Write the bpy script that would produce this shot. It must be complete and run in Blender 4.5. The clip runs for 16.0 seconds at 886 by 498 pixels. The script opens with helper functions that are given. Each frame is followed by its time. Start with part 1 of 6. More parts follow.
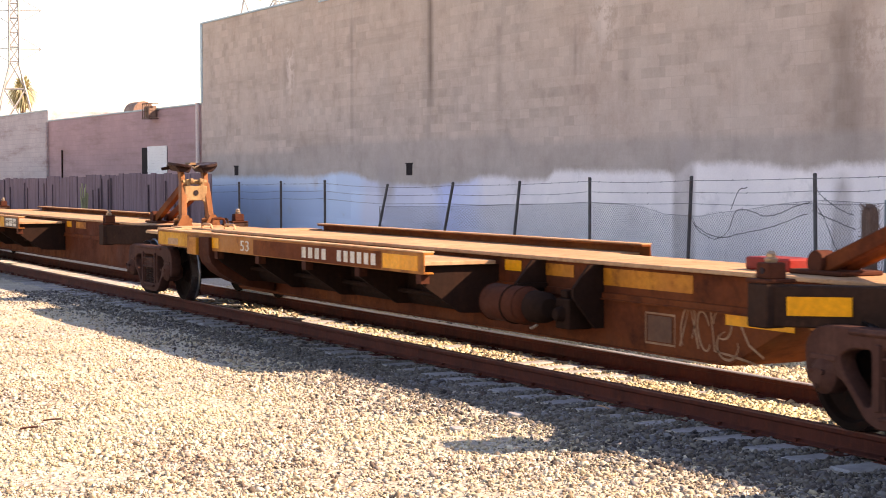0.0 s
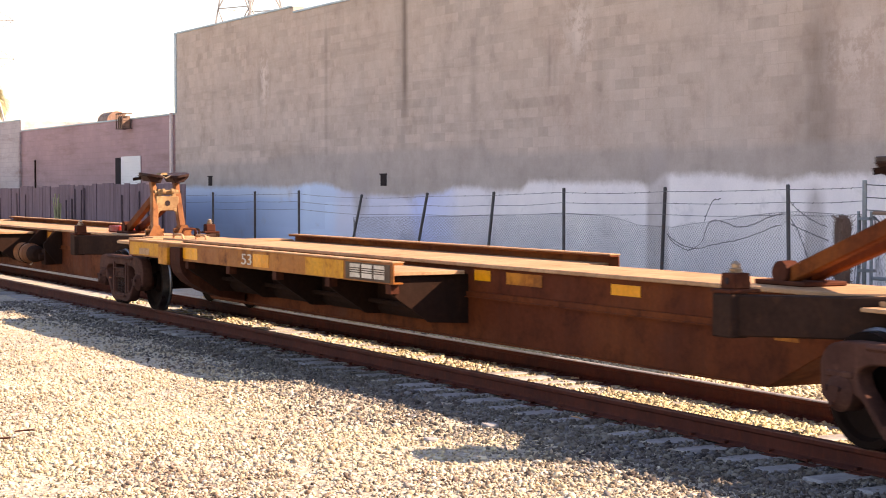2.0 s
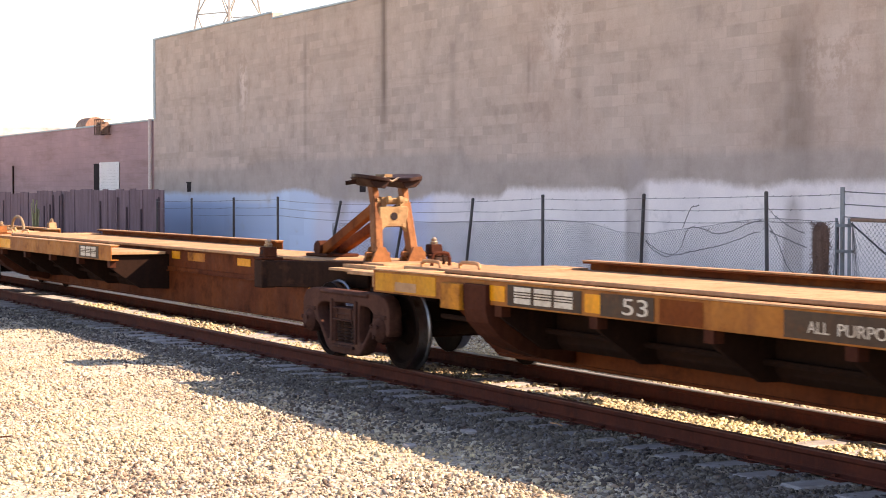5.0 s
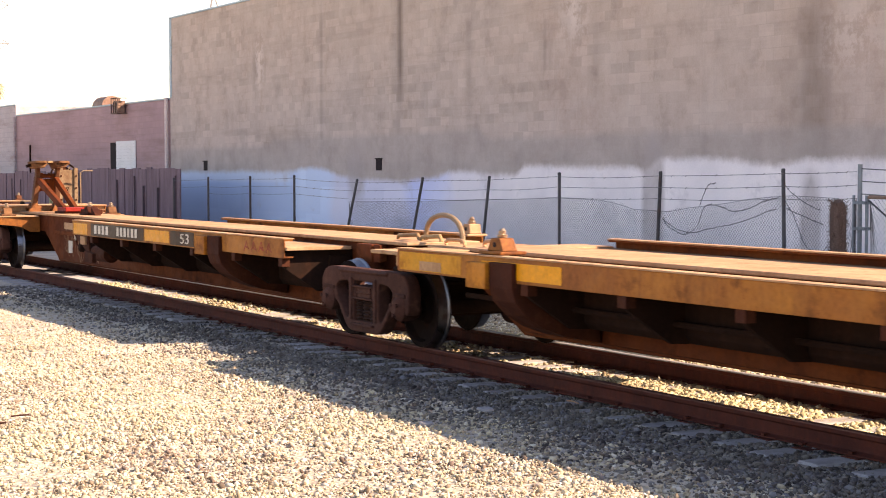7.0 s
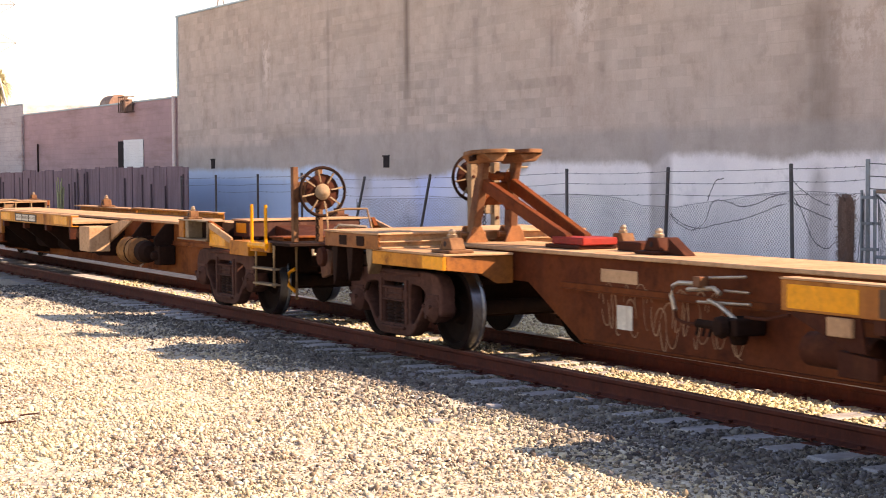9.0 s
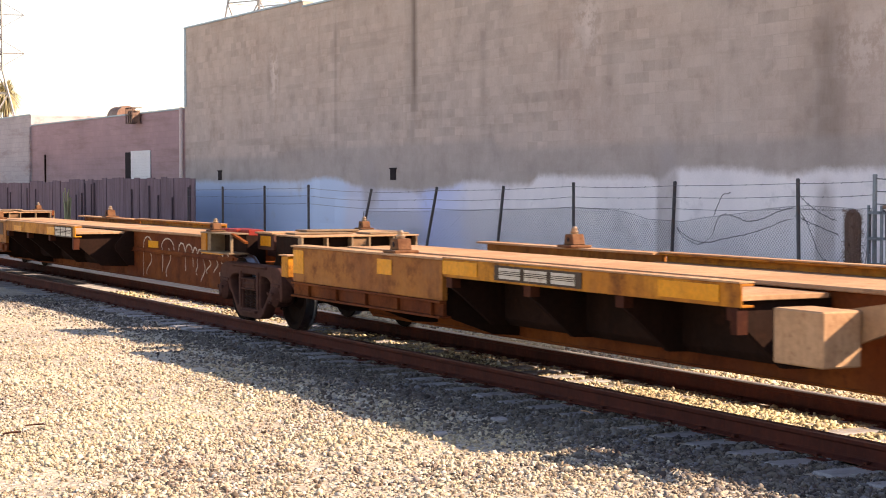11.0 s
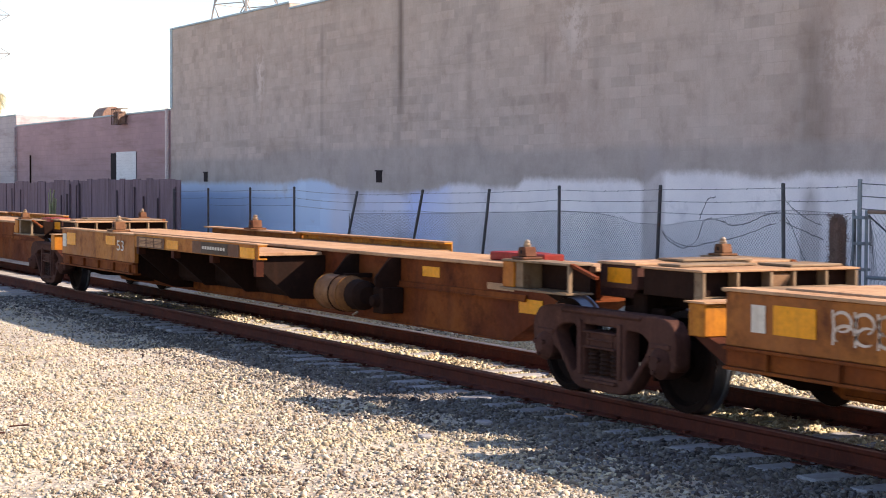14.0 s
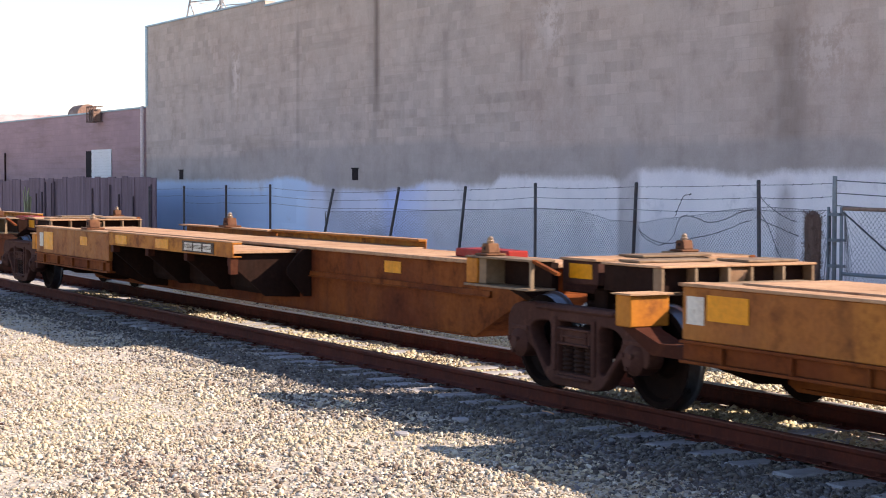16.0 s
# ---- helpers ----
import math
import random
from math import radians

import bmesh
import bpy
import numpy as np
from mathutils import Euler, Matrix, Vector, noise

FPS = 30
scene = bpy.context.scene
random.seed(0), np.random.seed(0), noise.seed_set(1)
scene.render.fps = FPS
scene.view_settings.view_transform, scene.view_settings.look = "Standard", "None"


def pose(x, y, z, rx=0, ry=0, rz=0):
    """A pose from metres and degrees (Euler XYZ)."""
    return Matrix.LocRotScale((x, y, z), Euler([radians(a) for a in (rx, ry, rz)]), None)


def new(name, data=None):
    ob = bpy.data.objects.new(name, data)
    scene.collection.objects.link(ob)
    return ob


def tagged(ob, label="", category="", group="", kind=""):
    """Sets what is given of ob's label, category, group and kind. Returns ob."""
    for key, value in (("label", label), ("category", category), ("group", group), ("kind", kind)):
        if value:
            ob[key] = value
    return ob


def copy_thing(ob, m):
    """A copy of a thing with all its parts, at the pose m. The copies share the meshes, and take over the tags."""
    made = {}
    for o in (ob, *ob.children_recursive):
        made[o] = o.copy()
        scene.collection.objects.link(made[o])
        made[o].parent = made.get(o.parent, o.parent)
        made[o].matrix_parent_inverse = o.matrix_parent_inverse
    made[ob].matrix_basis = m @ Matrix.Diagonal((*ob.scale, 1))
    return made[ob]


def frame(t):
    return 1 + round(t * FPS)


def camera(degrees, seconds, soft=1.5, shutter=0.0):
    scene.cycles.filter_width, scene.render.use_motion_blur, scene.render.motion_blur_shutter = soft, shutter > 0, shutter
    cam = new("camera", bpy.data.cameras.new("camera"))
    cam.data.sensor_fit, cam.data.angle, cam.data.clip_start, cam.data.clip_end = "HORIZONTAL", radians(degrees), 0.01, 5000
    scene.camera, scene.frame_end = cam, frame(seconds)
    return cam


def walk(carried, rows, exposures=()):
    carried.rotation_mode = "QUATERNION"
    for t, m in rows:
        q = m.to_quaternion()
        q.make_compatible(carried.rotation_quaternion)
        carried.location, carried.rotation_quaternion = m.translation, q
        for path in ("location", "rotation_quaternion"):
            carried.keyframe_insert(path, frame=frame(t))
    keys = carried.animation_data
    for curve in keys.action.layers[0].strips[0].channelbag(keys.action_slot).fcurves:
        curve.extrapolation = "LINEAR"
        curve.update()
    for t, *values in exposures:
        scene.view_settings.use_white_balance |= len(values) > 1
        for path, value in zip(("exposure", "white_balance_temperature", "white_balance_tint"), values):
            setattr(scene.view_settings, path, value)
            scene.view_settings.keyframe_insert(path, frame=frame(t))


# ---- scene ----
# Metres, z = 0 at the top of the rails. The track runs along x; the train goes towards +x.
TRACK_Y = 9.18
EYE = (0.0, 0.0, 1.87)
VIEW = [
    (0.0, 63.10, -2.44, -0.10), (0.5, 63.05, -2.30, -0.12), (1.0, 62.76, -2.16, 0.06), (1.5, 62.41, -2.07, 0.20),
    (2.0, 62.25, -2.09, -0.01), (2.5, 62.19, -2.21, -0.38), (3.0, 62.19, -2.21, -0.36), (3.5, 62.09, -2.11, -0.14),
    (4.0, 61.83, -1.99, 0.05), (4.5, 61.61, -1.90, 0.30), (5.0, 61.56, -1.88, 0.07), (7.5, 62.18, -2.65, -0.08),
    (8.0, 62.14, -2.53, -0.18), (8.5, 62.19, -2.57, -0.33), (9.0, 62.36, -2.70, -0.37), (9.5, 62.59, -2.67, -0.40),
    (12.0, 62.48, -2.13, 0.12), (12.5, 62.35, -2.18, 0.06), (13.0, 62.26, -2.14, 0.28), (13.5, 62.12, -2.11, 0.29),
    (14.0, 62.09, -2.19, 0.26), (14.5, 61.96, -2.28, 0.11), (15.0, 61.70, -2.35, 0.10), (15.5, 61.42, -2.33, 0.06),
    (16.0, 61.31, -2.27, 0.18),
]
cam = camera(28.53, 16.0, soft=1.0, shutter=0.12)
walk(cam, [(t, pose(*EYE, 90 + p, 0, y) @ pose(0, 0, 0, 0, 0, r)) for t, y, p, r in VIEW],
     exposures=[(0.0, 1.53, 8250, 27), (5.0, 1.53, 8200, 27), (7.5, 1.52, 8250, 27), (9.5, 1.47, 8400, 27), (12.0, 1.16, 7550, 23), (16.0, 1.10, 6600, 21)])

# ---- daylight ----
SUN = Vector((0.85, 1.30, 1.0)).normalized()
world = bpy.data.worlds.new("daylight")
scene.world = world
world.use_nodes = True
_n = world.node_tree.nodes
_sky = _n.new("ShaderNodeTexSky")
_sky.sky_type = "NISHITA"
_sky.sun_disc = False
_sky.sun_elevation = math.asin(SUN.z)
_sky.sun_rotation = math.atan2(SUN.x, SUN.y)
_sky.air_density, _sky.dust_density, _sky.ozone_density = 1.0, 0.35, 2.2
_n["Background"].inputs[1].default_value = 0.121
world.node_tree.links.new(_sky.outputs[0], _n["Background"].inputs[0])
_sun = bpy.data.lights.new("sun", "SUN")
_sun.energy, _sun.angle, _sun.color = 5.0, radians(0.53), (1.0, 0.91, 0.75)
sun_lamp = new("sun", _sun)
sun_lamp.matrix_world = Matrix.Translation((0, 0, 60)) @ SUN.to_track_quat("Z", "Y").to_matrix().to_4x4()


# ---- materials ----
def material(name):
    m = bpy.data.materials.new(name)
    m.use_nodes = True
    nt = m.node_tree
    return m, nt, nt.nodes["Principled BSDF"]


def node(nt, kind, **inputs):
    n = nt.nodes.new(kind)
    for key, value in inputs.items():
        sock = n.inputs[key.replace("_", " ")]
        if isinstance(value, bpy.types.NodeSocket):
            nt.links.new(value, sock)
        else:
            sock.default_value = value
    return n


def coords(nt, stretch=(1, 1, 1), shift=True):
    tc = nt.nodes.new("ShaderNodeTexCoord")
    mp = nt.nodes.new("ShaderNodeMapping")
    nt.links.new(tc.outputs["Object"], mp.inputs[0])
    mp.inputs["Scale"].default_value = stretch
    if shift:
        info = nt.nodes.new("ShaderNodeObjectInfo")
        mul = nt.nodes.new("ShaderNodeMath")
        mul.operation = "MULTIPLY"
        mul.inputs[1].default_value = 37.0
        nt.links.new(info.outputs["Random"], mul.inputs[0])
        nt.links.new(mul.outputs[0], mp.inputs["Location"])
    return mp.outputs[0]


def noise_at(nt, vec, scale, detail=4, rough=0.6):
    n = node(nt, "ShaderNodeTexNoise", Vector=vec, Scale=scale, Detail=detail, Roughness=rough)
    return n.outputs["Fac"]


def ramp(nt, fac, stops):
    r = nt.nodes.new("ShaderNodeValToRGB")
    nt.links.new(fac, r.inputs[0])
    e = r.color_ramp.elements
    while len(e) < len(stops):
        e.new(0.5)
    for el, (p, c) in zip(e, stops):
        el.position = p
        el.color = (*c, 1) if len(c) == 3 else c
    return r.outputs[0]


def mix(nt, fac, a, b, kind="MIX"):
    m = nt.nodes.new("ShaderNodeMix")
    m.data_type, m.blend_type = "RGBA", kind
    for sock, v in ((m.inputs[0], fac), (m.inputs[6], a), (m.inputs[7], b)):
        if isinstance(v, bpy.types.NodeSocket):
            nt.links.new(v, sock)
        elif sock.type == "VALUE":
            sock.default_value = v
        else:
            sock.default_value = (*v, 1)
    return m.outputs[2]


def math_node(nt, op, a, b=0.0, clamp=False):
    m = nt.nodes.new("ShaderNodeMath")
    m.operation, m.use_clamp = op, clamp
    for sock, v in ((m.inputs[0], a), (m.inputs[1], b)):
        if isinstance(v, bpy.types.NodeSocket):
            nt.links.new(v, sock)
        else:
            sock.default_value = v
    return m.outputs[0]


def bump(nt, bsdf, height, strength, dist):
    b = node(nt, "ShaderNodeBump", Height=height, Strength=strength, Distance=dist)
    nt.links.new(b.outputs[0], bsdf.inputs["Normal"])


def worn(name, base, second, rust, amount=0.5, rough=0.6, metal=0.0, scale=1.2, fine=22.0, bumpy=0.15, stretch=(1, 1, 1), spec=0.15):
    """Paint or metal in two tones with rust or dirt breaking through, and fine grain."""
    m, nt, p = material(name)
    v = coords(nt, stretch)
    big, mid, small = noise_at(nt, v, scale, 3), noise_at(nt, v, scale * 4.5, 6, 0.7), noise_at(nt, v, fine, 3)
    c = mix(nt, ramp(nt, big, [(0.38, (0, 0, 0)), (0.62, (1, 1, 1))]), base, second)
    lo = 0.72 - 0.35 * amount
    c = mix(nt, ramp(nt, mid, [(lo - 0.03, (0, 0, 0)), (lo + 0.17, (1, 1, 1))]), c, rust)
    streak = noise_at(nt, coords(nt, (2.6, 2.6, 0.22)), scale * 2.0, 4, 0.65)
    c = mix(nt, ramp(nt, streak, [(0.50, (0, 0, 0)), (0.66, (0.55 * amount + 0.1,) * 3)]), c, rust)
    c = mix(nt, 0.55, c, ramp(nt, small, [(0.3, (0.55, 0.55, 0.55)), (0.7, (1, 1, 1))]), "MULTIPLY")
    nt.links.new(c, p.inputs["Base Color"])
    nt.links.new(ramp(nt, mid, [(0.3, (rough - 0.12,) * 3), (0.7, (min(1, rough + 0.2),) * 3)]), p.inputs["Roughness"])
    p.inputs["Metallic"].default_value = metal
    p.inputs["Specular IOR Level"].default_value = spec
    bump(nt, p, small, bumpy, 0.01)
    return m


YELLOW = worn("faded_yellow_paint", (0.62, 0.235, 0.016), (0.40, 0.125, 0.014), (0.12, 0.036, 0.014), 0.55, scale=0.7)
FRESHY = worn("repainted_yellow", (0.66, 0.30, 0.02), (0.56, 0.23, 0.018), (0.25, 0.085, 0.02), 0.35)
DUSK = worn("dark_brown_primer", (0.14, 0.062, 0.034), (0.11, 0.05, 0.03), (0.16, 0.07, 0.035), 0.4)
ORANGE = worn("weathered_orange_paint", (0.33, 0.115, 0.022), (0.23, 0.075, 0.02), (0.11, 0.036, 0.017), 0.5)
BROWN = worn("rusty_brown_paint", (0.235, 0.066, 0.014), (0.135, 0.032, 0.011), (0.07, 0.020, 0.010), 0.5, rough=0.75, scale=0.55, spec=0.08)
REDBROWN = worn("dark_rusty_red_paint", (0.165, 0.043, 0.012), (0.105, 0.025, 0.010), (0.055, 0.016, 0.009), 0.5, rough=0.75, scale=0.55, spec=0.08)
TANKYELLOW = worn("scuffed_yellow_tank", (0.30, 0.13, 0.03), (0.20, 0.085, 0.03), (0.10, 0.036, 0.016), 0.5)
SILL = worn("weathered_orange_sill_paint", (0.43, 0.155, 0.026), (0.30, 0.095, 0.02), (0.12, 0.036, 0.014), 0.5, scale=0.6)
TANKMAT = worn("scuffed_orange_tank", (0.23, 0.085, 0.028), (0.17, 0.07, 0.033), (0.12, 0.042, 0.02), 0.5)
GUSSET = worn("dark_red_brown_paint", (0.075, 0.022, 0.012), (0.05, 0.015, 0.009), (0.11, 0.04, 0.02), 0.4, rough=0.8, spec=0.08)
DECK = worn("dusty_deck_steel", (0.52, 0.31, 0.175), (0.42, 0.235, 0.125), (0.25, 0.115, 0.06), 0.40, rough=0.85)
# near-black for greasy steel, and for the shade painted under the platforms
GRIMESHADE = worn("black_grease_shade_steel", (0.021, 0.011, 0.008), (0.028, 0.013, 0.009), (0.046, 0.020, 0.013), 0.3, rough=0.85, spec=0.05)
TRUCKMAT = worn("dusty_cast_steel", (0.095, 0.042, 0.032), (0.062, 0.027, 0.021), (0.14, 0.068, 0.048), 0.4, rough=0.9, spec=0.08)
SPRINGMAT = worn("oily_spring_steel", (0.05, 0.026, 0.02), (0.035, 0.018, 0.014), (0.08, 0.04, 0.028), 0.4, rough=0.8, spec=0.1)
WHEELMAT = worn("dark_wheel_steel", (0.011, 0.007, 0.006), (0.016, 0.009, 0.007), (0.03, 0.012, 0.008), 0.35, rough=0.8, spec=0.04)
TREAD = worn("polished_tread", (0.24, 0.25, 0.28), (0.18, 0.19, 0.21), (0.07, 0.05, 0.04), 0.4, rough=0.34, metal=1.0)
TAN = worn("tan_hitch_paint", (0.30, 0.12, 0.045), (0.22, 0.08, 0.03), (0.10, 0.036, 0.018), 0.45, rough=0.6)
PALE = worn("pale_yellow_grey_casting", (0.38, 0.245, 0.12), (0.29, 0.17, 0.085), (0.15, 0.07, 0.035), 0.42)
REDP = worn("red_paint", (0.33, 0.024, 0.016), (0.22, 0.022, 0.016), (0.14, 0.04, 0.02), 0.35, rough=0.5)
BRIGHT = worn("bright_yellow_strip", (0.86, 0.345, 0.008), (0.76, 0.285, 0.008), (0.36, 0.14, 0.02), 0.2, rough=0.4)
DARKARM = worn("dark_brown_steel", (0.042, 0.022, 0.016), (0.03, 0.016, 0.012), (0.075, 0.035, 0.022), 0.4, rough=0.85, spec=0.06)
WHITEP = worn("white_stencil_paint", (0.72, 0.66, 0.56), (0.62, 0.55, 0.45), (0.3, 0.15, 0.07), 0.3)
DARKP = worn("black_panel_paint", (0.055, 0.036, 0.025), (0.08, 0.05, 0.032), (0.15, 0.065, 0.03), 0.35)
RAILSIDE = worn("rusty_rail", (0.092, 0.022, 0.014), (0.06, 0.015, 0.011), (0.125, 0.034, 0.018), 0.45, rough=0.85, scale=2.5)
# pale, barely metallic grey puts the far head's glint into its colour
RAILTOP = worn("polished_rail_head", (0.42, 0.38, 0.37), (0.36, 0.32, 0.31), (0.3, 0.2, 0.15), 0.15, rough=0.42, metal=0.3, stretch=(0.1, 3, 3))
# near head coloured dark in place of the train's underside mirrored in it
NEARHEAD = worn("shade_brown_rail_head", (0.13, 0.05, 0.036), (0.10, 0.04, 0.03), (0.19, 0.085, 0.055), 0.3, rough=0.6, metal=0.3, stretch=(0.1, 3, 3))
TIEMAT = worn("grey_weathered_tie", (0.40, 0.385, 0.38), (0.31, 0.29, 0.285), (0.19, 0.165, 0.155), 0.4, rough=0.95, stretch=(3, 0.4, 3))
STEELPOST = worn("galvanised_post", (0.13, 0.125, 0.13), (0.085, 0.08, 0.085), (0.13, 0.065, 0.045), 0.4, rough=0.6, metal=0.3)
PALEPOST = worn("pale_galvanised_pipe", (0.29, 0.33, 0.36), (0.23, 0.26, 0.29), (0.2, 0.15, 0.13), 0.3, rough=0.5, metal=0.4)
WIREMAT = worn("fence_wire", (0.22, 0.21, 0.22), (0.16, 0.155, 0.16), (0.16, 0.10, 0.08), 0.4, rough=0.6, metal=0.4)
DARKBOARD = worn("dark_fence_batten", (0.13, 0.09, 0.10), (0.10, 0.07, 0.08), (0.18, 0.12, 0.12), 0.35, rough=0.95, stretch=(4, 4, 0.5))
BOARD = worn("dark_weathered_boards", (0.255, 0.17, 0.19), (0.18, 0.12, 0.135), (0.31, 0.21, 0.225), 0.35, rough=0.95, stretch=(4, 4, 0.5))
WHITEDOOR = worn("white_roller_door", (0.92, 0.90, 0.88), (0.88, 0.86, 0.84), (0.75, 0.7, 0.66), 0.12)
DARKVOID = worn("dark_doorway", (0.03, 0.02, 0.022), (0.025, 0.018, 0.02), (0.05, 0.03, 0.03), 0.3, rough=0.9)
TRIM = worn("pale_blue_flashing", (0.50, 0.62, 0.64), (0.45, 0.57, 0.60), (0.35, 0.4, 0.4), 0.25)
PINKPIPE = worn("pale_pink_pipe", (0.82, 0.70, 0.66), (0.78, 0.66, 0.62), (0.6, 0.48, 0.45), 0.2)
TANVENT = worn("rusty_tan_vent", (0.36, 0.24, 0.18), (0.28, 0.17, 0.125), (0.1, 0.05, 0.03), 0.4)
TOWERMAT = worn("tower_steel", (0.42, 0.40, 0.38), (0.36, 0.34, 0.32), (0.3, 0.22, 0.17), 0.2, rough=0.5, metal=0.2)
VINE = worn("dry_brown_stalks", (0.19, 0.12, 0.095), (0.13, 0.08, 0.065), (0.28, 0.20, 0.16), 0.4, rough=0.95, fine=60)
SCRAWL = worn("thin_spray_paint", (0.66, 0.54, 0.44), (0.55, 0.42, 0.32), (0.3, 0.16, 0.08), 0.35)
FAINT = worn("faint_spray_paint", (0.33, 0.19, 0.11), (0.25, 0.13, 0.07), (0.16, 0.06, 0.025), 0.5)
FLOORDUST = worn("grey_dusty_plate", (0.30, 0.21, 0.13), (0.22, 0.14, 0.08), (0.12, 0.055, 0.03), 0.4)
CHROME = worn("bare_pipe", (0.50, 0.40, 0.30), (0.42, 0.30, 0.2), (0.2, 0.1, 0.06), 0.3, rough=0.35, metal=0.7)


def stone_material(name, k):
    m, nt, p = material(name)
    geo = nt.nodes.new("ShaderNodeNewGeometry")
    c = ramp(nt, geo.outputs["Random Per Island"], [(0.0, (0.05, 0.035, 0.03)), (0.14, (0.17, 0.115, 0.085)), (0.28, (0.40, 0.32, 0.22)), (0.45, (0.60, 0.50, 0.345)),
             (0.62, (0.72, 0.635, 0.46)), (0.74, (0.36, 0.25, 0.18)), (0.84, (0.82, 0.77, 0.65)), (0.93, (0.50, 0.47, 0.44)), (1.0, (0.12, 0.075, 0.06))])
    v = coords(nt, shift=False)
    c = mix(nt, 0.5, c, ramp(nt, noise_at(nt, v, 45, 3), [(0.3, (0.6, 0.58, 0.55)), (0.7, (1, 1, 1))]), "MULTIPLY")
    c = mix(nt, ramp(nt, noise_at(nt, v, 0.35, 4), [(0.4, (0, 0, 0)), (0.62, (0.5,) * 3)]), c, (0.62, 0.52, 0.33))
    c = mix(nt, ramp(nt, noise_at(nt, v, 0.9, 5, 0.7), [(0.5, (0, 0, 0)), (0.72, (0.5,) * 3)]), c, (0.25, 0.165, 0.12))
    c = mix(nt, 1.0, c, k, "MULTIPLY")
    nt.links.new(c, p.inputs["Base Color"])
    p.inputs["Roughness"].default_value = 0.9
    bump(nt, p, noise_at(nt, v, 90, 2), 0.3, 0.004)
    return m


def ground_material():
    m, nt, p = material("gravel_ground")
    v = coords(nt, shift=False)
    vor = node(nt, "ShaderNodeTexVoronoi", Vector=v, Scale=19.0)
    c = ramp(nt, vor.outputs["Color"], [(0.0, (0.22, 0.18, 0.15)), (0.4, (0.40, 0.34, 0.27)), (0.75, (0.48, 0.42, 0.33)), (1.0, (0.60, 0.55, 0.46))])
    c = mix(nt, ramp(nt, vor.outputs["Distance"], [(0.3, (0, 0, 0)), (0.75, (1, 1, 1))]), c, (0.26, 0.22, 0.175))
    c = mix(nt, ramp(nt, noise_at(nt, v, 0.5, 5), [(0.4, (0, 0, 0)), (0.65, (0.75,) * 3)]), c, (0.54, 0.465, 0.345))
    nt.links.new(c, p.inputs["Base Color"])
    p.inputs["Roughness"].default_value = 0.95
    bump(nt, p, vor.outputs["Distance"], 0.8, -0.02)
    return m


def wall_material():
    """Old concrete with brown weathering and a painted lens tint above, a darker overpainted band, and patches of blue
    and pale paint along the foot.
    """
    m, nt, p = material("patched_concrete_wall")
    tc = nt.nodes.new("ShaderNodeTexCoord")
    v = tc.outputs["Object"]
    sep = nt.nodes.new("ShaderNodeSeparateXYZ")
    nt.links.new(v, sep.inputs[0])
    x, z = sep.outputs[0], sep.outputs[2]

    def stretched(sx, sz, scale, detail=6):
        mp = nt.nodes.new("ShaderNodeMapping")
        mp.inputs["Scale"].default_value = (sx, 1.0, sz)
        nt.links.new(v, mp.inputs[0])
        return noise_at(nt, mp.outputs[0], scale, detail, 0.7)

    def spot(x0, half, z0, z1):
        """A soft upright patch about x0, between two heights."""
        near = math_node(nt, "SUBTRACT", 1.0, math_node(nt, "DIVIDE", math_node(nt, "ABSOLUTE", math_node(nt, "SUBTRACT", x, x0)), half), True)
        up = math_node(nt, "MULTIPLY", math_node(nt, "SUBTRACT", z, z0), 1.0, True)
        down = math_node(nt, "MULTIPLY", math_node(nt, "SUBTRACT", z1, z), 1.0, True)
        return math_node(nt, "MULTIPLY", near, math_node(nt, "MULTIPLY", up, down), True)

    cloud, mid, fine = noise_at(nt, v, 0.22, 5, 0.6), noise_at(nt, v, 1.3, 7, 0.7), noise_at(nt, v, 30, 3)
    run, lines = stretched(1.0, 0.12, 0.9), stretched(0.06, 1.0, 1.6, 5)
    c = ramp(nt, cloud, [(0.3, (0.48, 0.385, 0.325)), (0.5, (0.53, 0.45, 0.385)), (0.7, (0.455, 0.40, 0.36))])
    c = mix(nt, ramp(nt, mid, [(0.40, (0, 0, 0)), (0.62, (0.7,) * 3)]), c, (0.62, 0.55, 0.49))
    c = mix(nt, ramp(nt, mid, [(0.30, (0.6,) * 3), (0.44, (0, 0, 0))]), c, (0.39, 0.32, 0.27))
    c = mix(nt, ramp(nt, lines, [(0.52, (0, 0, 0)), (0.66, (0.45,) * 3)]), c, (0.40, 0.335, 0.28))
    c = mix(nt, ramp(nt, run, [(0.58, (0, 0, 0)), (0.75, (0.4,) * 3)]), c, (0.34, 0.285, 0.25))
    # long rain stains and pale scuffs
    for x0, half, z0, z1, k in ((-37.1, 0.2, 3.2, 7.5, 0.95), (-37.2, 0.5, 1.8, 7.5, 0.3), (-22.08, 0.45, 1.4, 5.0, 0.6), (-22.2, 1.3, 1.2, 5.2, 0.3), (-33.7, 0.3, 2.4, 5.6, 0.25), (-46.3, 0.3, 3.6, 6.0, 0.35), (-28.6, 0.35, 2.4, 5.8, 0.22), (-41.7, 0.15, 2.0, 6.4, 0.3), (-30.5, 0.1, 3.6, 5.2, 0.5)):
        f = math_node(nt, "MULTIPLY", spot(x0, half, z0, z1), math_node(nt, "MULTIPLY", run, 2.0 * k), True)
        c = mix(nt, f, c, (0.20, 0.155, 0.125))
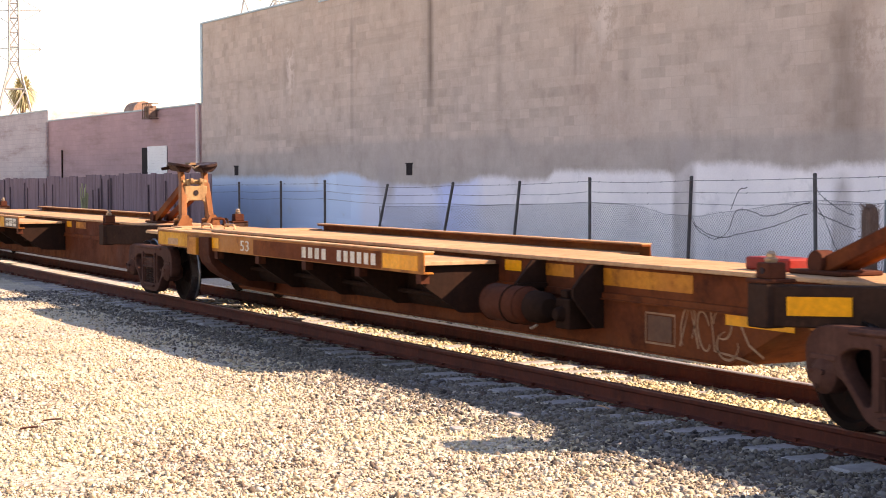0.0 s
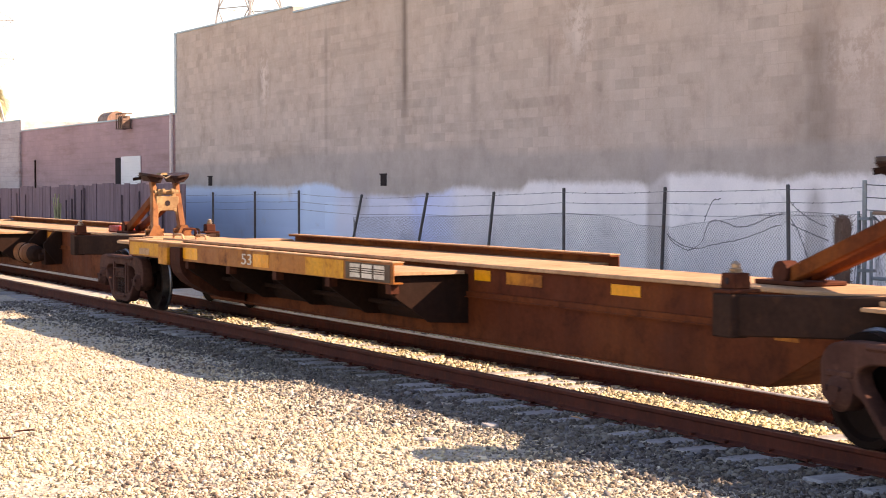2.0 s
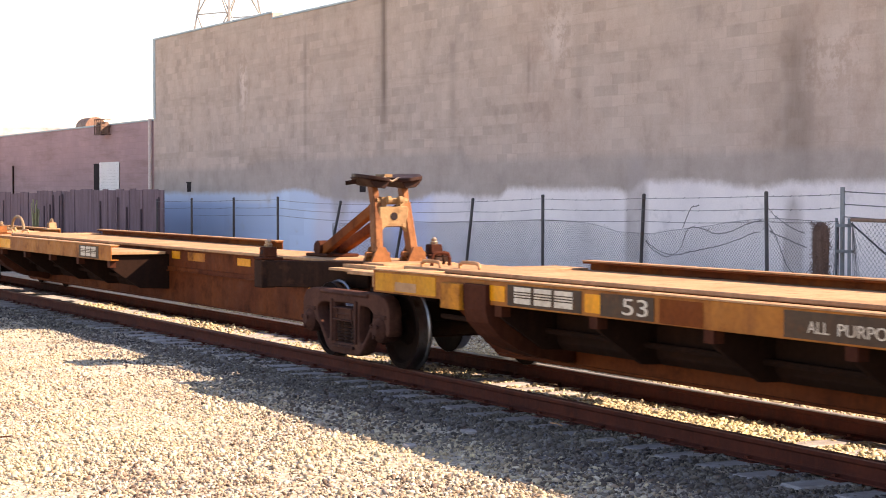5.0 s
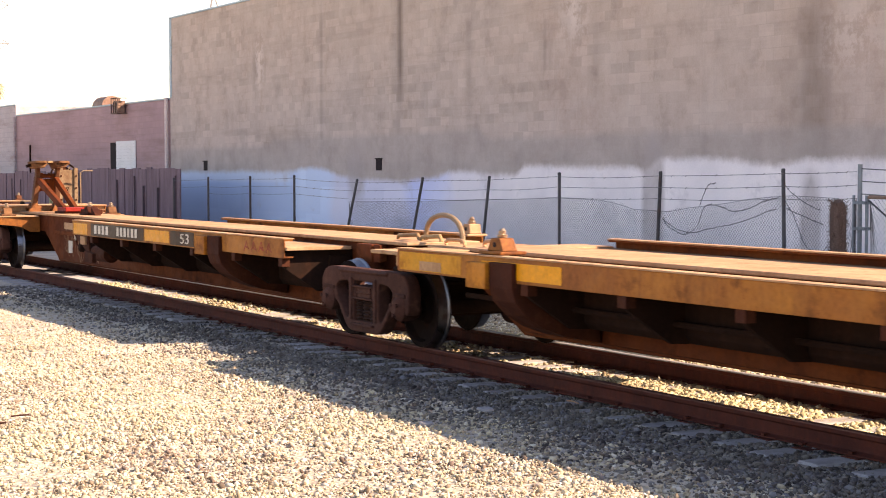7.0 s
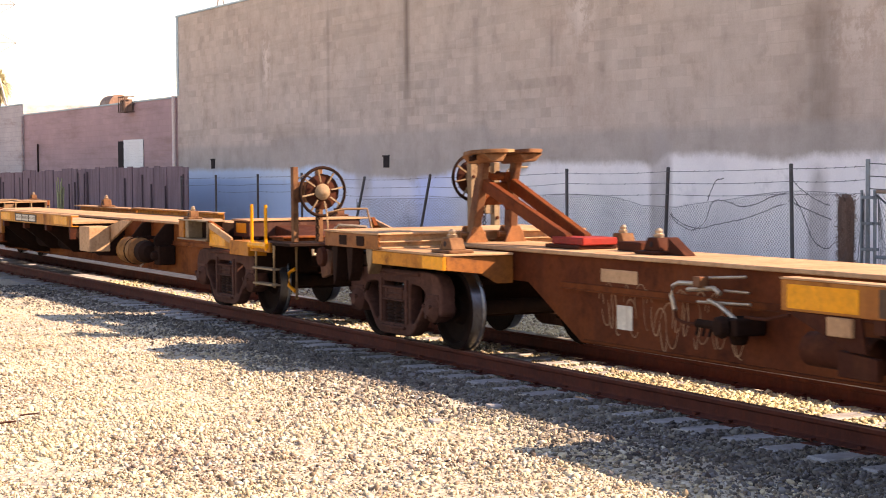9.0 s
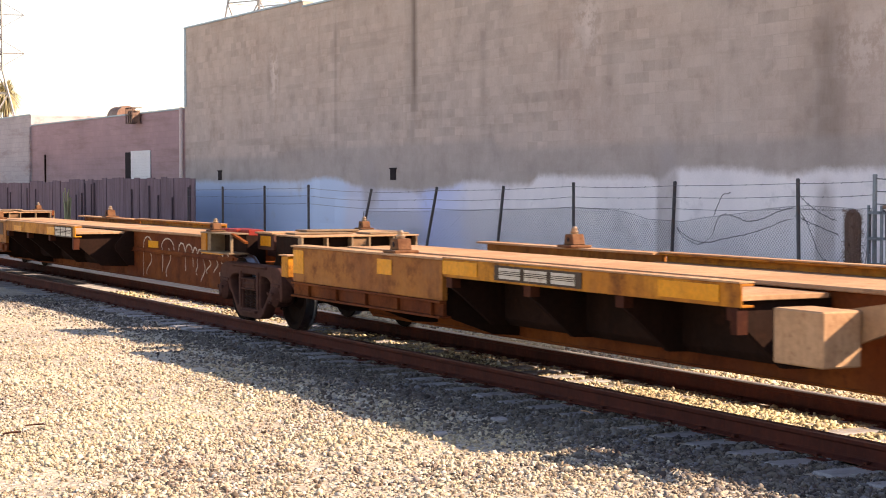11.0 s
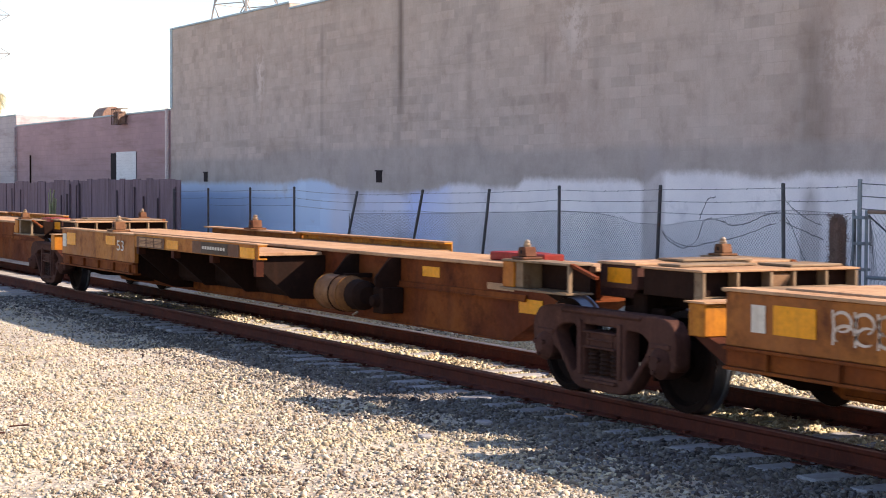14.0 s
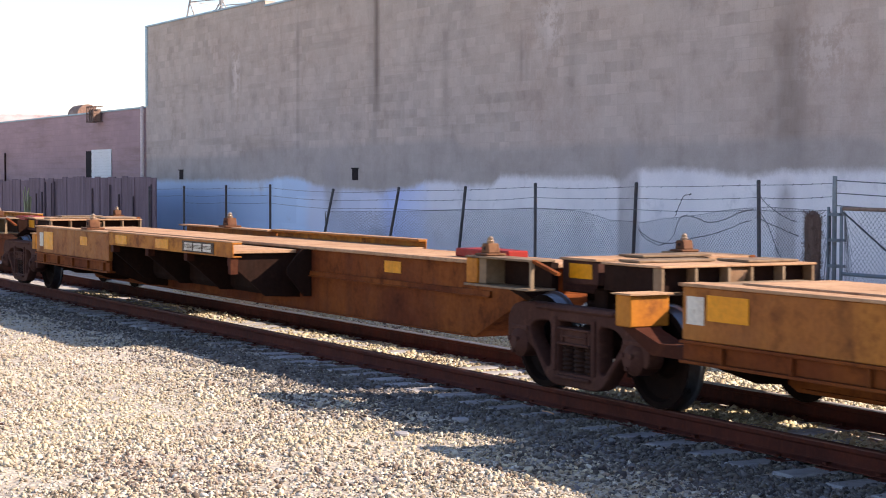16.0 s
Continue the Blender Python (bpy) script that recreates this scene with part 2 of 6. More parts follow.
    for x0, half, z0, z1 in ((-46.0, 0.4, 3.8, 6.0), (-29.4, 0.7, 4.1, 5.8), (-21.2, 1.0, 3.3, 4.6)):
        f = math_node(nt, "MULTIPLY", spot(x0, half, z0, z1), ramp(nt, noise_at(nt, v, 2.6, 5, 0.7), [(0.46, (0, 0, 0)), (0.54, (1,) * 3)]), True)
        c = mix(nt, f, c, (0.74, 0.68, 0.63))
    block = node(nt, "ShaderNodeTexBrick", Scale=1.0, Mortar_Size=0.008, Brick_Width=0.41, Row_Height=0.205)
    cx = nt.nodes.new("ShaderNodeCombineXYZ")
    nt.links.new(x, cx.inputs[0])
    nt.links.new(z, cx.inputs[1])
    nt.links.new(cx.outputs[0], block.inputs["Vector"])
    block.inputs["Color1"].default_value, block.inputs["Color2"].default_value = (0.82, 0.815, 0.81, 1), (1.10, 1.10, 1.11, 1)
    block.inputs["Mortar"].default_value = (0.93, 0.93, 0.93, 1)
    big = node(nt, "ShaderNodeTexBrick", Vector=cx.outputs[0], Scale=1.0, Mortar_Size=0.0, Brick_Width=1.23, Row_Height=0.615)
    big.inputs["Color1"].default_value, big.inputs["Color2"].default_value, big.inputs["Mortar"].default_value = (0.93, 0.925, 0.92, 1), (1.04, 1.04, 1.045, 1), (0.95, 0.95, 0.95, 1)
    c = mix(nt, ramp(nt, noise_at(nt, v, 0.6, 3), [(0.42, (0.1,) * 3), (0.62, (0.8,) * 3)]), c, big.outputs["Color"], "MULTIPLY")
    # warmer with height: the lens's colour cast, painted into the wall
    c = mix(nt, 1.0, c, ramp(nt, math_node(nt, "MULTIPLY", z, 0.1), [(0.2, (1.0, 1.0, 1.03)), (0.65, (1.0, 0.985, 0.93))]), "MULTIPLY")
    c = mix(nt, ramp(nt, noise_at(nt, v, 0.45, 4), [(0.36, (0.18,) * 3), (0.58, (0.8,) * 3)]), c, block.outputs["Color"], "MULTIPLY")
    wob = math_node(nt, "MULTIPLY", math_node(nt, "SUBTRACT", noise_at(nt, v, 0.9, 2.5, 0.5), 0.5), 0.9)
    wob2 = math_node(nt, "MULTIPLY", math_node(nt, "SUBTRACT", mid, 0.5), 0.14)
    # the grey overpainted band, with an upper edge in steps
    xn = math_node(nt, "MULTIPLY", math_node(nt, "ADD", x, 54.0), 1 / 45.0)
    rise = ramp(nt, xn, [(0.0, (0.25,) * 3), (0.19, (0.25,) * 3), (0.20, (0.265,) * 3), (0.46, (0.27,) * 3), (0.47, (0.25,) * 3), (0.75, (0.252,) * 3), (0.76, (0.235,) * 3)])
    zb = math_node(nt, "SUBTRACT", math_node(nt, "MULTIPLY", math_node(nt, "ADD", z, wob2), 0.1), rise)
    band = ramp(nt, math_node(nt, "ADD", zb, 0.5), [(0.496, (1, 1, 1)), (0.512, (0, 0, 0))])
    c = mix(nt, math_node(nt, "MULTIPLY", band, 0.7), c, mix(nt, ramp(nt, mid, [(0.35, (0, 0, 0)), (0.65, (1, 1, 1))]), (0.37, 0.335, 0.315), (0.45, 0.415, 0.395)))
    c = mix(nt, 1.0, c, (0.94, 0.94, 0.94), "MULTIPLY")
    # pale and blue cover-up paint along the foot with a ragged upper edge
    edge = ((-54.0, 1.85), (-43.5, 1.85), (-43.1, 1.93), (-41.9, 1.94), (-41.3, 1.85), (-40.5, 1.74), (-39.5, 1.68), (-38.0, 1.64), (-36.9, 1.60), (-36.3, 1.66), (-35.3, 1.72), (-34.6, 1.86), (-33.4, 1.86), (-32.8, 1.78), (-31.6, 1.76),
            (-31.4, 1.97), (-27.2, 1.94), (-26.9, 1.86), (-26.45, 2.10), (-24.5, 2.07), (-23.0, 1.95), (-22.3, 2.05), (-10.0, 2.08))
    top = ramp(nt, xn, [((a + 54.0) / 45.0, (b / 10,) * 3) for a, b in edge])
    fray = math_node(nt, "MULTIPLY", math_node(nt, "SUBTRACT", noise_at(nt, v, 5.0, 4, 0.7), 0.5), 0.16)
    zf = math_node(nt, "SUBTRACT", math_node(nt, "MULTIPLY", math_node(nt, "ADD", math_node(nt, "ADD", z, fray), math_node(nt, "MULTIPLY", wob, 0.12)), 0.1), top)
    foot = ramp(nt, math_node(nt, "ADD", zf, 0.5), [(0.491, (1, 1, 1)), (0.505, (0, 0, 0))])
    tone = ramp(nt, noise_at(nt, v, 0.5, 4), [(0.36, (0.76, 0.755, 0.79)), (0.5, (0.86, 0.855, 0.885)), (0.64, (0.93, 0.925, 0.94))])
    hues = ((-54.0, (0.37, 0.55, 0.78)), (-43.6, (0.41, 0.60, 0.86)), (-43.2, (0.56, 0.76, 1.0)), (-41.4, (0.56, 0.75, 1.0)), (-40.8, (0.62, 0.69, 0.86)), (-37.0, (0.67, 0.72, 0.90)), (-36.5, (0.52, 0.64, 1.0)),
            (-34.9, (0.58, 0.69, 1.0)), (-34.3, (0.78, 0.80, 0.91)), (-31.5, (0.84, 0.84, 0.89)), (-10.0, (0.86, 0.85, 0.87)))
    blue = ramp(nt, math_node(nt, "ADD", xn, math_node(nt, "MULTIPLY", wob, 0.02)), [((a + 54.0) / 45.0, b) for a, b in hues])
    roller = node(nt, "ShaderNodeTexBrick", Vector=cx.outputs[0], Scale=1.0, Mortar_Size=0.0, Brick_Width=1.9, Row_Height=0.72)
    roller.inputs["Color1"].default_value, roller.inputs["Color2"].default_value, roller.inputs["Mortar"].default_value = (0.80, 0.82, 0.86, 1), (1.04, 1.03, 1.02, 1), (0.9, 0.9, 0.9, 1)
    blue = mix(nt, 0.8, blue, roller.outputs["Color"], "MULTIPLY")
    high = math_node(nt, "MULTIPLY", ramp(nt, xn, [(0.22, (1, 1, 1)), (0.235, (0, 0, 0))]), ramp(nt, math_node(nt, "MULTIPLY", z, 0.1), [(0.150, (0, 0, 0)), (0.158, (0.7,) * 3)]))
    blue = mix(nt, high, blue, (0.60, 0.71, 0.84))
    paint = mix(nt, ramp(nt, xn, [(0.40, (0.12,) * 3), (0.50, (0.9,) * 3)]), blue, tone)
    c = mix(nt, math_node(nt, "MULTIPLY", foot, 0.95), c, paint)
    smear = math_node(nt, "MULTIPLY", foot, ramp(nt, noise_at(nt, v, 0.8, 6, 0.7), [(0.58, (0, 0, 0)), (0.72, (0.6,) * 3)]))
    c = mix(nt, smear, c, (0.42, 0.41, 0.44))
    smudge = math_node(nt, "MULTIPLY", spot(-37.1, 1.0, -1.2, 1.05), ramp(nt, noise_at(nt, v, 2.2, 5, 0.65), [(0.42, (0, 0, 0)), (0.56, (1.6,) * 3)]), True)
    c = mix(nt, math_node(nt, "MULTIPLY", smudge, 0.75), c, (0.27, 0.31, 0.40))
    # columns left bare between the painted panels
    for x0, half, z0, z1 in ((-26.65, 0.42, -2.0, 2.7), (-39.6, 0.6, 0.9, 2.6), (-18.95, 0.3, -2.0, 1.8), (-22.2, 0.3, -2.0, 2.0)):
        f = math_node(nt, "MULTIPLY", math_node(nt, "MULTIPLY", spot(x0, half, z0, z1), 3.0, True), math_node(nt, "MULTIPLY", mid, 1.3), True)
        c = mix(nt, f, c, (0.40, 0.365, 0.36))
    c = mix(nt, 0.35, c, ramp(nt, fine, [(0.3, (0.78,) * 3), (0.7, (1, 1, 1))]), "MULTIPLY")
    c = mix(nt, 1.0, c, (1.06, 0.985, 0.955), "MULTIPLY")
    nt.links.new(c, p.inputs["Base Color"])
    p.inputs["Roughness"].default_value = 0.93
    bump(nt, p, fine, 0.2, 0.01)
    return m


def block_material(name, a, b, mortar):
    m, nt, p = material(name)
    tc = nt.nodes.new("ShaderNodeTexCoord")
    sep = nt.nodes.new("ShaderNodeSeparateXYZ")
    nt.links.new(tc.outputs["Object"], sep.inputs[0])
    cx = nt.nodes.new("ShaderNodeCombineXYZ")
    nt.links.new(sep.outputs[0], cx.inputs[0])
    nt.links.new(sep.outputs[2], cx.inputs[1])
    br = node(nt, "ShaderNodeTexBrick", Vector=cx.outputs[0], Scale=1.0, Mortar_Size=0.012, Brick_Width=0.41, Row_Height=0.205)
    br.inputs["Color1"].default_value, br.inputs["Color2"].default_value, br.inputs["Mortar"].default_value = (*a, 1), (*b, 1), (*mortar, 1)
    c = mix(nt, 0.6, br.outputs["Color"], ramp(nt, noise_at(nt, tc.outputs["Object"], 0.6, 6), [(0.3, (0.7,) * 3), (0.7, (1, 1, 1))]), "MULTIPLY")
    mp = nt.nodes.new("ShaderNodeMapping")
    mp.inputs["Scale"].default_value = (0.12, 1.0, 1.0)
    nt.links.new(tc.outputs["Object"], mp.inputs[0])
    c = mix(nt, ramp(nt, noise_at(nt, mp.outputs[0], 2.2, 6, 0.7), [(0.5, (0, 0, 0)), (0.66, (0.6,) * 3)]), c, (0.27, 0.165, 0.15))
    nt.links.new(c, p.inputs["Base Color"])
    p.inputs["Roughness"].default_value = 0.92
    bump(nt, p, br.outputs["Fac"], 0.4, -0.01)
    return m


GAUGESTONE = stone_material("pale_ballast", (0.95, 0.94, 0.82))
# shoulder ballast tinted darker and bluer to carry the train's shadow
STONE, BALLAST = stone_material("buff_gravel", (0.90, 0.89, 0.87)), stone_material("shade_grey_ballast", (0.285, 0.295, 0.35))
GROUND, WALL = ground_material(), wall_material()
PINKBLOCK = block_material("pink_block_wall", (0.47, 0.30, 0.30), (0.435, 0.275, 0.28), (0.42, 0.27, 0.27))
GREYBLOCK = block_material("pale_block_wall", (0.56, 0.48, 0.46), (0.52, 0.44, 0.43), (0.46, 0.4, 0.39))


# ---- mesh helpers ----
def box(bm, x0, x1, y0, y1, z0, z1):
    v = [bm.verts.new((x, y, z)) for x in (x0, x1) for y in (y0, y1) for z in (z0, z1)]
    for f in ((0, 1, 3, 2), (4, 6, 7, 5), (0, 4, 5, 1), (2, 3, 7, 6), (0, 2, 6, 4), (1, 5, 7, 3)):
        bm.faces.new([v[i] for i in f])
    return v


def prism(bm, pts, a, b, axis="y"):
    """A polygon, given in the two other axes, drawn out from a to b along axis."""
    def at(p, k):
        return {"x": (k, p[0], p[1]), "y": (p[0], k, p[1]), "z": (p[0], p[1], k)}[axis]
    lo, hi = [bm.verts.new(at(p, a)) for p in pts], [bm.verts.new(at(p, b)) for p in pts]
    n = len(pts)
    bm.faces.new(lo)
    bm.faces.new(hi[::-1])
    for i in range(n):
        bm.faces.new((lo[i], hi[i], hi[(i + 1) % n], lo[(i + 1) % n]))


def beam(bm, p, q, w, h, up=(0, 0, 1)):
    """A square bar from p to q, w wide and h high."""
    p, q = Vector(p), Vector(q)
    d = (q - p).normalized()
    s = d.cross(Vector(up))
    s = s.normalized() if s.length > 1e-4 else Vector((1, 0, 0))
    t = s.cross(d)
    vs = [bm.verts.new(e + s * (a * w / 2) + t * (b * h / 2)) for e in (p, q) for a, b in ((-1, -1), (1, -1), (1, 1), (-1, 1))]
    for f in ((0, 1, 2, 3), (7, 6, 5, 4), (0, 4, 5, 1), (1, 5, 6, 2), (2, 6, 7, 3), (3, 7, 4, 0)):
        bm.faces.new([vs[i] for i in f])


def tube(bm, pts, r, n=8):
    """A round bar along a line of points."""
    pts = [Vector(p) for p in pts]
    rings = []
    for i, p in enumerate(pts):
        d = (pts[min(i + 1, len(pts) - 1)] - pts[max(i - 1, 0)]).normalized()
        s = d.cross(Vector((0, 0, 1)))
        s = s.normalized() if s.length > 1e-3 else Vector((1, 0, 0))
        t = s.cross(d)
        rings.append([bm.verts.new(p + s * (math.cos(2 * math.pi * k / n) * r) + t * (math.sin(2 * math.pi * k / n) * r)) for k in range(n)])
    for a, b in zip(rings, rings[1:]):
        for k in range(n):
            bm.faces.new((a[k], a[(k + 1) % n], b[(k + 1) % n], b[k]))
    bm.faces.new(rings[0][::-1])
    bm.faces.new(rings[-1])


def lathe(bm, profile, centre, axis="y", n=28, ring_only=False):
    """A profile of (distance along the axis, radius) turned about the axis."""
    rings = []
    for d, r in profile:
        ring = []
        for k in range(n):
            a = 2 * math.pi * k / n
            c, s = math.cos(a) * r, math.sin(a) * r
            o = {"x": (d, c, s), "y": (s, d, c), "z": (c, s, d)}[axis]
            ring.append(bm.verts.new(Vector(centre) + Vector(o)))
        rings.append(ring)
    for a, b in zip(rings, rings[1:]):
        for k in range(n):
            bm.faces.new((a[k], a[(k + 1) % n], b[(k + 1) % n], b[k]))
    if not ring_only:
        bm.faces.new(rings[0][::-1])
        bm.faces.new(rings[-1])


def torus(bm, centre, R, r, axis="x", n=32, m=8):
    rings = []
    for i in range(n):
        a = 2 * math.pi * i / n
        ring = []
        for k in range(m):
            b = 2 * math.pi * k / m
            rr, d = R + r * math.cos(b), r * math.sin(b)
            c, s = rr * math.cos(a), rr * math.sin(a)
            ring.append(bm.verts.new(Vector(centre) + Vector({"x": (d, c, s), "y": (s, d, c), "z": (c, s, d)}[axis])))
        rings.append(ring)
    for i in range(n):
        a, b = rings[i], rings[(i + 1) % n]
        for k in range(m):
            bm.faces.new((a[k], a[(k + 1) % m], b[(k + 1) % m], b[k]))


def finish(bm, mat, bevel=0.0, smooth=False):
    bmesh.ops.recalc_face_normals(bm, faces=bm.faces)
    if bevel:
        bmesh.ops.bevel(bm, geom=[e for e in bm.edges if len(e.link_faces) == 2 and e.calc_face_angle(0) > 0.5], offset=bevel, segments=1, affect="EDGES", clamp_overlap=True)
    me = bpy.data.meshes.new("part")
    bm.to_mesh(me)
    bm.free()
    me.materials.append(mat)
    if smooth:
        me.polygons.foreach_set("use_smooth", [True] * len(me.polygons))
        me.set_sharp_from_angle(angle=radians(35))
    return me


def part(name, bm, mat, parent=None, label="", bevel=0.0, smooth=False):
    me = bm if isinstance(bm, bpy.types.Mesh) else finish(bm, mat, bevel, smooth)
    me.name = name
    ob = new(name, me)
    if parent is not None:
        ob.parent = parent
    if label:
        tagged(ob, label)
    return ob


def plate(outline, holes, y0, y1, mat, bevel=0.006):
    """A flat casting in the x-z plane with windows in it, from y0 to y1."""
    cu = bpy.data.curves.new("plate", "CURVE")
    cu.dimensions, cu.fill_mode = "2D", "BOTH"
    cu.extrude, cu.bevel_depth, cu.bevel_resolution = abs(y1 - y0) / 2 - bevel, bevel, 1
    for pts in (outline, *holes):
        sp = cu.splines.new("POLY")
        sp.points.add(len(pts) - 1)
        for q, (a, b) in zip(sp.points, pts):
            q.co = (a, b, 0, 1)
        sp.use_cyclic_u = True
    ob = bpy.data.objects.new("plate", cu)
    me = bpy.data.meshes.new_from_object(ob)
    bpy.data.objects.remove(ob)
    me.transform(Matrix.Translation((0, (y0 + y1) / 2, 0)) @ Matrix.Rotation(math.pi / 2, 4, "X"))
    me.materials.clear()
    me.materials.append(mat)
    return me


def rounded(pts, r, n=3):
    """A polygon with its corners rounded."""
    out = []
    k = len(pts)
    for i in range(k):
        p, a, b = Vector(pts[i]), Vector(pts[i - 1]), Vector(pts[(i + 1) % k])
        da, db = (a - p), (b - p)
        ra = min(r, da.length * 0.45, db.length * 0.45)
        s, e = p + da.normalized() * ra, p + db.normalized() * ra
        for j in range(n + 1):
            t = j / n
            q = s * (1 - t) ** 2 + p * (2 * t * (1 - t)) + e * t ** 2
            out.append((q.x, q.y))
    return out


def lettering(name, text, size, m, mat, parent, label, width=None):
    cu = bpy.data.curves.new(name, "FONT")
    cu.body, cu.size, cu.extrude, cu.align_x = text, size, 0.002, "LEFT"
    ob = bpy.data.objects.new(name, cu)
    me = bpy.data.meshes.new_from_object(ob)
    bpy.data.objects.remove(ob)
    if width:
        w = max(v.co.x for v in me.vertices) - min(v.co.x for v in me.vertices)
        me.transform(Matrix.Diagonal((width / w, 1, 1, 1)))
    me.transform(m)
    me.materials.clear()
    me.materials.append(mat)
    return part(name, me, mat, parent, label)


def empty(name, x=0, y=0, z=0):
    ob = new(name)
    ob.location = (x, y, z)
    ob.empty_display_size = 0.2
    return ob


# ---- ground and track ----
def ground_height(x, y):
    v = abs(y - TRACK_Y)
    if v < 1.35:
        z = -0.195
    elif y < TRACK_Y:
        z = -0.195 + 0.025 * min(1.0, (v - 1.35) / 1.0)
    else:
        z = -0.195 - 0.06 * min(1.0, (v - 1.35) / 2.0)
    return z + 0.022 * noise.noise((x * 0.7, y * 0.7, 3.1)) + 0.012 * noise.noise((x * 2.1, y * 2.1, 7.7))


def make_ground():
    xs = [-900, -500, -300, -200, -150, -110, -80, -65, -55] + [-50 + 0.4 * i for i in range(120)] + [0, 4, 10, 25, 60, 150, 400, 900]
    ys = [-900, -400, -150, -60, -20, -8, -2] + [0.3 * i for i in range(48)] + [15, 16.5, 18, 19, 25, 40, 80, 200, 500, 900]
    bm = bmesh.new()
    grid = [[bm.verts.new((x, y, ground_height(x, y))) for y in ys] for x in xs]
    for a, b in zip(grid, grid[1:]):
        for i in range(len(ys) - 1):
            bm.faces.new((a[i], b[i], b[i + 1], a[i + 1]))
    ob = part("ground", bm, GROUND, smooth=True)
    tagged(ob, "pale crushed gravel ground beside the railway track", "ground", kind="structure")


def scatter_stones(name, label, spots, smallest, largest, seed, mat):
    """Many loose angular stones, each an island of its own, in one mesh."""
    rng = np.random.default_rng(seed)
    g = (1 + 5 ** 0.5) / 2
    ico = np.array([(-1, g, 0), (1, g, 0), (-1, -g, 0), (1, -g, 0), (0, -1, g), (0, 1, g), (0, -1, -g), (0, 1, -g), (g, 0, -1), (g, 0, 1), (-g, 0, -1), (-g, 0, 1)]) / 1.9
    tri = np.array([(0, 11, 5), (0, 5, 1), (0, 1, 7), (0, 7, 10), (0, 10, 11), (1, 5, 9), (5, 11, 4), (11, 10, 2), (10, 7, 6), (7, 1, 8),
                    (3, 9, 4), (3, 4, 2), (3, 2, 6), (3, 6, 8), (3, 8, 9), (4, 9, 5), (2, 4, 11), (6, 2, 10), (8, 6, 7), (9, 8, 1)])
    n = len(spots)
    size = (smallest + (largest - smallest) * rng.random(n) ** 1.7) * rng.choice([0.65, 0.85, 1.0, 1.0, 1.6], n)
    shape = ico[None] * (1 + rng.uniform(-0.28, 0.28, (n, 12, 1)))
    shape = shape * rng.uniform((0.85, 0.6, 0.32), (1.45, 1.05, 0.75), (n, 3))[:, None]
    turn, tip = rng.uniform(0, np.pi, n), rng.normal(size=(n, 2)) * 0.28
    q = np.stack([np.cos(turn), tip[:, 0], tip[:, 1], np.sin(turn)], 1)
    q /= np.linalg.norm(q, axis=1)[:, None]
    w, x, y, z = q.T
    R = np.stack([1 - 2 * (y * y + z * z), 2 * (x * y - w * z), 2 * (x * z + w * y), 2 * (x * y + w * z), 1 - 2 * (x * x + z * z), 2 * (y * z - w * x),
                  2 * (x * z - w * y), 2 * (y * z + w * x), 1 - 2 * (x * x + y * y)], -1).reshape(n, 3, 3)
    co = np.einsum("nij,nkj->nki", R, shape) * size[:, None, None] / 2 + np.asarray(spots)[:, None]
    faces = (tri[None] + 12 * np.arange(n)[:, None, None]).reshape(-1)
    me = bpy.data.meshes.new(name)
    me.vertices.add(n * 12)
    me.vertices.foreach_set("co", co.reshape(-1).astype(np.float32))
    me.loops.add(len(faces))
    me.loops.foreach_set("vertex_index", faces.astype(np.int32))
    me.polygons.add(n * 20)
    me.polygons.foreach_set("loop_start", np.arange(0, len(faces), 3, dtype=np.int32))
    me.update(calc_edges=True)
    me.materials.append(mat)
    tagged(new(name, me), label, "gravel", kind="stuff")


def make_gravel():
    rng = np.random.default_rng(5)
    near, bed, gauge = [], [], []
    for x0 in np.arange(-31.0, -8.0, 0.5):
        per = 1900 if x0 > -14 else 1450 if x0 > -18 else 900 if x0 > -22 else 480
        lo, hi = -x0 * 0.20, min(-x0 * 0.97 + 0.6, 14.0)
        lo = max(lo, 2.3)
        for _ in range(int(per * 0.5 * max(0, hi - lo))):
            x, y = x0 + rng.random() * 0.5, lo + rng.random() * (hi - lo)
            v = abs(y - TRACK_Y)
            if 0.66 < v < 0.84:
                continue
            sandy = noise.noise((x * 0.9, y * 0.9, 5.0)) + 0.5 * noise.noise((x * 2.3, y * 2.3, 9.0))
            if y < TRACK_Y and v > 2.0 and rng.random() < min(0.6, max(0.08, 0.22 + 0.75 * sandy)) or -1.34 < y - TRACK_Y < -0.86 and (x + 62.115) % 0.5 < 0.23 and rng.random() < 0.93:
                continue
            z = ground_height(x, y) + rng.uniform(-0.010, 0.012)
            # shadow-tinted stones thin out towards the reach of the train's shadow
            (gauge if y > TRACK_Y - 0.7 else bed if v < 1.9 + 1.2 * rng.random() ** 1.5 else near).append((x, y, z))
    scatter_stones("loose_gravel", "pale buff and grey crushed stones lying in sun", near, 0.013, 0.040, 11, STONE)
    scatter_stones("track_ballast", "grey crushed ballast between and beside the ties, tinted for the train's shadow", bed, 0.020, 0.048, 12, BALLAST)
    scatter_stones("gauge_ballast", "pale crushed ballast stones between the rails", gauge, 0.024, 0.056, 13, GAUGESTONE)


RAIL_PROFILE = [(-0.07, -0.175), (0.07, -0.175), (0.07, -0.163), (0.018, -0.145), (0.012, -0.13), (0.012, -0.055), (0.035, -0.043), (0.036, -0.012)]


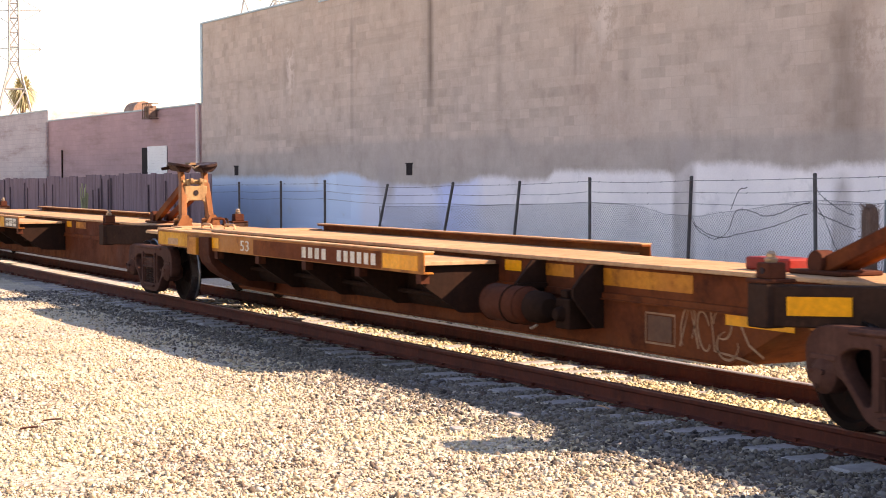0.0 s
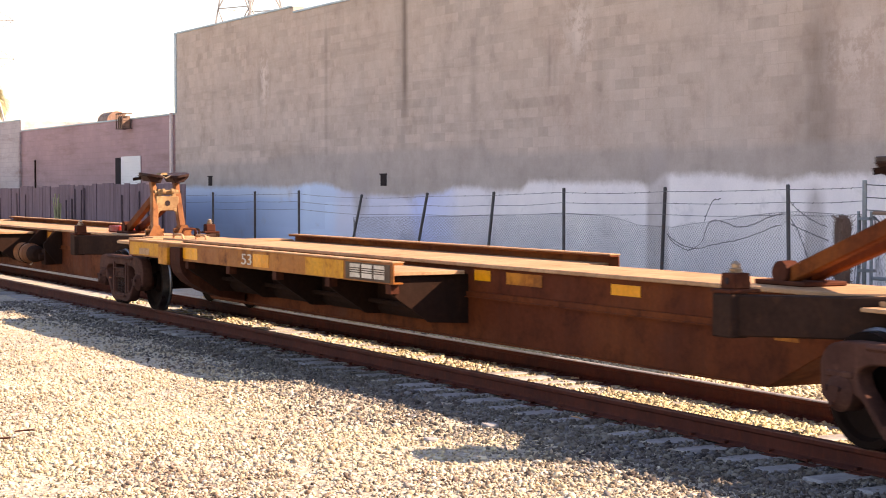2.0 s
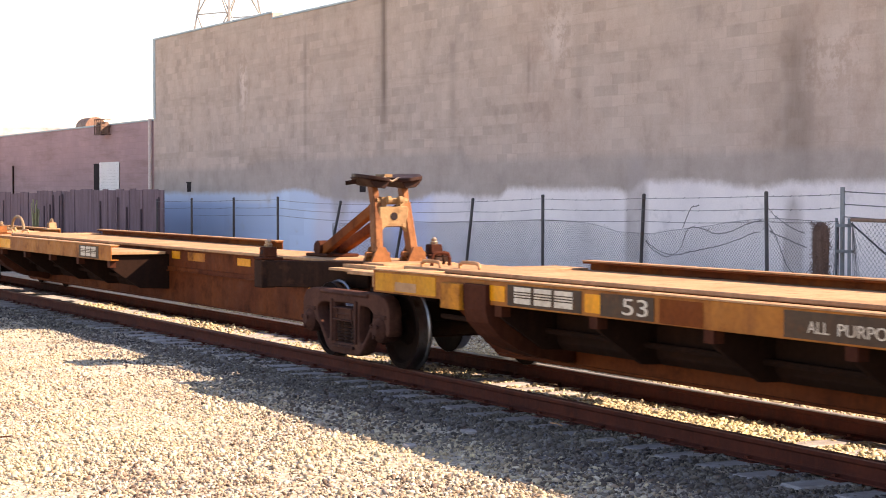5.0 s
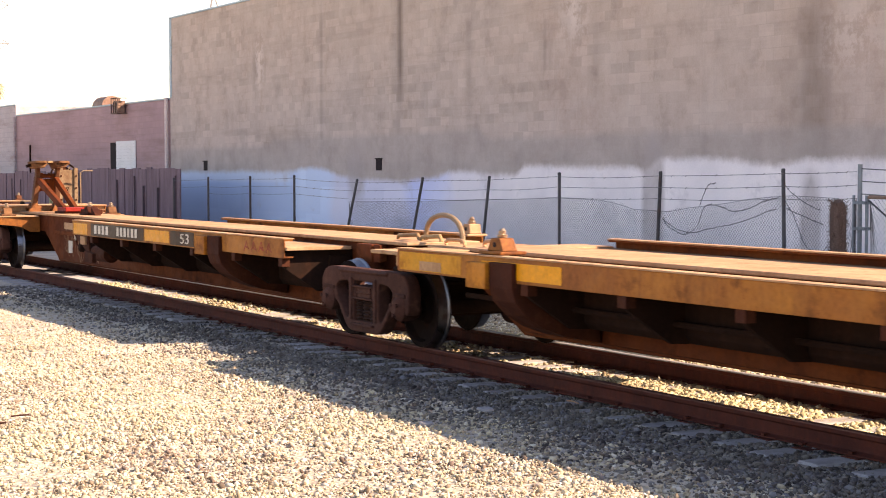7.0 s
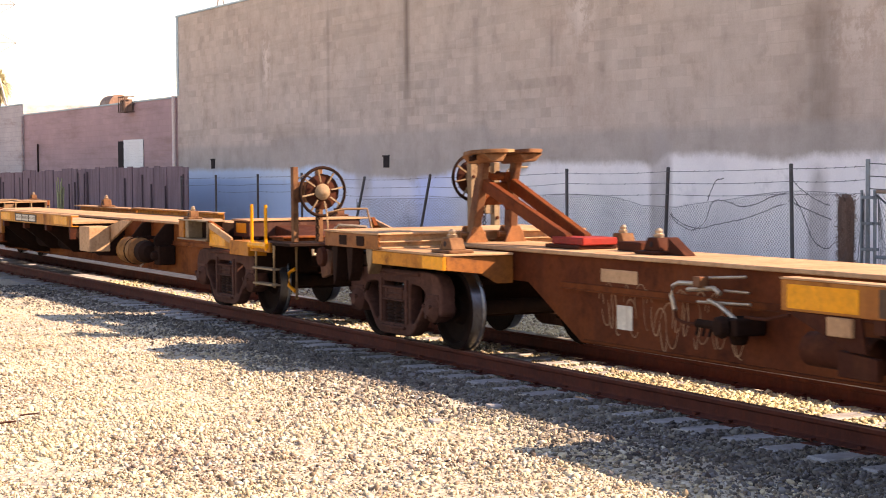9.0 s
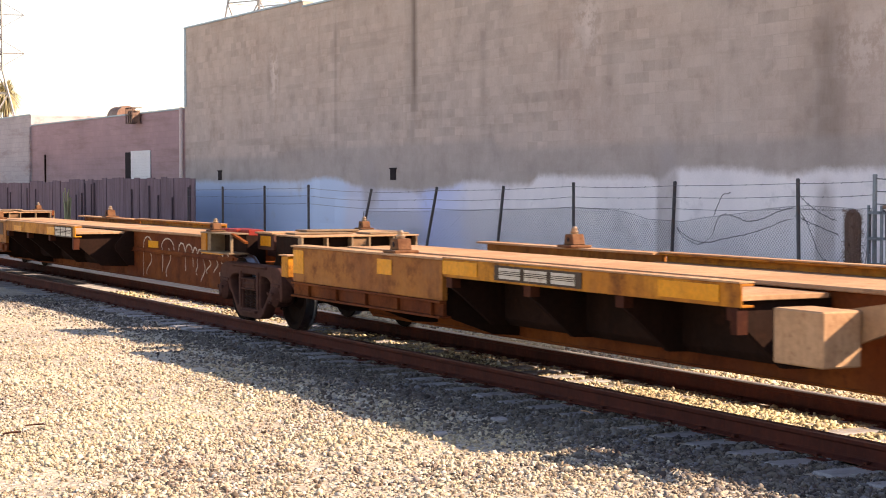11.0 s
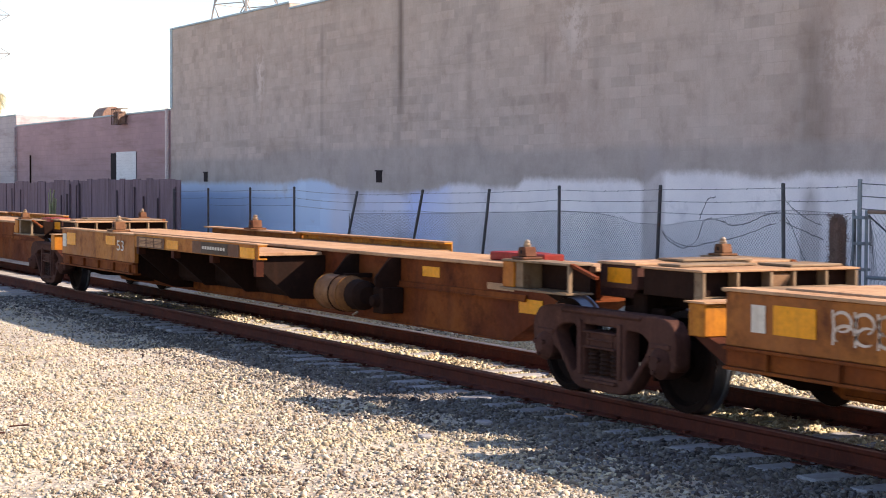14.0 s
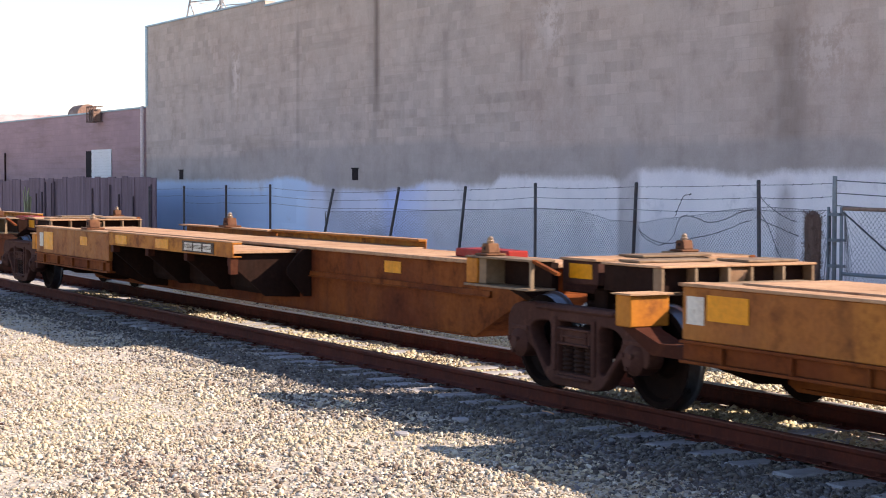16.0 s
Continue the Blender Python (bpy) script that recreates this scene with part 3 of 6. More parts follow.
def make_rail(y, label, head, head_label):
    rail = empty("rail", 0, y, 0)
    tagged(rail, label, "rail", "running rails", "structure")
    right = RAIL_PROFILE
    left = [(-a, b) for a, b in reversed(right[2:])]
    bm = bmesh.new()
    prism(bm, right + left, -260, 90, "x")
    part("rail_web", bm, RAILSIDE, rail, bevel=0.003)
    bm = bmesh.new()
    prism(bm, [(-0.036, -0.012), (0.036, -0.012), (0.033, -0.003), (0.024, 0.0), (-0.024, 0.0), (-0.033, -0.003)], -260, 90, "x")
    part("rail_head", bm, head, rail, head_label)


def make_ties():
    bm = bmesh.new()
    box(bm, -0.115, 0.115, -1.3, 1.3, -0.36, -0.176)
    wood = finish(bm, TIEMAT, 0.012)
    bm = bmesh.new()
    box(bm, -0.09, 0.09, -0.17, 0.17, -0.18, -0.169)
    iron = finish(bm, RAILSIDE, 0.003)
    bm = bmesh.new()
    box(bm, -0.012, 0.012, -0.012, 0.012, -0.2, -0.155)
    box(bm, -0.02, 0.02, -0.03, 0.015, -0.155, -0.138)
    spike = finish(bm, RAILSIDE)
    rng = random.Random(4)
    for i in range(118):
        x = -62 + 0.5 * i
        tie = new("railway_tie", wood)
        tie.location = (x + rng.uniform(-0.03, 0.03), TRACK_Y + rng.uniform(-0.05, 0.05), rng.uniform(-0.010, 0.0))
        tie.rotation_euler = (0, 0, rng.uniform(-0.02, 0.02))
        tagged(tie, "grey weathered railway tie bedded in ballast", "railway tie", "ties under the rails", "structure")
        if x > -45:
            for s in (-1, 1):
                p = part("tie_plate", iron, RAILSIDE, tie)
                p.location = (0, s * 0.7535, 0)
                for e in (-1, 1):
                    k = part("spike", spike, RAILSIDE, tie)
                    k.location = (0.05 * e, s * 0.7535 + e * 0.085, 0)


make_ground()
make_rail(TRACK_Y - 0.7535, "rusty dark brown steel running rail", NEARHEAD, "running surface coloured brown for the shade mirrored in it")
make_rail(TRACK_Y + 0.7535, "rusty steel running rail with a polished head", RAILTOP, "polished running surface")
make_ties()
make_gravel()

# ---- buildings ----
WALL_Y = 18.5
G = -0.34


def building(name, x0, x1, depth, height, mat, label, steps=()):
    """A plain windowless block: front wall with its top in steps, sides, back and roof."""
    b = empty(name, 0, WALL_Y, 0)
    tagged(b, label, "building", kind="structure")
    top = [(x0, height)]
    h = height
    for x, hh in steps:
        top += [(x, h), (x, hh)]
        h = hh
    top.append((x1, h))
    bm = bmesh.new()
    prism(bm, [(x0, G - 0.3)] + top + [(x1, G - 0.3)], 0.0, 0.3, "y")
    part("front_wall", bm, mat, b)
    bm = bmesh.new()
    box(bm, x0, x0 + 0.3, 0.302, depth, G - 0.3, height - 0.004)
    part("side_wall", bm, mat, b)
    bm = bmesh.new()
    box(bm, x1 - 0.3, x1, 0.302, depth, G - 0.3, h - 0.004)
    part("side_wall", bm, mat, b)
    bm = bmesh.new()
    box(bm, x0 + 0.302, x1 - 0.302, depth - 0.3, depth, G - 0.3, h - 0.3)
    part("back_wall", bm, mat, b)
    bm = bmesh.new()
    box(bm, x0 + 0.302, x1 - 0.302, 0.302, depth - 0.302, h - 0.7, h - 0.5)
    part("roof", bm, TANVENT, b)
    return b, top


def flashing(parent, a, b, z, mat=TRIM):
    bm = bmesh.new()
    box(bm, a, b, -0.03, 0.33, z + 0.003, z + 0.055)
    part("coping", bm, mat, parent, "pale blue-green metal coping", bevel=0.006)


main, _ = building("warehouse", -53.63, -10.7, 30, 6.70, WALL, "tall windowless concrete warehouse with patched graffiti cover-up paint", [(-43.87, 6.54)])
flashing(main, -53.66, -43.87, 6.70)
flashing(main, -43.86, -10.7, 6.54)
for x in (-50.4, -38.26, -26.0):
    bm = bmesh.new()
    box(bm, x - 0.16, x + 0.16, -0.012, -0.002, 1.86, 2.13)
    box(bm, x - 0.19, x + 0.19, -0.03, -0.002, 2.13, 2.16)
    part("wall_vent", bm, DARKVOID, main, "small dark vent opening") if x < -30 else bm.free()
bm = bmesh.new()
box(bm, -53.64, -53.46, -0.025, -0.002, 4.2, 6.70)
part("corner_trim", bm, TRIM, main, "pale blue-green corner trim")
low, _ = building("low_building", -73.3, -53.66, 22, 4.14, PINKBLOCK, "low pink-painted block building with a roller door")
flashing(low, -73.3, -53.7, 4.14)
bm = bmesh.new()
box(bm, -60.03, -57.15, -0.02, -0.002, 0.0, 2.84)
part("door_recess", bm, DARKVOID, low, "dark door opening")
bm = bmesh.new()
for k in range(29):
    box(bm, -59.30, -57.13, -0.045 + 0.006 * (k % 2), -0.022, 0.1 * k - 0.02, 0.1 * k + 0.078)
part("roller_door", bm, WHITEDOOR, low, "white slatted roller door")
bm = bmesh.new()
tube(bm, [(-53.77, -0.09, G), (-53.77, -0.09, 4.2)], 0.06, 10)
part("downpipe", bm, PINKPIPE, low, "pale pink downpipe", smooth=True)
bm = bmesh.new()
tube(bm, [(-70.84, -0.06, 0.5), (-70.84, -0.06, 2.9)], 0.035, 8)
part("conduit", bm, GRIMESHADE, low, smooth=True)
far, _ = building("far_building", -95, -73.33, 22, 4.6, GREYBLOCK, "low pale block building in the distance")
flashing(far, -95, -73.35, 4.6)
bm = bmesh.new()
tube(bm, [(-73.2, -0.1, G), (-73.2, -0.1, 4.1)], 0.06, 8)
part("downpipe", bm, GREYBLOCK, far, smooth=True)


def roof_vents():
    v = empty("roof_vent", -63.6, WALL_Y + 1.0, 4.18)
    tagged(v, "rusty tan round-topped duct on the low roof", "roof vent")
    bm = bmesh.new()
    box(bm, -0.75, 0.6, -0.4, 0.4, -0.74, -0.2)
    part("curb", bm, TANVENT, v)
    bm = bmesh.new()
    prism(bm, [(-0.4, -0.2)] + [(-0.4 * math.cos(math.pi * k / 12), 0.05 + 0.40 * math.sin(math.pi * k / 12)) for k in range(13)] + [(0.4, -0.2)], -0.7, 0.55, "x")
    part("hood", bm, TANVENT, v, smooth=True)
    c = empty("wall_cage", -58.45, WALL_Y - 0.35, 3.86)
    tagged(c, "rusty steel bracket cage hung on the parapet", "cage")
    bm = bmesh.new()
    for x in (-0.36, -0.12, 0.12, 0.36):
        box(bm, x - 0.018, x + 0.018, -0.018, 0.018, -0.05, 0.5)
    for z in (-0.05, 0.22, 0.47):
        box(bm, -0.38, 0.38, -0.022, 0.022, z, z + 0.03)
        for x in (-0.36, 0.36):
            box(bm, x - 0.015, x + 0.015, 0.022, 0.34, z, z + 0.03)
    part("cage_frame", bm, VINE, c)
    bm = bmesh.new()
    box(bm, -0.25, 0.25, 0.05, 0.3, 0.0, 0.4)
    part("junction_box", bm, TANVENT, c)


roof_vents()


def pylon(x, y, turn, stages, label, arms=()):
    """A four-legged lattice tower: stages of (height, half width), crossed bracing between them, and cross arms with stays."""
    t = empty("lattice_tower", x, y, -1)
    t.rotation_euler = (0, 0, radians(turn))
    tagged(t, label, "tower", "lattice towers")

    def corner(z, i):
        w = float(np.interp(z, [a for a, _ in stages], [b for _, b in stages]))
        return Vector(((-1, 1, 1, -1)[i] * w, (-1, -1, 1, 1)[i] * w, z))

    for i in range(4):
        bm = bmesh.new()
        for (za, _), (zb, _) in zip(stages, stages[1:]):
            beam(bm, corner(za, i), corner(zb, i), 0.12, 0.12)
        part("leg", bm, TOWERMAT, t)
    levels = [stages[0][0]]
    while levels[-1] < stages[-1][0] - 0.5:
        levels.append(min(stages[-1][0], levels[-1] + max(1.2, 2.6 * float(np.interp(levels[-1], [a for a, _ in stages], [b for _, b in stages])))))
    for i in range(4):
        j = (i + 1) % 4
        for z0, z1 in zip(levels, levels[1:]):
            for p, q in ((corner(z0, i), corner(z1, j)), (corner(z1, i), corner(z0, j)), (corner(z1, i), corner(z1, j))):
                bm = bmesh.new()
                beam(bm, p, q, 0.07, 0.07)
                part("brace", bm, TOWERMAT, t)
    for z, reach in arms:
        for e in (-1, 1):
            bm = bmesh.new()
            beam(bm, (0, 0, z), (e * reach, 0, z), 0.08, 0.08)
            beam(bm, (0, 0, z - 1.3), (e * reach, 0, z), 0.05, 0.05)
            beam(bm, (0, 0, z + 1.3), (e * reach, 0, z), 0.05, 0.05)
            part("cross_arm", bm, TOWERMAT, t)
    return t


pylon(-146.1, 34.1, 76, [(0, 2.2), (7.6, 1.5), (12.0, 0.4), (30, 0.34)], "tall grey steel lattice mast against the sky", ((13.4, 2.2), (16.6, 2.2), (19.5, 2.2)))
pylon(-119.1, 46.8, 24, [(0, 3.6), (9.6, 2.4), (25, 0.4)], "tall grey steel lattice tower behind the warehouse")


def far_tree():
    rng = random.Random(8)
    t = empty("palm_tree", -158.0, 37.6, 0.0)
    tagged(t, "sunlit bushy palm with dry yellow-brown fronds", "tree")
    bm = bmesh.new()
    prof = [(0, 0.32), (3, 0.27), (6, 0.24), (9.2, 0.27)]
    lathe(bm, prof, (0, 0, 0), "z", 12)
    part("trunk", bm, VINE, t, smooth=True)
    bm = bmesh.new()
    for _ in range(1500):
        a, e = rng.uniform(0, 2 * math.pi), rng.uniform(-1.2, 1.4)
        ln = rng.uniform(0.6, 1.45)
        d = Vector((math.cos(a) * math.cos(e), math.sin(a) * math.cos(e), math.sin(e)))
        o = Vector((0, 0, 9.3)) + d * rng.uniform(0.1, 0.6)
        s = d.cross(Vector((0, 0, 1))).normalized() * rng.uniform(0.03, 0.07)
        tip = o + d * ln + Vector((0, 0, -0.35 * ln * math.cos(e)))
        mid = o + d * ln * 0.55 + Vector((0, 0, 0.06))
        vs = [bm.verts.new(p) for p in (o, mid + s, tip, mid - s)]
        bm.faces.new(vs)
    m, nt, p = material("dry_fronds")
    geo = nt.nodes.new("ShaderNodeNewGeometry")
    nt.links.new(ramp(nt, geo.outputs["Random Per Island"], [(0, (0.16, 0.15, 0.07)), (0.4, (0.40, 0.34, 0.18)), (1, (0.58, 0.48, 0.28))]), p.inputs["Base Color"])
    p.inputs["Roughness"].default_value = 0.8
    part("crown", bm, m, t)


far_tree()


# ---- fences ----
FENCE_Y = 16.0


def fence_post(x, top, lean_x, mat, r, label, base=G):
    bm = bmesh.new()
    tube(bm, [(lean_x, 0, base - 0.15), (0, 0, top - 0.02)], r, 10)
    lathe(bm, [(-0.03, r * 1.1), (0.005, r * 1.05), (0.015, r * 0.6)], (0, 0, top), "z", 10)
    ob = part("fence_post", bm, mat, smooth=True)
    ob.location = (x, FENCE_Y, 0)
    tagged(ob, label, "fence post", "posts of the wire fence")


POSTS = [(-46.15, 1.65, 0.0), (-43.41, 1.68, 0.0), (-40.43, 1.71, 0.0), (-37.65, 1.74, 0.0), (-34.19, 1.66, -1.0), (-31.09, 1.71, -0.85),
         (-28.37, 1.74, -0.45), (-25.89, 1.81, 0.0), (-22.84, 1.83, -0.15), (-19.80, 1.87, 0.06)]
for x, z, lean in POSTS:
    fence_post(x, z, lean, STEELPOST, 0.028, "leaning dark steel fence post" if lean < -0.3 else "dark weathered steel fence post")


def sag_line(x0, z0, x1, z1, sag, n=8):
    return [(x0 + (x1 - x0) * i / n, 0, z0 + (z1 - z0) * i / n - sag * math.sin(math.pi * i / n)) for i in range(n + 1)]


def wires():
    rng = random.Random(3)
    w = empty("barbed_wire", 0, FENCE_Y - 0.05, 0)
    tagged(w, "slack rusty barbed wire strands between fence posts", "wire")
    tops = POSTS + [(-18.18, 1.9, 0)]
    for k, drop in enumerate((0.06, 0.24, 0.42)):
        bm = bmesh.new()
        for (xa, za, la), (xb, zb, lb) in zip(tops, tops[1:]):
            if k and xa < -44 and rng.random() < 0.5:
                continue
            pts = sag_line(xa + la * drop / 2, za - drop, xb + lb * drop / 2, zb - drop, rng.uniform(0.0, 0.03))
            tube(bm, pts, 0.0038, 4)
            for x, y, z in pts[1:-1]:
                beam(bm, (x - 0.008, -0.01, z - 0.014), (x + 0.008, 0.01, z + 0.014), 0.006, 0.006)
        part("strand", bm, WIREMAT, w)
    # the loose tangle
    bm = bmesh.new()
    loops = [[(-22.63, 1.1), (-22.5, 0.99), (-22.3, 0.92), (-22.04, 0.87), (-21.85, 0.94), (-21.7, 1.07), (-21.56, 1.28), (-21.4, 1.34), (-21.13, 1.32), (-20.9, 1.26), (-20.67, 1.26), (-20.4, 1.33), (-20.05, 1.42), (-19.72, 1.47)],
             [(-22.61, 1.08), (-22.3, 0.96), (-21.9, 0.9), (-21.51, 0.96), (-21.13, 1.02), (-20.76, 1.07), (-20.31, 1.19), (-19.72, 1.32)],
             [(-21.66, 1.34), (-21.59, 1.47), (-21.47, 1.6), (-21.37, 1.65), (-21.18, 1.67)],
             [(-19.66, 1.48), (-19.57, 1.35), (-19.45, 1.22), (-19.34, 1.03), (-19.23, 0.85), (-19.03, 0.73), (-18.82, 0.72), (-18.63, 0.9)],
             [(-19.64, 1.65), (-19.49, 1.54), (-19.28, 1.44), (-19.04, 1.36), (-18.79, 1.29)],
             [(-19.7, 1.35), (-19.45, 1.27), (-19.2, 1.21), (-18.95, 1.15), (-18.75, 1.1)]]
    for ctrl in loops:
        pts = []
        ends = [ctrl[0]] + ctrl + [ctrl[-1]]
        for p0, p1, p2, p3 in zip(ends, ends[1:], ends[2:], ends[3:]):
            for i in range(5):
                t = i / 5
                at = [0.5 * (2 * b + (c - a) * t + (2 * a - 5 * b + 4 * c - d) * t * t + (3 * b - a - 3 * c + d) * t ** 3) for a, b, c, d in zip(p0, p1, p2, p3)]
                pts.append((at[0], -0.05 + 0.06 * noise.noise((at[0] * 2, at[1] * 2, 1.0)), at[1] + rng.uniform(-0.006, 0.006)))
        tube(bm, pts, 0.0055, 4)
        for x, y, z in pts[::3]:
            beam(bm, (x - 0.012, y - 0.01, z - 0.018), (x + 0.012, y + 0.01, z + 0.018), 0.006, 0.006)
    part("tangle", bm, STEELPOST, w, "loose tangle of rusty wire")


wires()


def chain_top(x):
    pts = [(-36, 1.15), (-33.5, 1.2), (-30.7, 1.25), (-28.3, 1.31), (-25.9, 1.38), (-25.0, 1.37), (-24.25, 1.35), (-23.8, 1.23), (-22.6, 1.21), (-21.9, 1.3), (-21.3, 1.34), (-20.6, 1.43), (-19.7, 1.5), (-18.18, 1.46), (-10, 1.4)]
    return float(np.interp(x, [p[0] for p in pts], [p[1] for p in pts]))


def chain_link(name, x0, x1, parent, pitch=0.062, bottom=-0.2, level=None):
    """Woven diamonds: two families of slanted wires clipped to the sagging top edge."""
    bm = bmesh.new()
    for s in (-1, 1):
        x = x0 - 2.0
        while x < x1 + 2.0:
            pts = []
            for i in range(9):
                z = bottom + (1.7) * i / 8
                xx = x + s * (z - bottom)
                if x0 <= xx <= x1 and z <= (level or chain_top(xx)):
                    pts.append((xx, 0.004 * s + 0.02 * noise.noise((xx, z, 0)), z))
            if len(pts) > 1:
                xx, _, z = pts[-1]
                tip = level or chain_top(xx)
                pts.append((min(max(xx + s * (tip - z), x0), x1), 0.004 * s, tip))
                tube(bm, pts, 0.0023, 3)
            x += pitch
    return part(name, bm, WIREMAT, parent)


mesh_fence = empty("chain_link_fence", 0, FENCE_Y, 0)
tagged(mesh_fence, "sagging old chain-link mesh on dark steel posts", "fence")
chain_link("mesh", -34.6, -18.25, mesh_fence)
bm = bmesh.new()
tube(bm, [(-34.6 + 0.5 * i, 0, chain_top(-34.6 + 0.5 * i)) for i in range(33)], 0.0035, 4)
part("top_wire", bm, WIREMAT, mesh_fence)


def gate():
    g = empty("pipe_gate", 0, FENCE_Y, 0)
    tagged(g, "pale galvanised pipe gate with chain-link mesh and rusty top rail", "gate")
    for x, r in ((-18.30, 0.020), (-18.18, 0.032), (-18.04, 0.024)):
        bm = bmesh.new()
        tube(bm, [(x, 0, G - 0.1), (x, 0, 1.94 if r > 0.03 else 1.52)], r, 10)
        part("gate_post", bm, PALEPOST, g, smooth=True)
    bm = bmesh.new()
    tube(bm, [(-18.0, 0, 1.5), (-12.0, 0, 1.46)], 0.026, 8)
    part("top_rail", bm, TANVENT, g, "rusty top rail", smooth=True)
    bm = bmesh.new()
    tube(bm, [(-18.0, 0, 0.62), (-12.0, 0, 0.6)], 0.025, 8)
    part("lower_rail", bm, PALEPOST, g, smooth=True)
    bm = bmesh.new()
    tube(bm, [(-18.0, 0, 1.45), (-16.6, 0, 0.62)], 0.012, 6)
    part("brace", bm, STEELPOST, g)
    for z in (0.7, 1.05, 1.4):
        bm = bmesh.new()
        box(bm, -18.24, -18.02, -0.065, 0.065, z, z + 0.04)
        part("hinge", bm, PALEPOST, g)
    for k in range(3):
        bm = bmesh.new()
        tube(bm, sag_line(-18.18, 1.88 - 0.17 * k, -12, 1.8 - 0.17 * k, 0.05), 0.007, 4)
        part("strand", bm, WIREMAT, g)
    chain_link("mesh", -17.98, -13.0, g, 0.075, level=1.47)


gate()


def stalk_post():
    rng = random.Random(6)
    p = empty("wrapped_post", -18.15, 15.6, 0)
    tagged(p, "old round wooden post wrapped in dry brown stalks", "post")
    bm = bmesh.new()
    lathe(bm, [(G - 0.2, 0.085), (0.3, 0.09), (0.9, 0.105), (1.30, 0.11), (1.42, 0.085), (1.47, 0.03)], (0, 0, 0), "z", 16)
    part("core", bm, VINE, p, smooth=True)
    bm = bmesh.new()
    for _ in range(1400):
        a, z = rng.uniform(0, 2 * math.pi), rng.uniform(G, 1.46)
        o = Vector((math.cos(a) * 0.085, math.sin(a) * 0.085, z))
        d = Vector((math.cos(a + rng.uniform(-1, 1)), math.sin(a + rng.uniform(-1, 1)), rng.uniform(-1.0, 1.2))) * rng.uniform(0.025, 0.06)
        beam(bm, o, o + d, 0.006, 0.006)
    tagged(part("bark", bm, VINE, p), kind="stuff")


stalk_post()


def board_fence():
    rng = random.Random(2)
    x, i = -46.25, 0
    f = empty("board_fence", 0, FENCE_Y + 0.25, 0)
    tagged(f, "tall dark weathered wooden board fence", "fence")
    shared = {}
    while x > -78:
        w = rng.choice([0.55, 0.62, 0.7, 0.48])
        key = round(w, 2)
        if key not in shared:
            bm = bmesh.new()
            box(bm, -w + 0.015, 0, -0.02, 0.02, G - 0.1, 1.9)
            shared[key] = finish(bm, BOARD, 0.004)
        b = part("board", shared[key], BOARD, f)
        b.location = (x, rng.uniform(-0.02, 0.02), 0.03 - 0.2 * max(0, -x - 52) / 11 * 0.55 + rng.uniform(-0.05, 0.03))
        if rng.random() < 0.3:
            key = "post"
            if key not in shared:
                bm = bmesh.new()
                box(bm, -0.025, 0.025, -0.07, -0.03, G - 0.1, 1.66)
                shared[key] = finish(bm, DARKBOARD, 0.004)
            b = part("batten", shared[key], DARKBOARD, f)
            b.location = (x - rng.uniform(0, 0.4), 0, rng.uniform(-0.3, 0.12))
        x -= w
        i += 1
    s = empty("weed", -57.6, FENCE_Y - 0.3, G)
    tagged(s, "tall pale dry weed beside the board fence", "plant")
    bm = bmesh.new()
    for _ in range(14):
        a = rng.uniform(0, 6.3)
        p = Vector((rng.uniform(-0.05, 0.05), rng.uniform(-0.05, 0.05), 0))
        q = p + Vector((math.cos(a) * 0.1, math.sin(a) * 0.1, rng.uniform(1.3, 2.0)))
        beam(bm, p, q, 0.03, 0.03)
    m = worn("dry_weed", (0.48, 0.45, 0.25), (0.38, 0.37, 0.2), (0.5, 0.42, 0.28), 0.4)
    tagged(part("foliage", bm, m, s), kind="stuff")


board_fence()


def litter():
    for x, y, ln, a, r in ((-13.78, 3.3, 0.14, 1.3, 0.009), (-14.09, 3.56, 0.15, 1.2, 0.008)):
        bm = bmesh.new()
        tube(bm, [(-ln / 2, 0, 0), (-ln * 0.1, 0.012, 0.006), (ln / 2, 0, 0.012)], r, 6)
        s = part("wood_stick", bm, TRUCKMAT, smooth=True)
        s.location, s.rotation_euler = (x, y, ground_height(x, y) + 0.03), (0, 0, a)
        tagged(s, "reddish brown wood scrap lying on gravel", "stick")
    bm = bmesh.new()
    tube(bm, [(-0.2, 0, 0), (-0.05, 0.02, 0.012), (0.22, 0, 0.03)], 0.006, 5)
    s = part("twig", bm, DECK, smooth=True)
    s.location, s.rotation_euler = (-12.77, 8.03, ground_height(-12.77, 8.03) + 0.035), (0, 0, -0.32)
    tagged(s, "thin pale dry twig lying on gravel", "twig")
    for x, y, w, d, m in ((-12.76, 7.16, 0.10, 0.075, TIEMAT), (-12.2, 6.31, 0.07, 0.07, TIEMAT)):
        bm = bmesh.new()
        prism(bm, rounded([(-w, -d * 0.6), (w * 0.7, -d), (w, d * 0.5), (-w * 0.5, d)], 0.04), 0.0, 0.035, "z")
        s = part("flat_stone", bm, m, bevel=0.012)
        s.location = (x, y, ground_height(x, y) + 0.004)
        tagged(s, "grey-brown flat stone lying on pale gravel", "stone")


litter()


# ---- the train ----
RUSTTAN = worn("dirty_tan_steel", (0.23, 0.11, 0.05), (0.13, 0.05, 0.026), (0.075, 0.028, 0.016), 0.5, rough=0.75)
TOPPLATE = worn("greasy_dark_red_plate", (0.032, 0.012, 0.009), (0.024, 0.01, 0.008), (0.06, 0.022, 0.013), 0.4, rough=0.55)
WHEEL_R = 0.42
MOVERS, WHEELSETS = [], []


def travel(t):
    """How far the train has gone at t seconds, from where it stands at 8 s."""
    s = t - 8.0
    return 8.877 * s + 0.00235 * s * s - 0.00086 * s ** 3


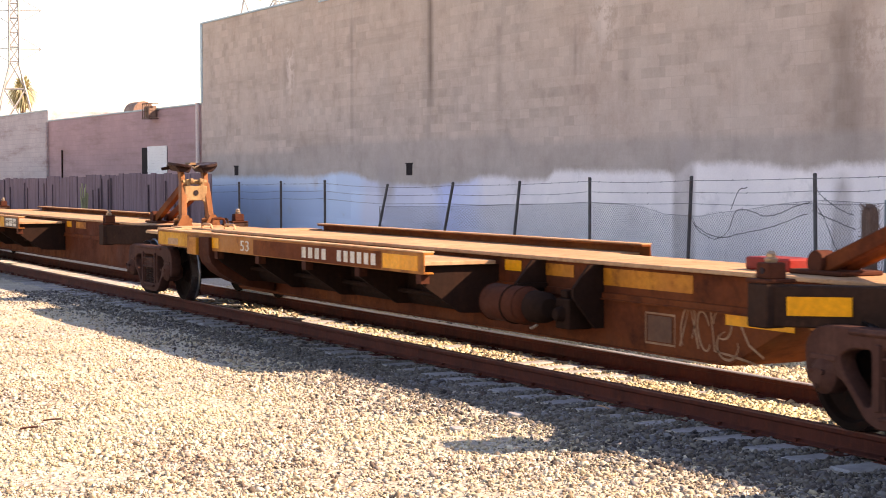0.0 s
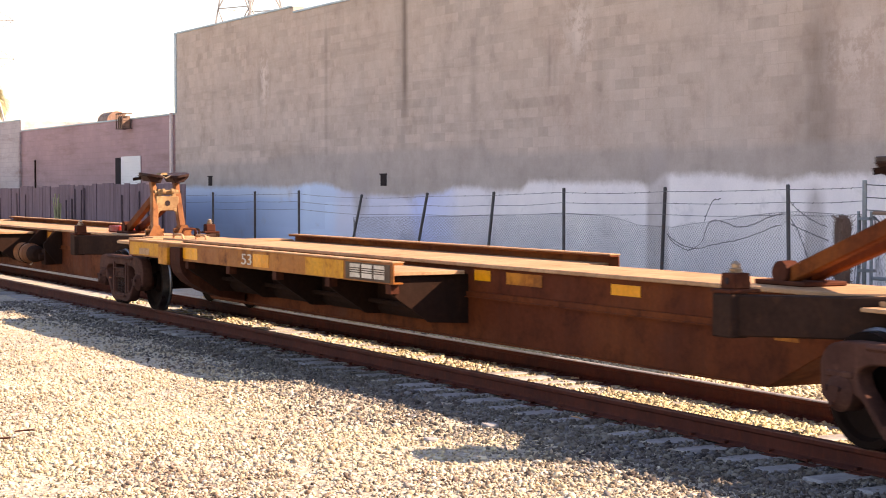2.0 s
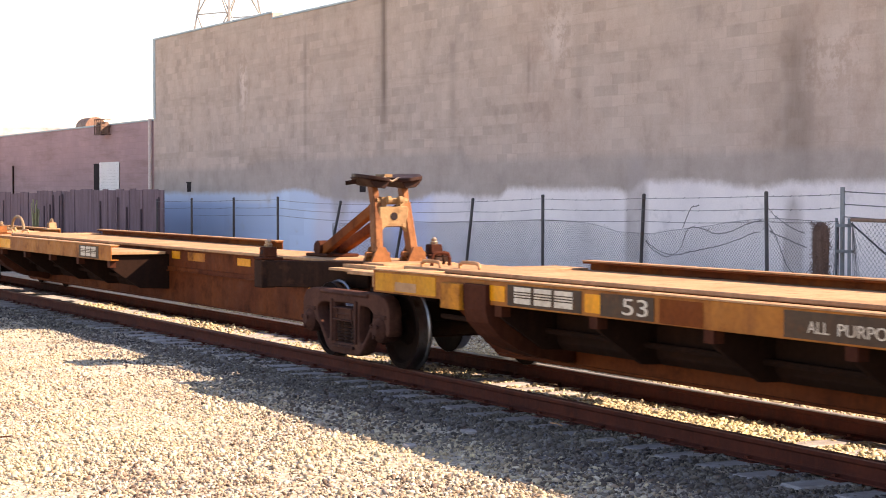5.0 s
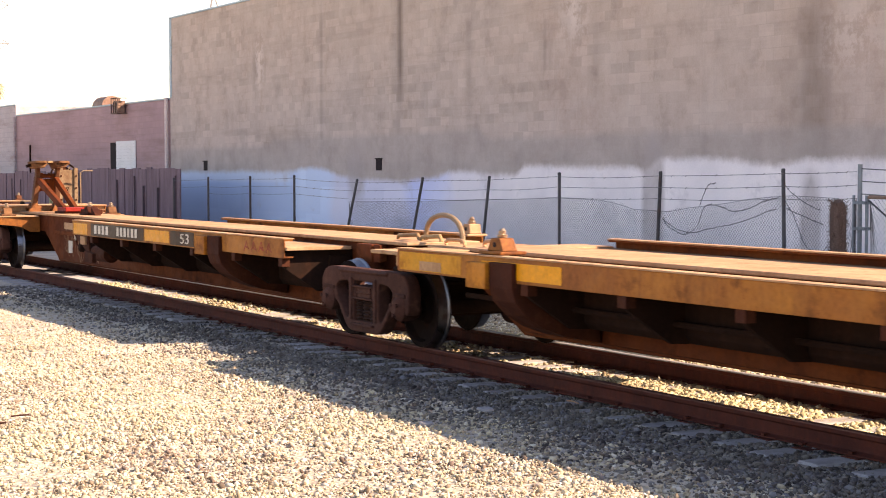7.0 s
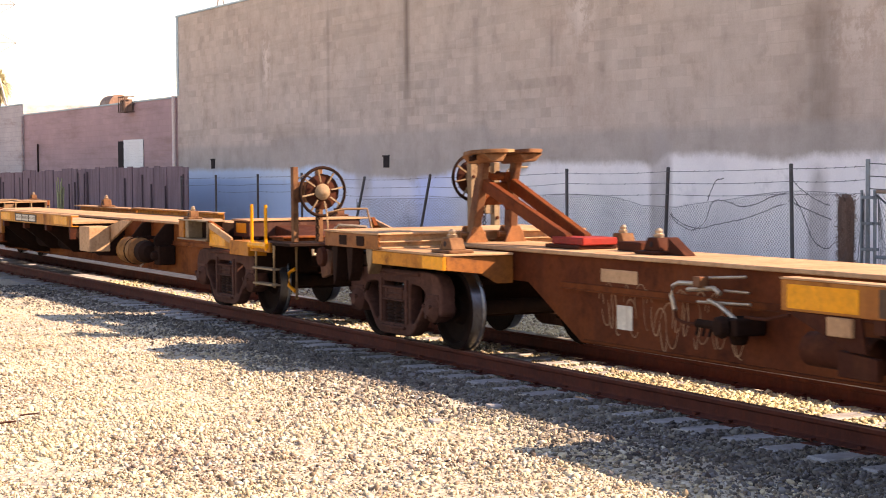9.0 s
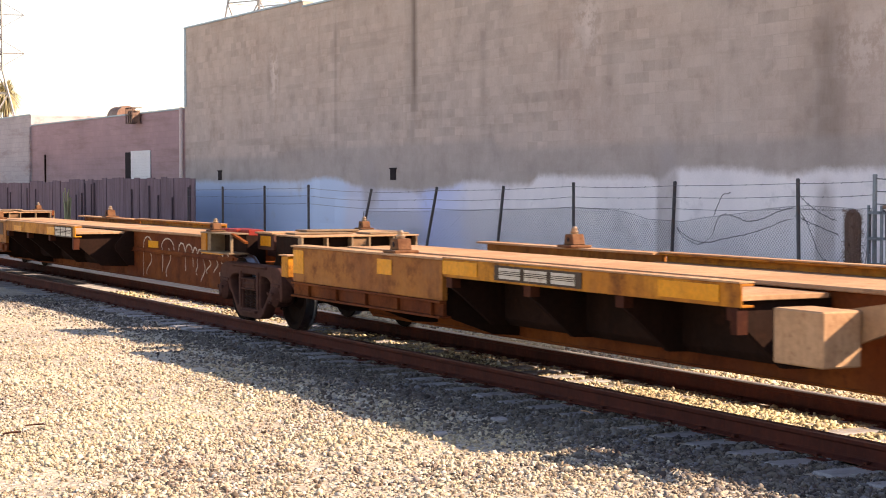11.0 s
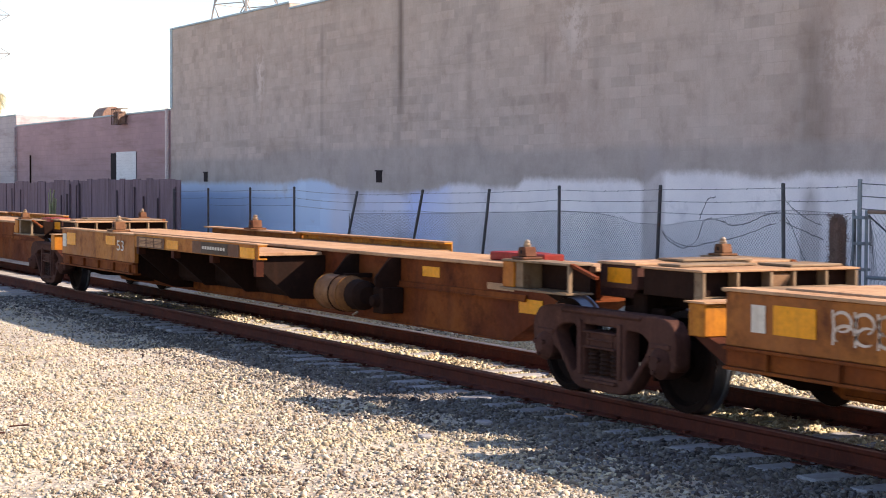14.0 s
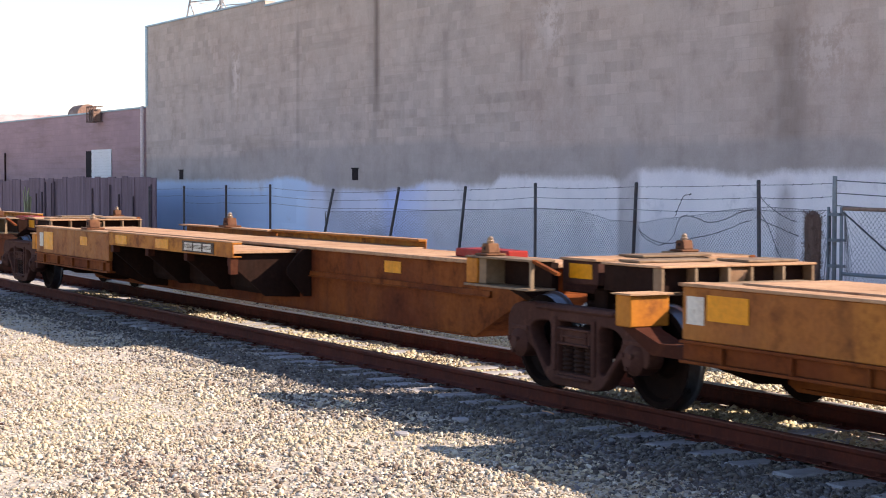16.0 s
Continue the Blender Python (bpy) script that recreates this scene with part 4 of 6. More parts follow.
def mirrored(pts):
    return [(-a, b) for a, b in reversed(pts)]


def make_truck():
    """A two-axle railway truck: cast side frames, springs, bolster and two wheelsets."""
    t = empty("railcar_truck", 0, 0, 0)
    half = [(0.84, 0.775), (1.0, 0.745), (1.09, 0.64), (1.08, 0.40), (1.03, 0.36), (1.0, 0.49), (0.80, 0.46), (0.66, 0.40), (0.43, 0.15), (0.32, 0.11)]
    outline = rounded(half + mirrored(half), 0.05)
    win = [(0.365, 0.665), (0.62, 0.65), (0.745, 0.58), (0.70, 0.47), (0.45, 0.215), (0.365, 0.24)]
    holes = [rounded(win, 0.07), rounded(mirrored(win), 0.07), rounded([(-0.27, 0.67), (0.27, 0.67), (0.27, 0.20), (-0.27, 0.20)], 0.03)]
    frame_mesh = plate(outline, holes, -0.075, 0.075, TRUCKMAT, 0.016)
    for s in (-1, 1):
        f = part("side_frame", frame_mesh, TRUCKMAT, t)
        f.location = (0, s * 1.0, 0)
        bm = bmesh.new()
        for x in (-0.17, 0.0, 0.17):
            prof = []
            for k in range(15):
                prof.append((0.19 + 0.019 * k, 0.072 if k % 2 else 0.052))
            lathe(bm, prof, (x, s * 1.0, 0), "z", 10)
        part("spring_nest", bm, SPRINGMAT, t, smooth=True)
        bm = bmesh.new()
        box(bm, -0.24, 0.24, *sorted((s * 0.9, s * 1.07)), 0.47, 0.60)
        for k, (w, d) in enumerate(((0.255, 1.10), (0.20, 1.09), (0.255, 1.10))):
            box(bm, -w, w, *sorted((s * 0.9, s * d)), 0.455 + 0.065 * k, 0.475 + 0.065 * k)
        for x in (-0.18, 0.18):
            box(bm, x - 0.015, x + 0.015, *sorted((s * 1.0, s * 1.085)), 0.476, 0.584)
        part("bolster_end", bm, TRUCKMAT, t, bevel=0.008)
        bm = bmesh.new()
        box(bm, -0.27, 0.27, *sorted((s * 0.93, s * 1.11)), 0.165, 0.192)
        part("spring_seat", bm, TRUCKMAT, t, bevel=0.006)
        for e in (-1, 1):
            bm = bmesh.new()
            prism(bm, [(e * 0.275, 0.22), (e * 0.335, 0.22), (e * 0.335, 0.69), (e * 0.275, 0.69)], *sorted((s * 0.93, s * 1.095)), "y")
            part("column_guide", bm, TRUCKMAT, t, bevel=0.008)
        bm = bmesh.new()
        box(bm, -0.62, 0.62, *sorted((s * 1.0 - 0.1, s * 1.0 + 0.1)), 0.735, 0.785)
        part("frame_rib", bm, TRUCKMAT, t, bevel=0.02)
        for e in (-1, 1):
            bm = bmesh.new()
            lathe(bm, [(s * 0.86, 0.10), (s * 0.93, 0.135), (s * 1.08, 0.135), (s * 1.12, 0.10), (s * 1.15, 0.06)], (e * 0.889, 0, WHEEL_R), "y", 16)
            for k in range(3):
                a = 2.1 * k + 0.5
                lathe(bm, [(s * 1.11, 0.022), (s * 1.16, 0.022)], (e * 0.889 + 0.07 * math.cos(a), 0, WHEEL_R + 0.07 * math.sin(a)), "y", 6)
            part("axle_bearing", bm, TRUCKMAT, t, smooth=True)
            bm = bmesh.new()
            box(bm, e * 0.889 - 0.14, e * 0.889 + 0.14, s * 0.91, s * 1.09, 0.53, 0.575)
            part("bearing_adapter", bm, TRUCKMAT, t, bevel=0.008)
    bm = bmesh.new()
    box(bm, -0.2, 0.2, -0.87, 0.87, 0.42, 0.62)
    lathe(bm, [(0.6, 0.3), (0.68, 0.28)], (0, 0, 0), "z", 20)
    part("bolster", bm, GRIMESHADE, t, bevel=0.02)
    for e in (-1, 1):
        bm = bmesh.new()
        box(bm, e * 0.42 - 0.05, e * 0.42 + 0.05, -0.72, 0.72, 0.28, 0.36)
        for s in (-1, 1):
            box(bm, e * 0.44, e * 0.475, s * 0.66, s * 0.84, 0.22, 0.44)
        part("brake_beam", bm, GRIMESHADE, t, bevel=0.01)
    tread_prof = [(0.697, 0.447), (0.714, 0.445), (0.726, 0.4238), (0.832, 0.4168)]
    disc_prof = [(0.60, 0.085), (0.60, 0.13), (0.684, 0.17), (0.70, 0.34), (0.684, 0.37), (0.686, 0.438), (0.698, 0.446), (0.713, 0.443), (0.725, 0.4215), (0.832, 0.415), (0.836, 0.405), (0.836, 0.36), (0.785, 0.335), (0.755, 0.17), (0.82, 0.13), (0.82, 0.085)]
    for e in (-1, 1):
        ws = empty("wheelset", e * 0.889, 0, WHEEL_R)
        ws.parent = t
        bm = bmesh.new()
        lathe(bm, [(-0.86, 0.07), (-0.6, 0.085), (-0.3, 0.078), (0.3, 0.078), (0.6, 0.085), (0.86, 0.07)], (0, 0, 0), "y", 14)
        part("axle", bm, WHEELMAT, ws, smooth=True)
        for s in (-1, 1):
            bm = bmesh.new()
            lathe(bm, [(s * d, r) for d, r in disc_prof], (0, 0, 0), "y", 40)
            part("wheel", bm, WHEELMAT, ws, smooth=True)
            bm = bmesh.new()
            lathe(bm, [(s * d, r) for d, r in tread_prof], (0, 0, 0), "y", 48, True)
            part("tread", bm, TREAD, ws, "polished wheel tread", smooth=True)
    return t


def pedestal(parent, x, y, z, mat=None, wide=0.2, k=1.0):
    """A container pedestal: a tapered block with an eye, and a round locking head."""
    mat = mat or RUSTTAN
    bm = bmesh.new()
    box(bm, x - wide, x + wide, y - 0.14 * k, y + 0.14 * k, z, z + 0.03 * k)
    lo, hi = wide * 0.7, 0.075 * k
    prism(bm, [(x - lo, z + 0.03 * k), (x + lo, z + 0.03 * k), (x + hi, z + 0.15 * k), (x - hi, z + 0.15 * k)], y - 0.08 * k, y + 0.08 * k, "y")
    p = part("container_pedestal", bm, mat, parent, bevel=0.008)
    bm = bmesh.new()
    lathe(bm, [(z + h * k, r * k) for h, r in ((0.15, 0.045), (0.18, 0.052), (0.19, 0.034), (0.215, 0.038), (0.238, 0.018))], (x, y, 0), "z", 12)
    part("lock_head", bm, CHROME, p, smooth=True)
    bm = bmesh.new()
    lathe(bm, [(y - 0.087 * k, 0.026 * k), (y - 0.08 * k, 0.026 * k)], (x, 0, z + 0.09 * k), "y", 10)
    part("eye_hole", bm, DARKVOID, p)


def strip(parent, x0, x1, z0, z1, y, mat=None, label="bright yellow reflective strip"):
    bm = bmesh.new()
    box(bm, x0, x1, y - 0.004, y - 0.0005, z0, z1)
    part("marking_panel", bm, mat or BRIGHT, parent, label)


def bars(parent, x0, x1, z0, z1, n, y, mat=None):
    """Stencilled marks as plain upright bars."""
    w = (x1 - x0) / n
    for i in range(n):
        bm = bmesh.new()
        box(bm, x0 + w * i, x0 + w * (i + 0.6), y - 0.007, y - 0.004, z0, z1)
        part("stencil_bar", bm, mat or WHITEP, parent, "white stencilled mark")


def emblem(parent, x0, x1, z0, z1, y, mat=None, back=None):
    """A faded company emblem as three plain blocks crossed by thin dark stripes."""
    w = (x1 - x0) / 3
    for i in range(3):
        bm = bmesh.new()
        box(bm, x0 + w * (i + 0.06), x0 + w * (i + 0.90), y - 0.007, y - 0.004, z0, z1)
        part("emblem_block", bm, mat or WHITEP, parent, "pale stencilled emblem block")
    for k in range(3):
        z = z0 + (z1 - z0) * (0.34 + 0.16 * k)
        bm = bmesh.new()
        box(bm, x0 + w * 0.06, x1 - w * 0.10, y - 0.010, y - 0.0075, z, z + (z1 - z0) * 0.07)
        part("emblem_stripe", bm, back or DARKP, parent, "thin dark emblem stripe")


def spray(bm, pts, y, w=0.02):
    """A thin flat stroke of paint on an upright side, along points in x and z, thinning at its ends."""
    n = len(pts)
    rows = []
    for i, (x, z) in enumerate(pts):
        a, b = pts[max(i - 1, 0)], pts[min(i + 1, n - 1)]
        dx, dz = b[0] - a[0], b[1] - a[1]
        k = (dx * dx + dz * dz) ** 0.5 or 1.0
        h = w / 2 * (0.35 + 0.65 * min(1.0, 3.0 * min(i + 1, n - i) / n))
        ox, oz = -dz / k * h, dx / k * h
        rows.append([bm.verts.new(p) for p in ((x + ox, y, z + oz), (x - ox, y, z - oz), (x - ox, y - 0.002, z - oz), (x + ox, y - 0.002, z + oz))])
    for p, q in zip(rows, rows[1:]):
        for k in range(4):
            bm.faces.new((p[k], p[(k + 1) % 4], q[(k + 1) % 4], q[k]))
    bm.faces.new(rows[0])
    bm.faces.new(rows[-1][::-1])


def loop_stroke(x, z, rx, rz, a0, a1, lean=0.0, n=16):
    """Part of an ellipse about (x, z) from angle a0 to a1, leaning sideways with height."""
    return [(x + rx * math.cos(a0 + (a1 - a0) * k / n) + lean * rz * math.sin(a0 + (a1 - a0) * k / n), z + rz * math.sin(a0 + (a1 - a0) * k / n)) for k in range(n + 1)]


def spine(unit, L, r0, r1, mat, deck=(0.2, 0.2), low=0.22):
    """The deep centre sill with its deck plate and mid-height flange."""
    bm = bmesh.new()
    prism(bm, [(deck[0] + 0.3, 1.02), (L - deck[1] - 0.3, 1.02), (L - deck[1] - 0.3, 0.74), (L - r1 + 0.55, 0.72), (L - r1 - 0.45, low), (r0 + 0.45, low - 0.02), (r0 - 0.55, 0.72), (deck[0] + 0.3, 0.74)], -0.40, 0.40, "y")
    sp = part("spine", bm, mat, unit, "rusty brown welded box beam", bevel=0.006)
    for s in (-1, 1):
        bm = bmesh.new()
        box(bm, r0 + 0.1, L - r1 - 0.1, *sorted((s * 0.401, s * 0.425)), 0.70, 0.76)
        box(bm, r0 + 0.1, L - r1 - 0.1, *sorted((s * 0.401, s * 0.445)), 0.694, 0.706)
        part("flange", bm, mat, sp)
        bm = bmesh.new()
        box(bm, r0 + 0.5, L - r1 - 0.5, *sorted((s * 0.401, s * 0.43)), low + 0.003, low + 0.018)
        part("flange", bm, mat, sp)
    bm = bmesh.new()
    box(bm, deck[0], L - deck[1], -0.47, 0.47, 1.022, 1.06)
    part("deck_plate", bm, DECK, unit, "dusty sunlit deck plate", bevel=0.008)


def side_sill(unit, s, x0, x1, z0, z1, mat, floor_end, v=1.33, floor=True):
    """A channel along one side, with floor plate, cross bearers and a tapered end platform."""
    bm = bmesh.new()
    prism(bm, [(s * v, z0), (s * v, z1), (s * (v - 0.12), z1), (s * (v - 0.12), z1 - 0.02), (s * (v - 0.018), z1 - 0.02), (s * (v - 0.018), z0 + 0.02), (s * (v - 0.12), z0 + 0.02), (s * (v - 0.12), z0)], x0, x1, "x")
    side = part("side_sill", bm, mat, unit, bevel=0.004)
    bm = bmesh.new()
    a, b = sorted((s * (v + 0.012), s * (v - 0.13)))
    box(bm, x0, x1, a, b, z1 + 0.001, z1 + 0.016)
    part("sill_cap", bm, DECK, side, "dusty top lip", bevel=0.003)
    if floor:
        bm = bmesh.new()
        if s < 0:
            pts = [(x0, -v + 0.021), (floor_end, -v + 0.021), (floor_end, -0.48), (x0, -0.48)]
        else:
            pts = [(x0, 0.48), (floor_end, 0.48), (floor_end, v - 0.021), (x0, v - 0.021)]
        prism(bm, pts, z1 - 0.13, z1 - 0.09, "z")
        part("side_platform", bm, DECK, unit, "dusty steel side platform", bevel=0.004)
    start = x0 + 2.4 if x0 < 2 else x0 + 0.9 if x0 > 6 else x0
    n = max(2, int((x1 - start) / 1.45))
    for i in range(n + 1):
        x = start + 0.12 + (x1 - start - 0.24) * i / n
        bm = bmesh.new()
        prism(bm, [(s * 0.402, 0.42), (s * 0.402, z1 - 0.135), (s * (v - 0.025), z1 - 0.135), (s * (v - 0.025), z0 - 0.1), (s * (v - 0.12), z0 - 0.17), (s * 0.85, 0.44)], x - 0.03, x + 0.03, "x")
        part("cross_bearer", bm, GRIMESHADE, unit)
        bm = bmesh.new()
        box(bm, x - 0.06, x + 0.06, *sorted((s * (v - 0.10), s * (v - 0.004))), z0 - 0.10, z0 - 0.002)
        part("bearer_tab", bm, GUSSET, unit)
    # added black solid that stands for the shade between sill and spine
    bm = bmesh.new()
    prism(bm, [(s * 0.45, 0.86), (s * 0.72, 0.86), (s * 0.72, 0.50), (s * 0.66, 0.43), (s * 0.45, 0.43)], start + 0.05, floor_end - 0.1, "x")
    part("inner_stringer", bm, GRIMESHADE, unit, "black filler for the shade behind the side sill", bevel=0.01)
    return side


def knee(unit, s, x, mat, deep=0.35):
    """A bracket box on the side sill with a gusset that runs down to the spine."""
    bm = bmesh.new()
    box(bm, x - 0.35, x + 0.02, *sorted((s * 1.34, s * 1.42)), 0.78, 1.02)
    part("bracket_box", bm, mat, unit, bevel=0.008)
    bm = bmesh.new()
    flank = [(1.38, 1.03), (1.38, 0.80), (1.34, 0.68), (1.22, 0.55), (1.02, 0.43), (0.8, 0.35), (0.43, 0.28), (0.43, 0.85), (1.3, 0.85), (1.3, 1.03)]
    prism(bm, [(s * a, b) for a, b in flank], x + 0.022, x + 0.44, "x")
    part("bracket_gusset", bm, GUSSET, unit, "dark red-brown curved bracket", bevel=0.006)


def air_tank(unit, x0, x1, y=-0.75, z=0.59, r=0.185, mat=None):
    """A reservoir with dished ends and welded seams, hung in straps under a bracket, and the dark valve block beyond it."""
    bm = bmesh.new()
    lathe(bm, [(x0, r * 0.35), (x0 + 0.015, r * 0.62), (x0 + 0.05, r * 0.88), (x0 + 0.10, r), (x1 - 0.10, r), (x1 - 0.05, r * 0.9), (x1 - 0.015, r * 0.65), (x1, r * 0.4)], (0, y, z), "x", 28)
    t = part("air_reservoir", bm, mat or TANKMAT, unit, "weathered cylindrical air tank", smooth=True)
    for x in (x0 + 0.10, x1 - 0.10):
        bm = bmesh.new()
        torus(bm, (x, y, z), r + 0.001, 0.007, "x", 28, 6)
        part("weld_seam", bm, mat or TANKMAT, t)
    bm = bmesh.new()
    torus(bm, ((x0 + x1) / 2 + 0.1, y, z), r + 0.004, 0.010, "x", 24, 6)
    box(bm, (x0 + x1) / 2 + 0.06, (x0 + x1) / 2 + 0.14, y, -0.41, z + r - 0.03, z + r + 0.02)
    part("tank_strap", bm, GRIMESHADE, t)
    bm = bmesh.new()
    tube(bm, [(x0, y, z), (x0 - 0.08, y, z), (x0 - 0.12, y + 0.05, z - 0.05), (x0 - 0.12, -0.41, z - 0.05)], 0.022, 8)
    part("pipe_elbow", bm, TANKMAT, t, smooth=True)
    bm = bmesh.new()
    lathe(bm, [(x1 - 0.02, r * 0.5), (x1 + 0.02, r * 0.86), (x1 + 0.22, r * 0.82), (x1 + 0.30, r * 0.5)], (0, y + 0.02, z), "x", 16)
    part("valve_body", bm, GRIMESHADE, unit, "dark greasy brake cylinder", smooth=True)
    bm = bmesh.new()
    box(bm, x1 + 0.30, x1 + 0.56, y + 0.08, -0.41, z - 0.19, z + 0.1)
    lathe(bm, [(y + 0.0, 0.06), (y + 0.09, 0.08)], (x1 + 0.42, 0, z - 0.05), "y", 12)
    box(bm, x1 + 0.36, x1 + 0.48, y + 0.1, y + 0.2, z + 0.101, z + 0.18)
    part("brake_valve", bm, GRIMESHADE, unit, bevel=0.01)
    bm = bmesh.new()
    tube(bm, [(x1 + 0.05, y - 0.05, z - r - 0.02), (x1 + 0.14, y - 0.09, z - r - 0.015), (x1 + 0.20, y - 0.06, z - r + 0.02)], 0.012, 6)
    part("drain_cock", bm, CHROME, unit, "bare metal drain cock", smooth=True)


def hitch(unit, x, d, top=2.06, red=False):
    """A standing trailer hitch: two legs, a cross casting, a slotted top plate and a back strut that reaches d times along x."""
    h = empty("trailer_hitch", x, 0, 0)
    h.parent = unit
    tagged(h, "tan painted trailer hitch frame")
    for s in (-1, 1):
        bm = bmesh.new()
        beam(bm, (0.0, s * 0.235, 1.10), (d * 0.14, s * 0.19, 1.74), 0.10, 0.14, (1, 0, 0))
        beam(bm, (d * 0.14, s * 0.19, 1.72), (d * 0.22, s * 0.20, top - 0.07), 0.08, 0.13, (1, 0, 0))
        part("leg", bm, TAN if d < 0 else RUSTTAN, h, bevel=0.012)
        bm = bmesh.new()
        for e in (-1, 1):
            prism(bm, [(s * 0.235 - 0.13, 1.062), (s * 0.235 + 0.13, 1.062), (s * 0.235 + 0.05, 1.23), (s * 0.235 - 0.05, 1.23)], e * 0.1 - 0.02, e * 0.1 + 0.02, "x")
        tube(bm, [(0, s * 0.235 - 0.15, 1.14), (0, s * 0.235 + 0.15, 1.14)], 0.035, 8)
        part("leg_foot", bm, TAN, h)
        bm = bmesh.new()
        prism(bm, rounded([(d * 0.24 - 0.34, s * 0.05), (d * 0.24 - 0.30, s * 0.32), (d * 0.24 + 0.05, s * 0.42), (d * 0.24 + 0.30, s * 0.33), (d * 0.24 + 0.36, s * 0.12), (d * 0.24 + 0.1, s * 0.04)], 0.06), top - 0.045, top, "z")
        prism(bm, [(s * 0.08, top - 0.046), (s * 0.36, top - 0.046), (s * 0.27, top - 0.13), (s * 0.13, top - 0.13)], d * 0.24 - 0.25, d * 0.24 + 0.25, "x")
        for v in bm.verts:
            v.co.z += (0.13 * abs(v.co.y) - 0.03 if d < 0 else 0.0) + 0.05 * d * (v.co.x - d * 0.24)
        part("top_plate", bm, TOPPLATE if d < 0 else RUSTTAN, h, "dark greasy coupling plate" if d < 0 else "worn coupling plate", bevel=0.008)
        bm = bmesh.new()
        beam(bm, (d * 0.18, s * 0.17, 1.68), (d * 1.75, s * 0.11, 1.13), 0.09, 0.13)
        part("strut", bm, BROWN, h, bevel=0.012)
    bm = bmesh.new()
    prism(bm, [(-0.19, 1.50), (-0.15, 1.46), (0.15, 1.46), (0.19, 1.50), (0.19, 1.70), (-0.19, 1.70)], d * 0.07 - 0.04, d * 0.07 + 0.04, "x")
    c = part("cross_casting", bm, PALE if d < 0 else BROWN, h, "pale cross casting with a round hole", bevel=0.012)
    for e in (-1, 1):
        bm = bmesh.new()
        prism(bm, [(e * 0.19, 1.50), (e * 0.19, 1.36), (e * 0.165, 1.40), (e * 0.13, 1.45), (e * 0.10, 1.462), (e * 0.10, 1.50)], d * 0.055 - 0.03, d * 0.055 + 0.03, "x")
        part("casting_haunch", bm, PALE if d < 0 else BROWN, c, bevel=0.006)
    bm = bmesh.new()
    lathe(bm, [(0.041, 0.045), (0.046, 0.045)], (d * 0.07, 0.0, 1.585), "x", 14)
    part("hole", bm, DARKVOID, c)
    bm = bmesh.new()
    tube(bm, [(d * 0.10, -0.2, 1.76), (d * 0.10, 0.2, 1.76)], 0.04, 10)
    for y in (-0.12, 0.12):
        box(bm, d * 0.10 - 0.05, d * 0.10 + 0.05, y - 0.03, y + 0.03, 1.70, 1.81)
    part("hinge_pin", bm, PALE if d < 0 else BROWN, h, smooth=True)
    bm = bmesh.new()
    if d < 0:
        for s in (-1, 1):
            lathe(bm, [(s * 0.04, 0.1), (s * 0.2, 0.1)], (d * 1.78, 0, 1.16), "y", 16)
    box(bm, d * 1.78 - 0.3, d * 1.78 + 0.35, -0.22, 0.22, 1.062, 1.10)
    part("strut_base", bm, GUSSET, h, bevel=0.01)
    bm = bmesh.new()
    box(bm, d * 0.30 - 0.12, d * 0.30 + 0.12, -0.05, 0.05, top - 0.02, top + 0.015)
    part("lock_jaw", bm, PALE, h)
    for y in (-0.075, 0.075):
        bm = bmesh.new()
        lathe(bm, [(y - 0.03, 0.03), (y - 0.02, 0.045), (y + 0.02, 0.045), (y + 0.03, 0.03)], (d * 0.02, 0, 1.775), "y", 12)
        part("roller", bm, PALE if d < 0 else BROWN, h, smooth=True)
    bm = bmesh.new()
    tube(bm, [(d * 0.1, -0.1, top - 0.02), (d * 0.05, -0.02, top - 0.07), (d * 0.08, 0.08, top - 0.03), (d * 0.02, 0.14, top - 0.06)], 0.014, 6)
    part("release_cable", bm, CHROME, h, smooth=True)
    bm = bmesh.new()
    beam(bm, (d * 0.3, -0.36, top - 0.07), (d * 0.38, -0.46, top - 0.09), 0.035, 0.05)
    part("release_handle", bm, GRIMESHADE, h)
    if red:
        bm = bmesh.new()
        box(bm, *sorted((d * 2.15, d * 2.75)), -0.16, 0.16, 1.062, 1.17)
        part("cushion_unit", bm, REDP, h, "red cushioning unit", bevel=0.015)
    return h


def diagonal_arm(unit, s, x0, x1, mat=None):
    """A deep box arm from the spine out to a corner pedestal."""
    bm = bmesh.new()
    beam(bm, (x0, s * 1.16, 0.895), (x1, s * 0.36, 0.915), 0.17, 0.31)
    box(bm, x0 - 0.13, x0 + 0.11, *sorted((s * 1.08, s * 1.26)), 0.73, 1.06)
    part("support_arm", bm, mat or DARKARM, unit, bevel=0.012)
    pedestal(unit, x0 - 0.02, s * 1.12, 1.062, GUSSET, 0.13)
    bm = bmesh.new()
    tube(bm, [(x0 - 0.3, s * 0.44, 0.8), (x0 - 0.3, s * 0.44, 1.0)], 0.03, 6)
    box(bm, x0 - 0.24, x0 - 0.13, *sorted((s * 0.42, s * 0.46)), 0.78, 1.0)
    part("arm_bracket", bm, RUSTTAN, unit)


def hoop(unit, x, y, w, h, axis="x", mat=None):
    flat = [(-0.5, 0), (-0.5, 0.6), (-0.4, 0.95), (-0.2, 1), (0.2, 1), (0.4, 0.95), (0.5, 0.6), (0.5, 0)]
    bm = bmesh.new()
    tube(bm, [(x + c * w, y, 1.05 + s * h) if axis == "x" else (x, y + c * w, 1.05 + s * h) for c, s in flat], 0.02, 8)
    part("grab_loop", bm, mat or PALE, unit, smooth=True)


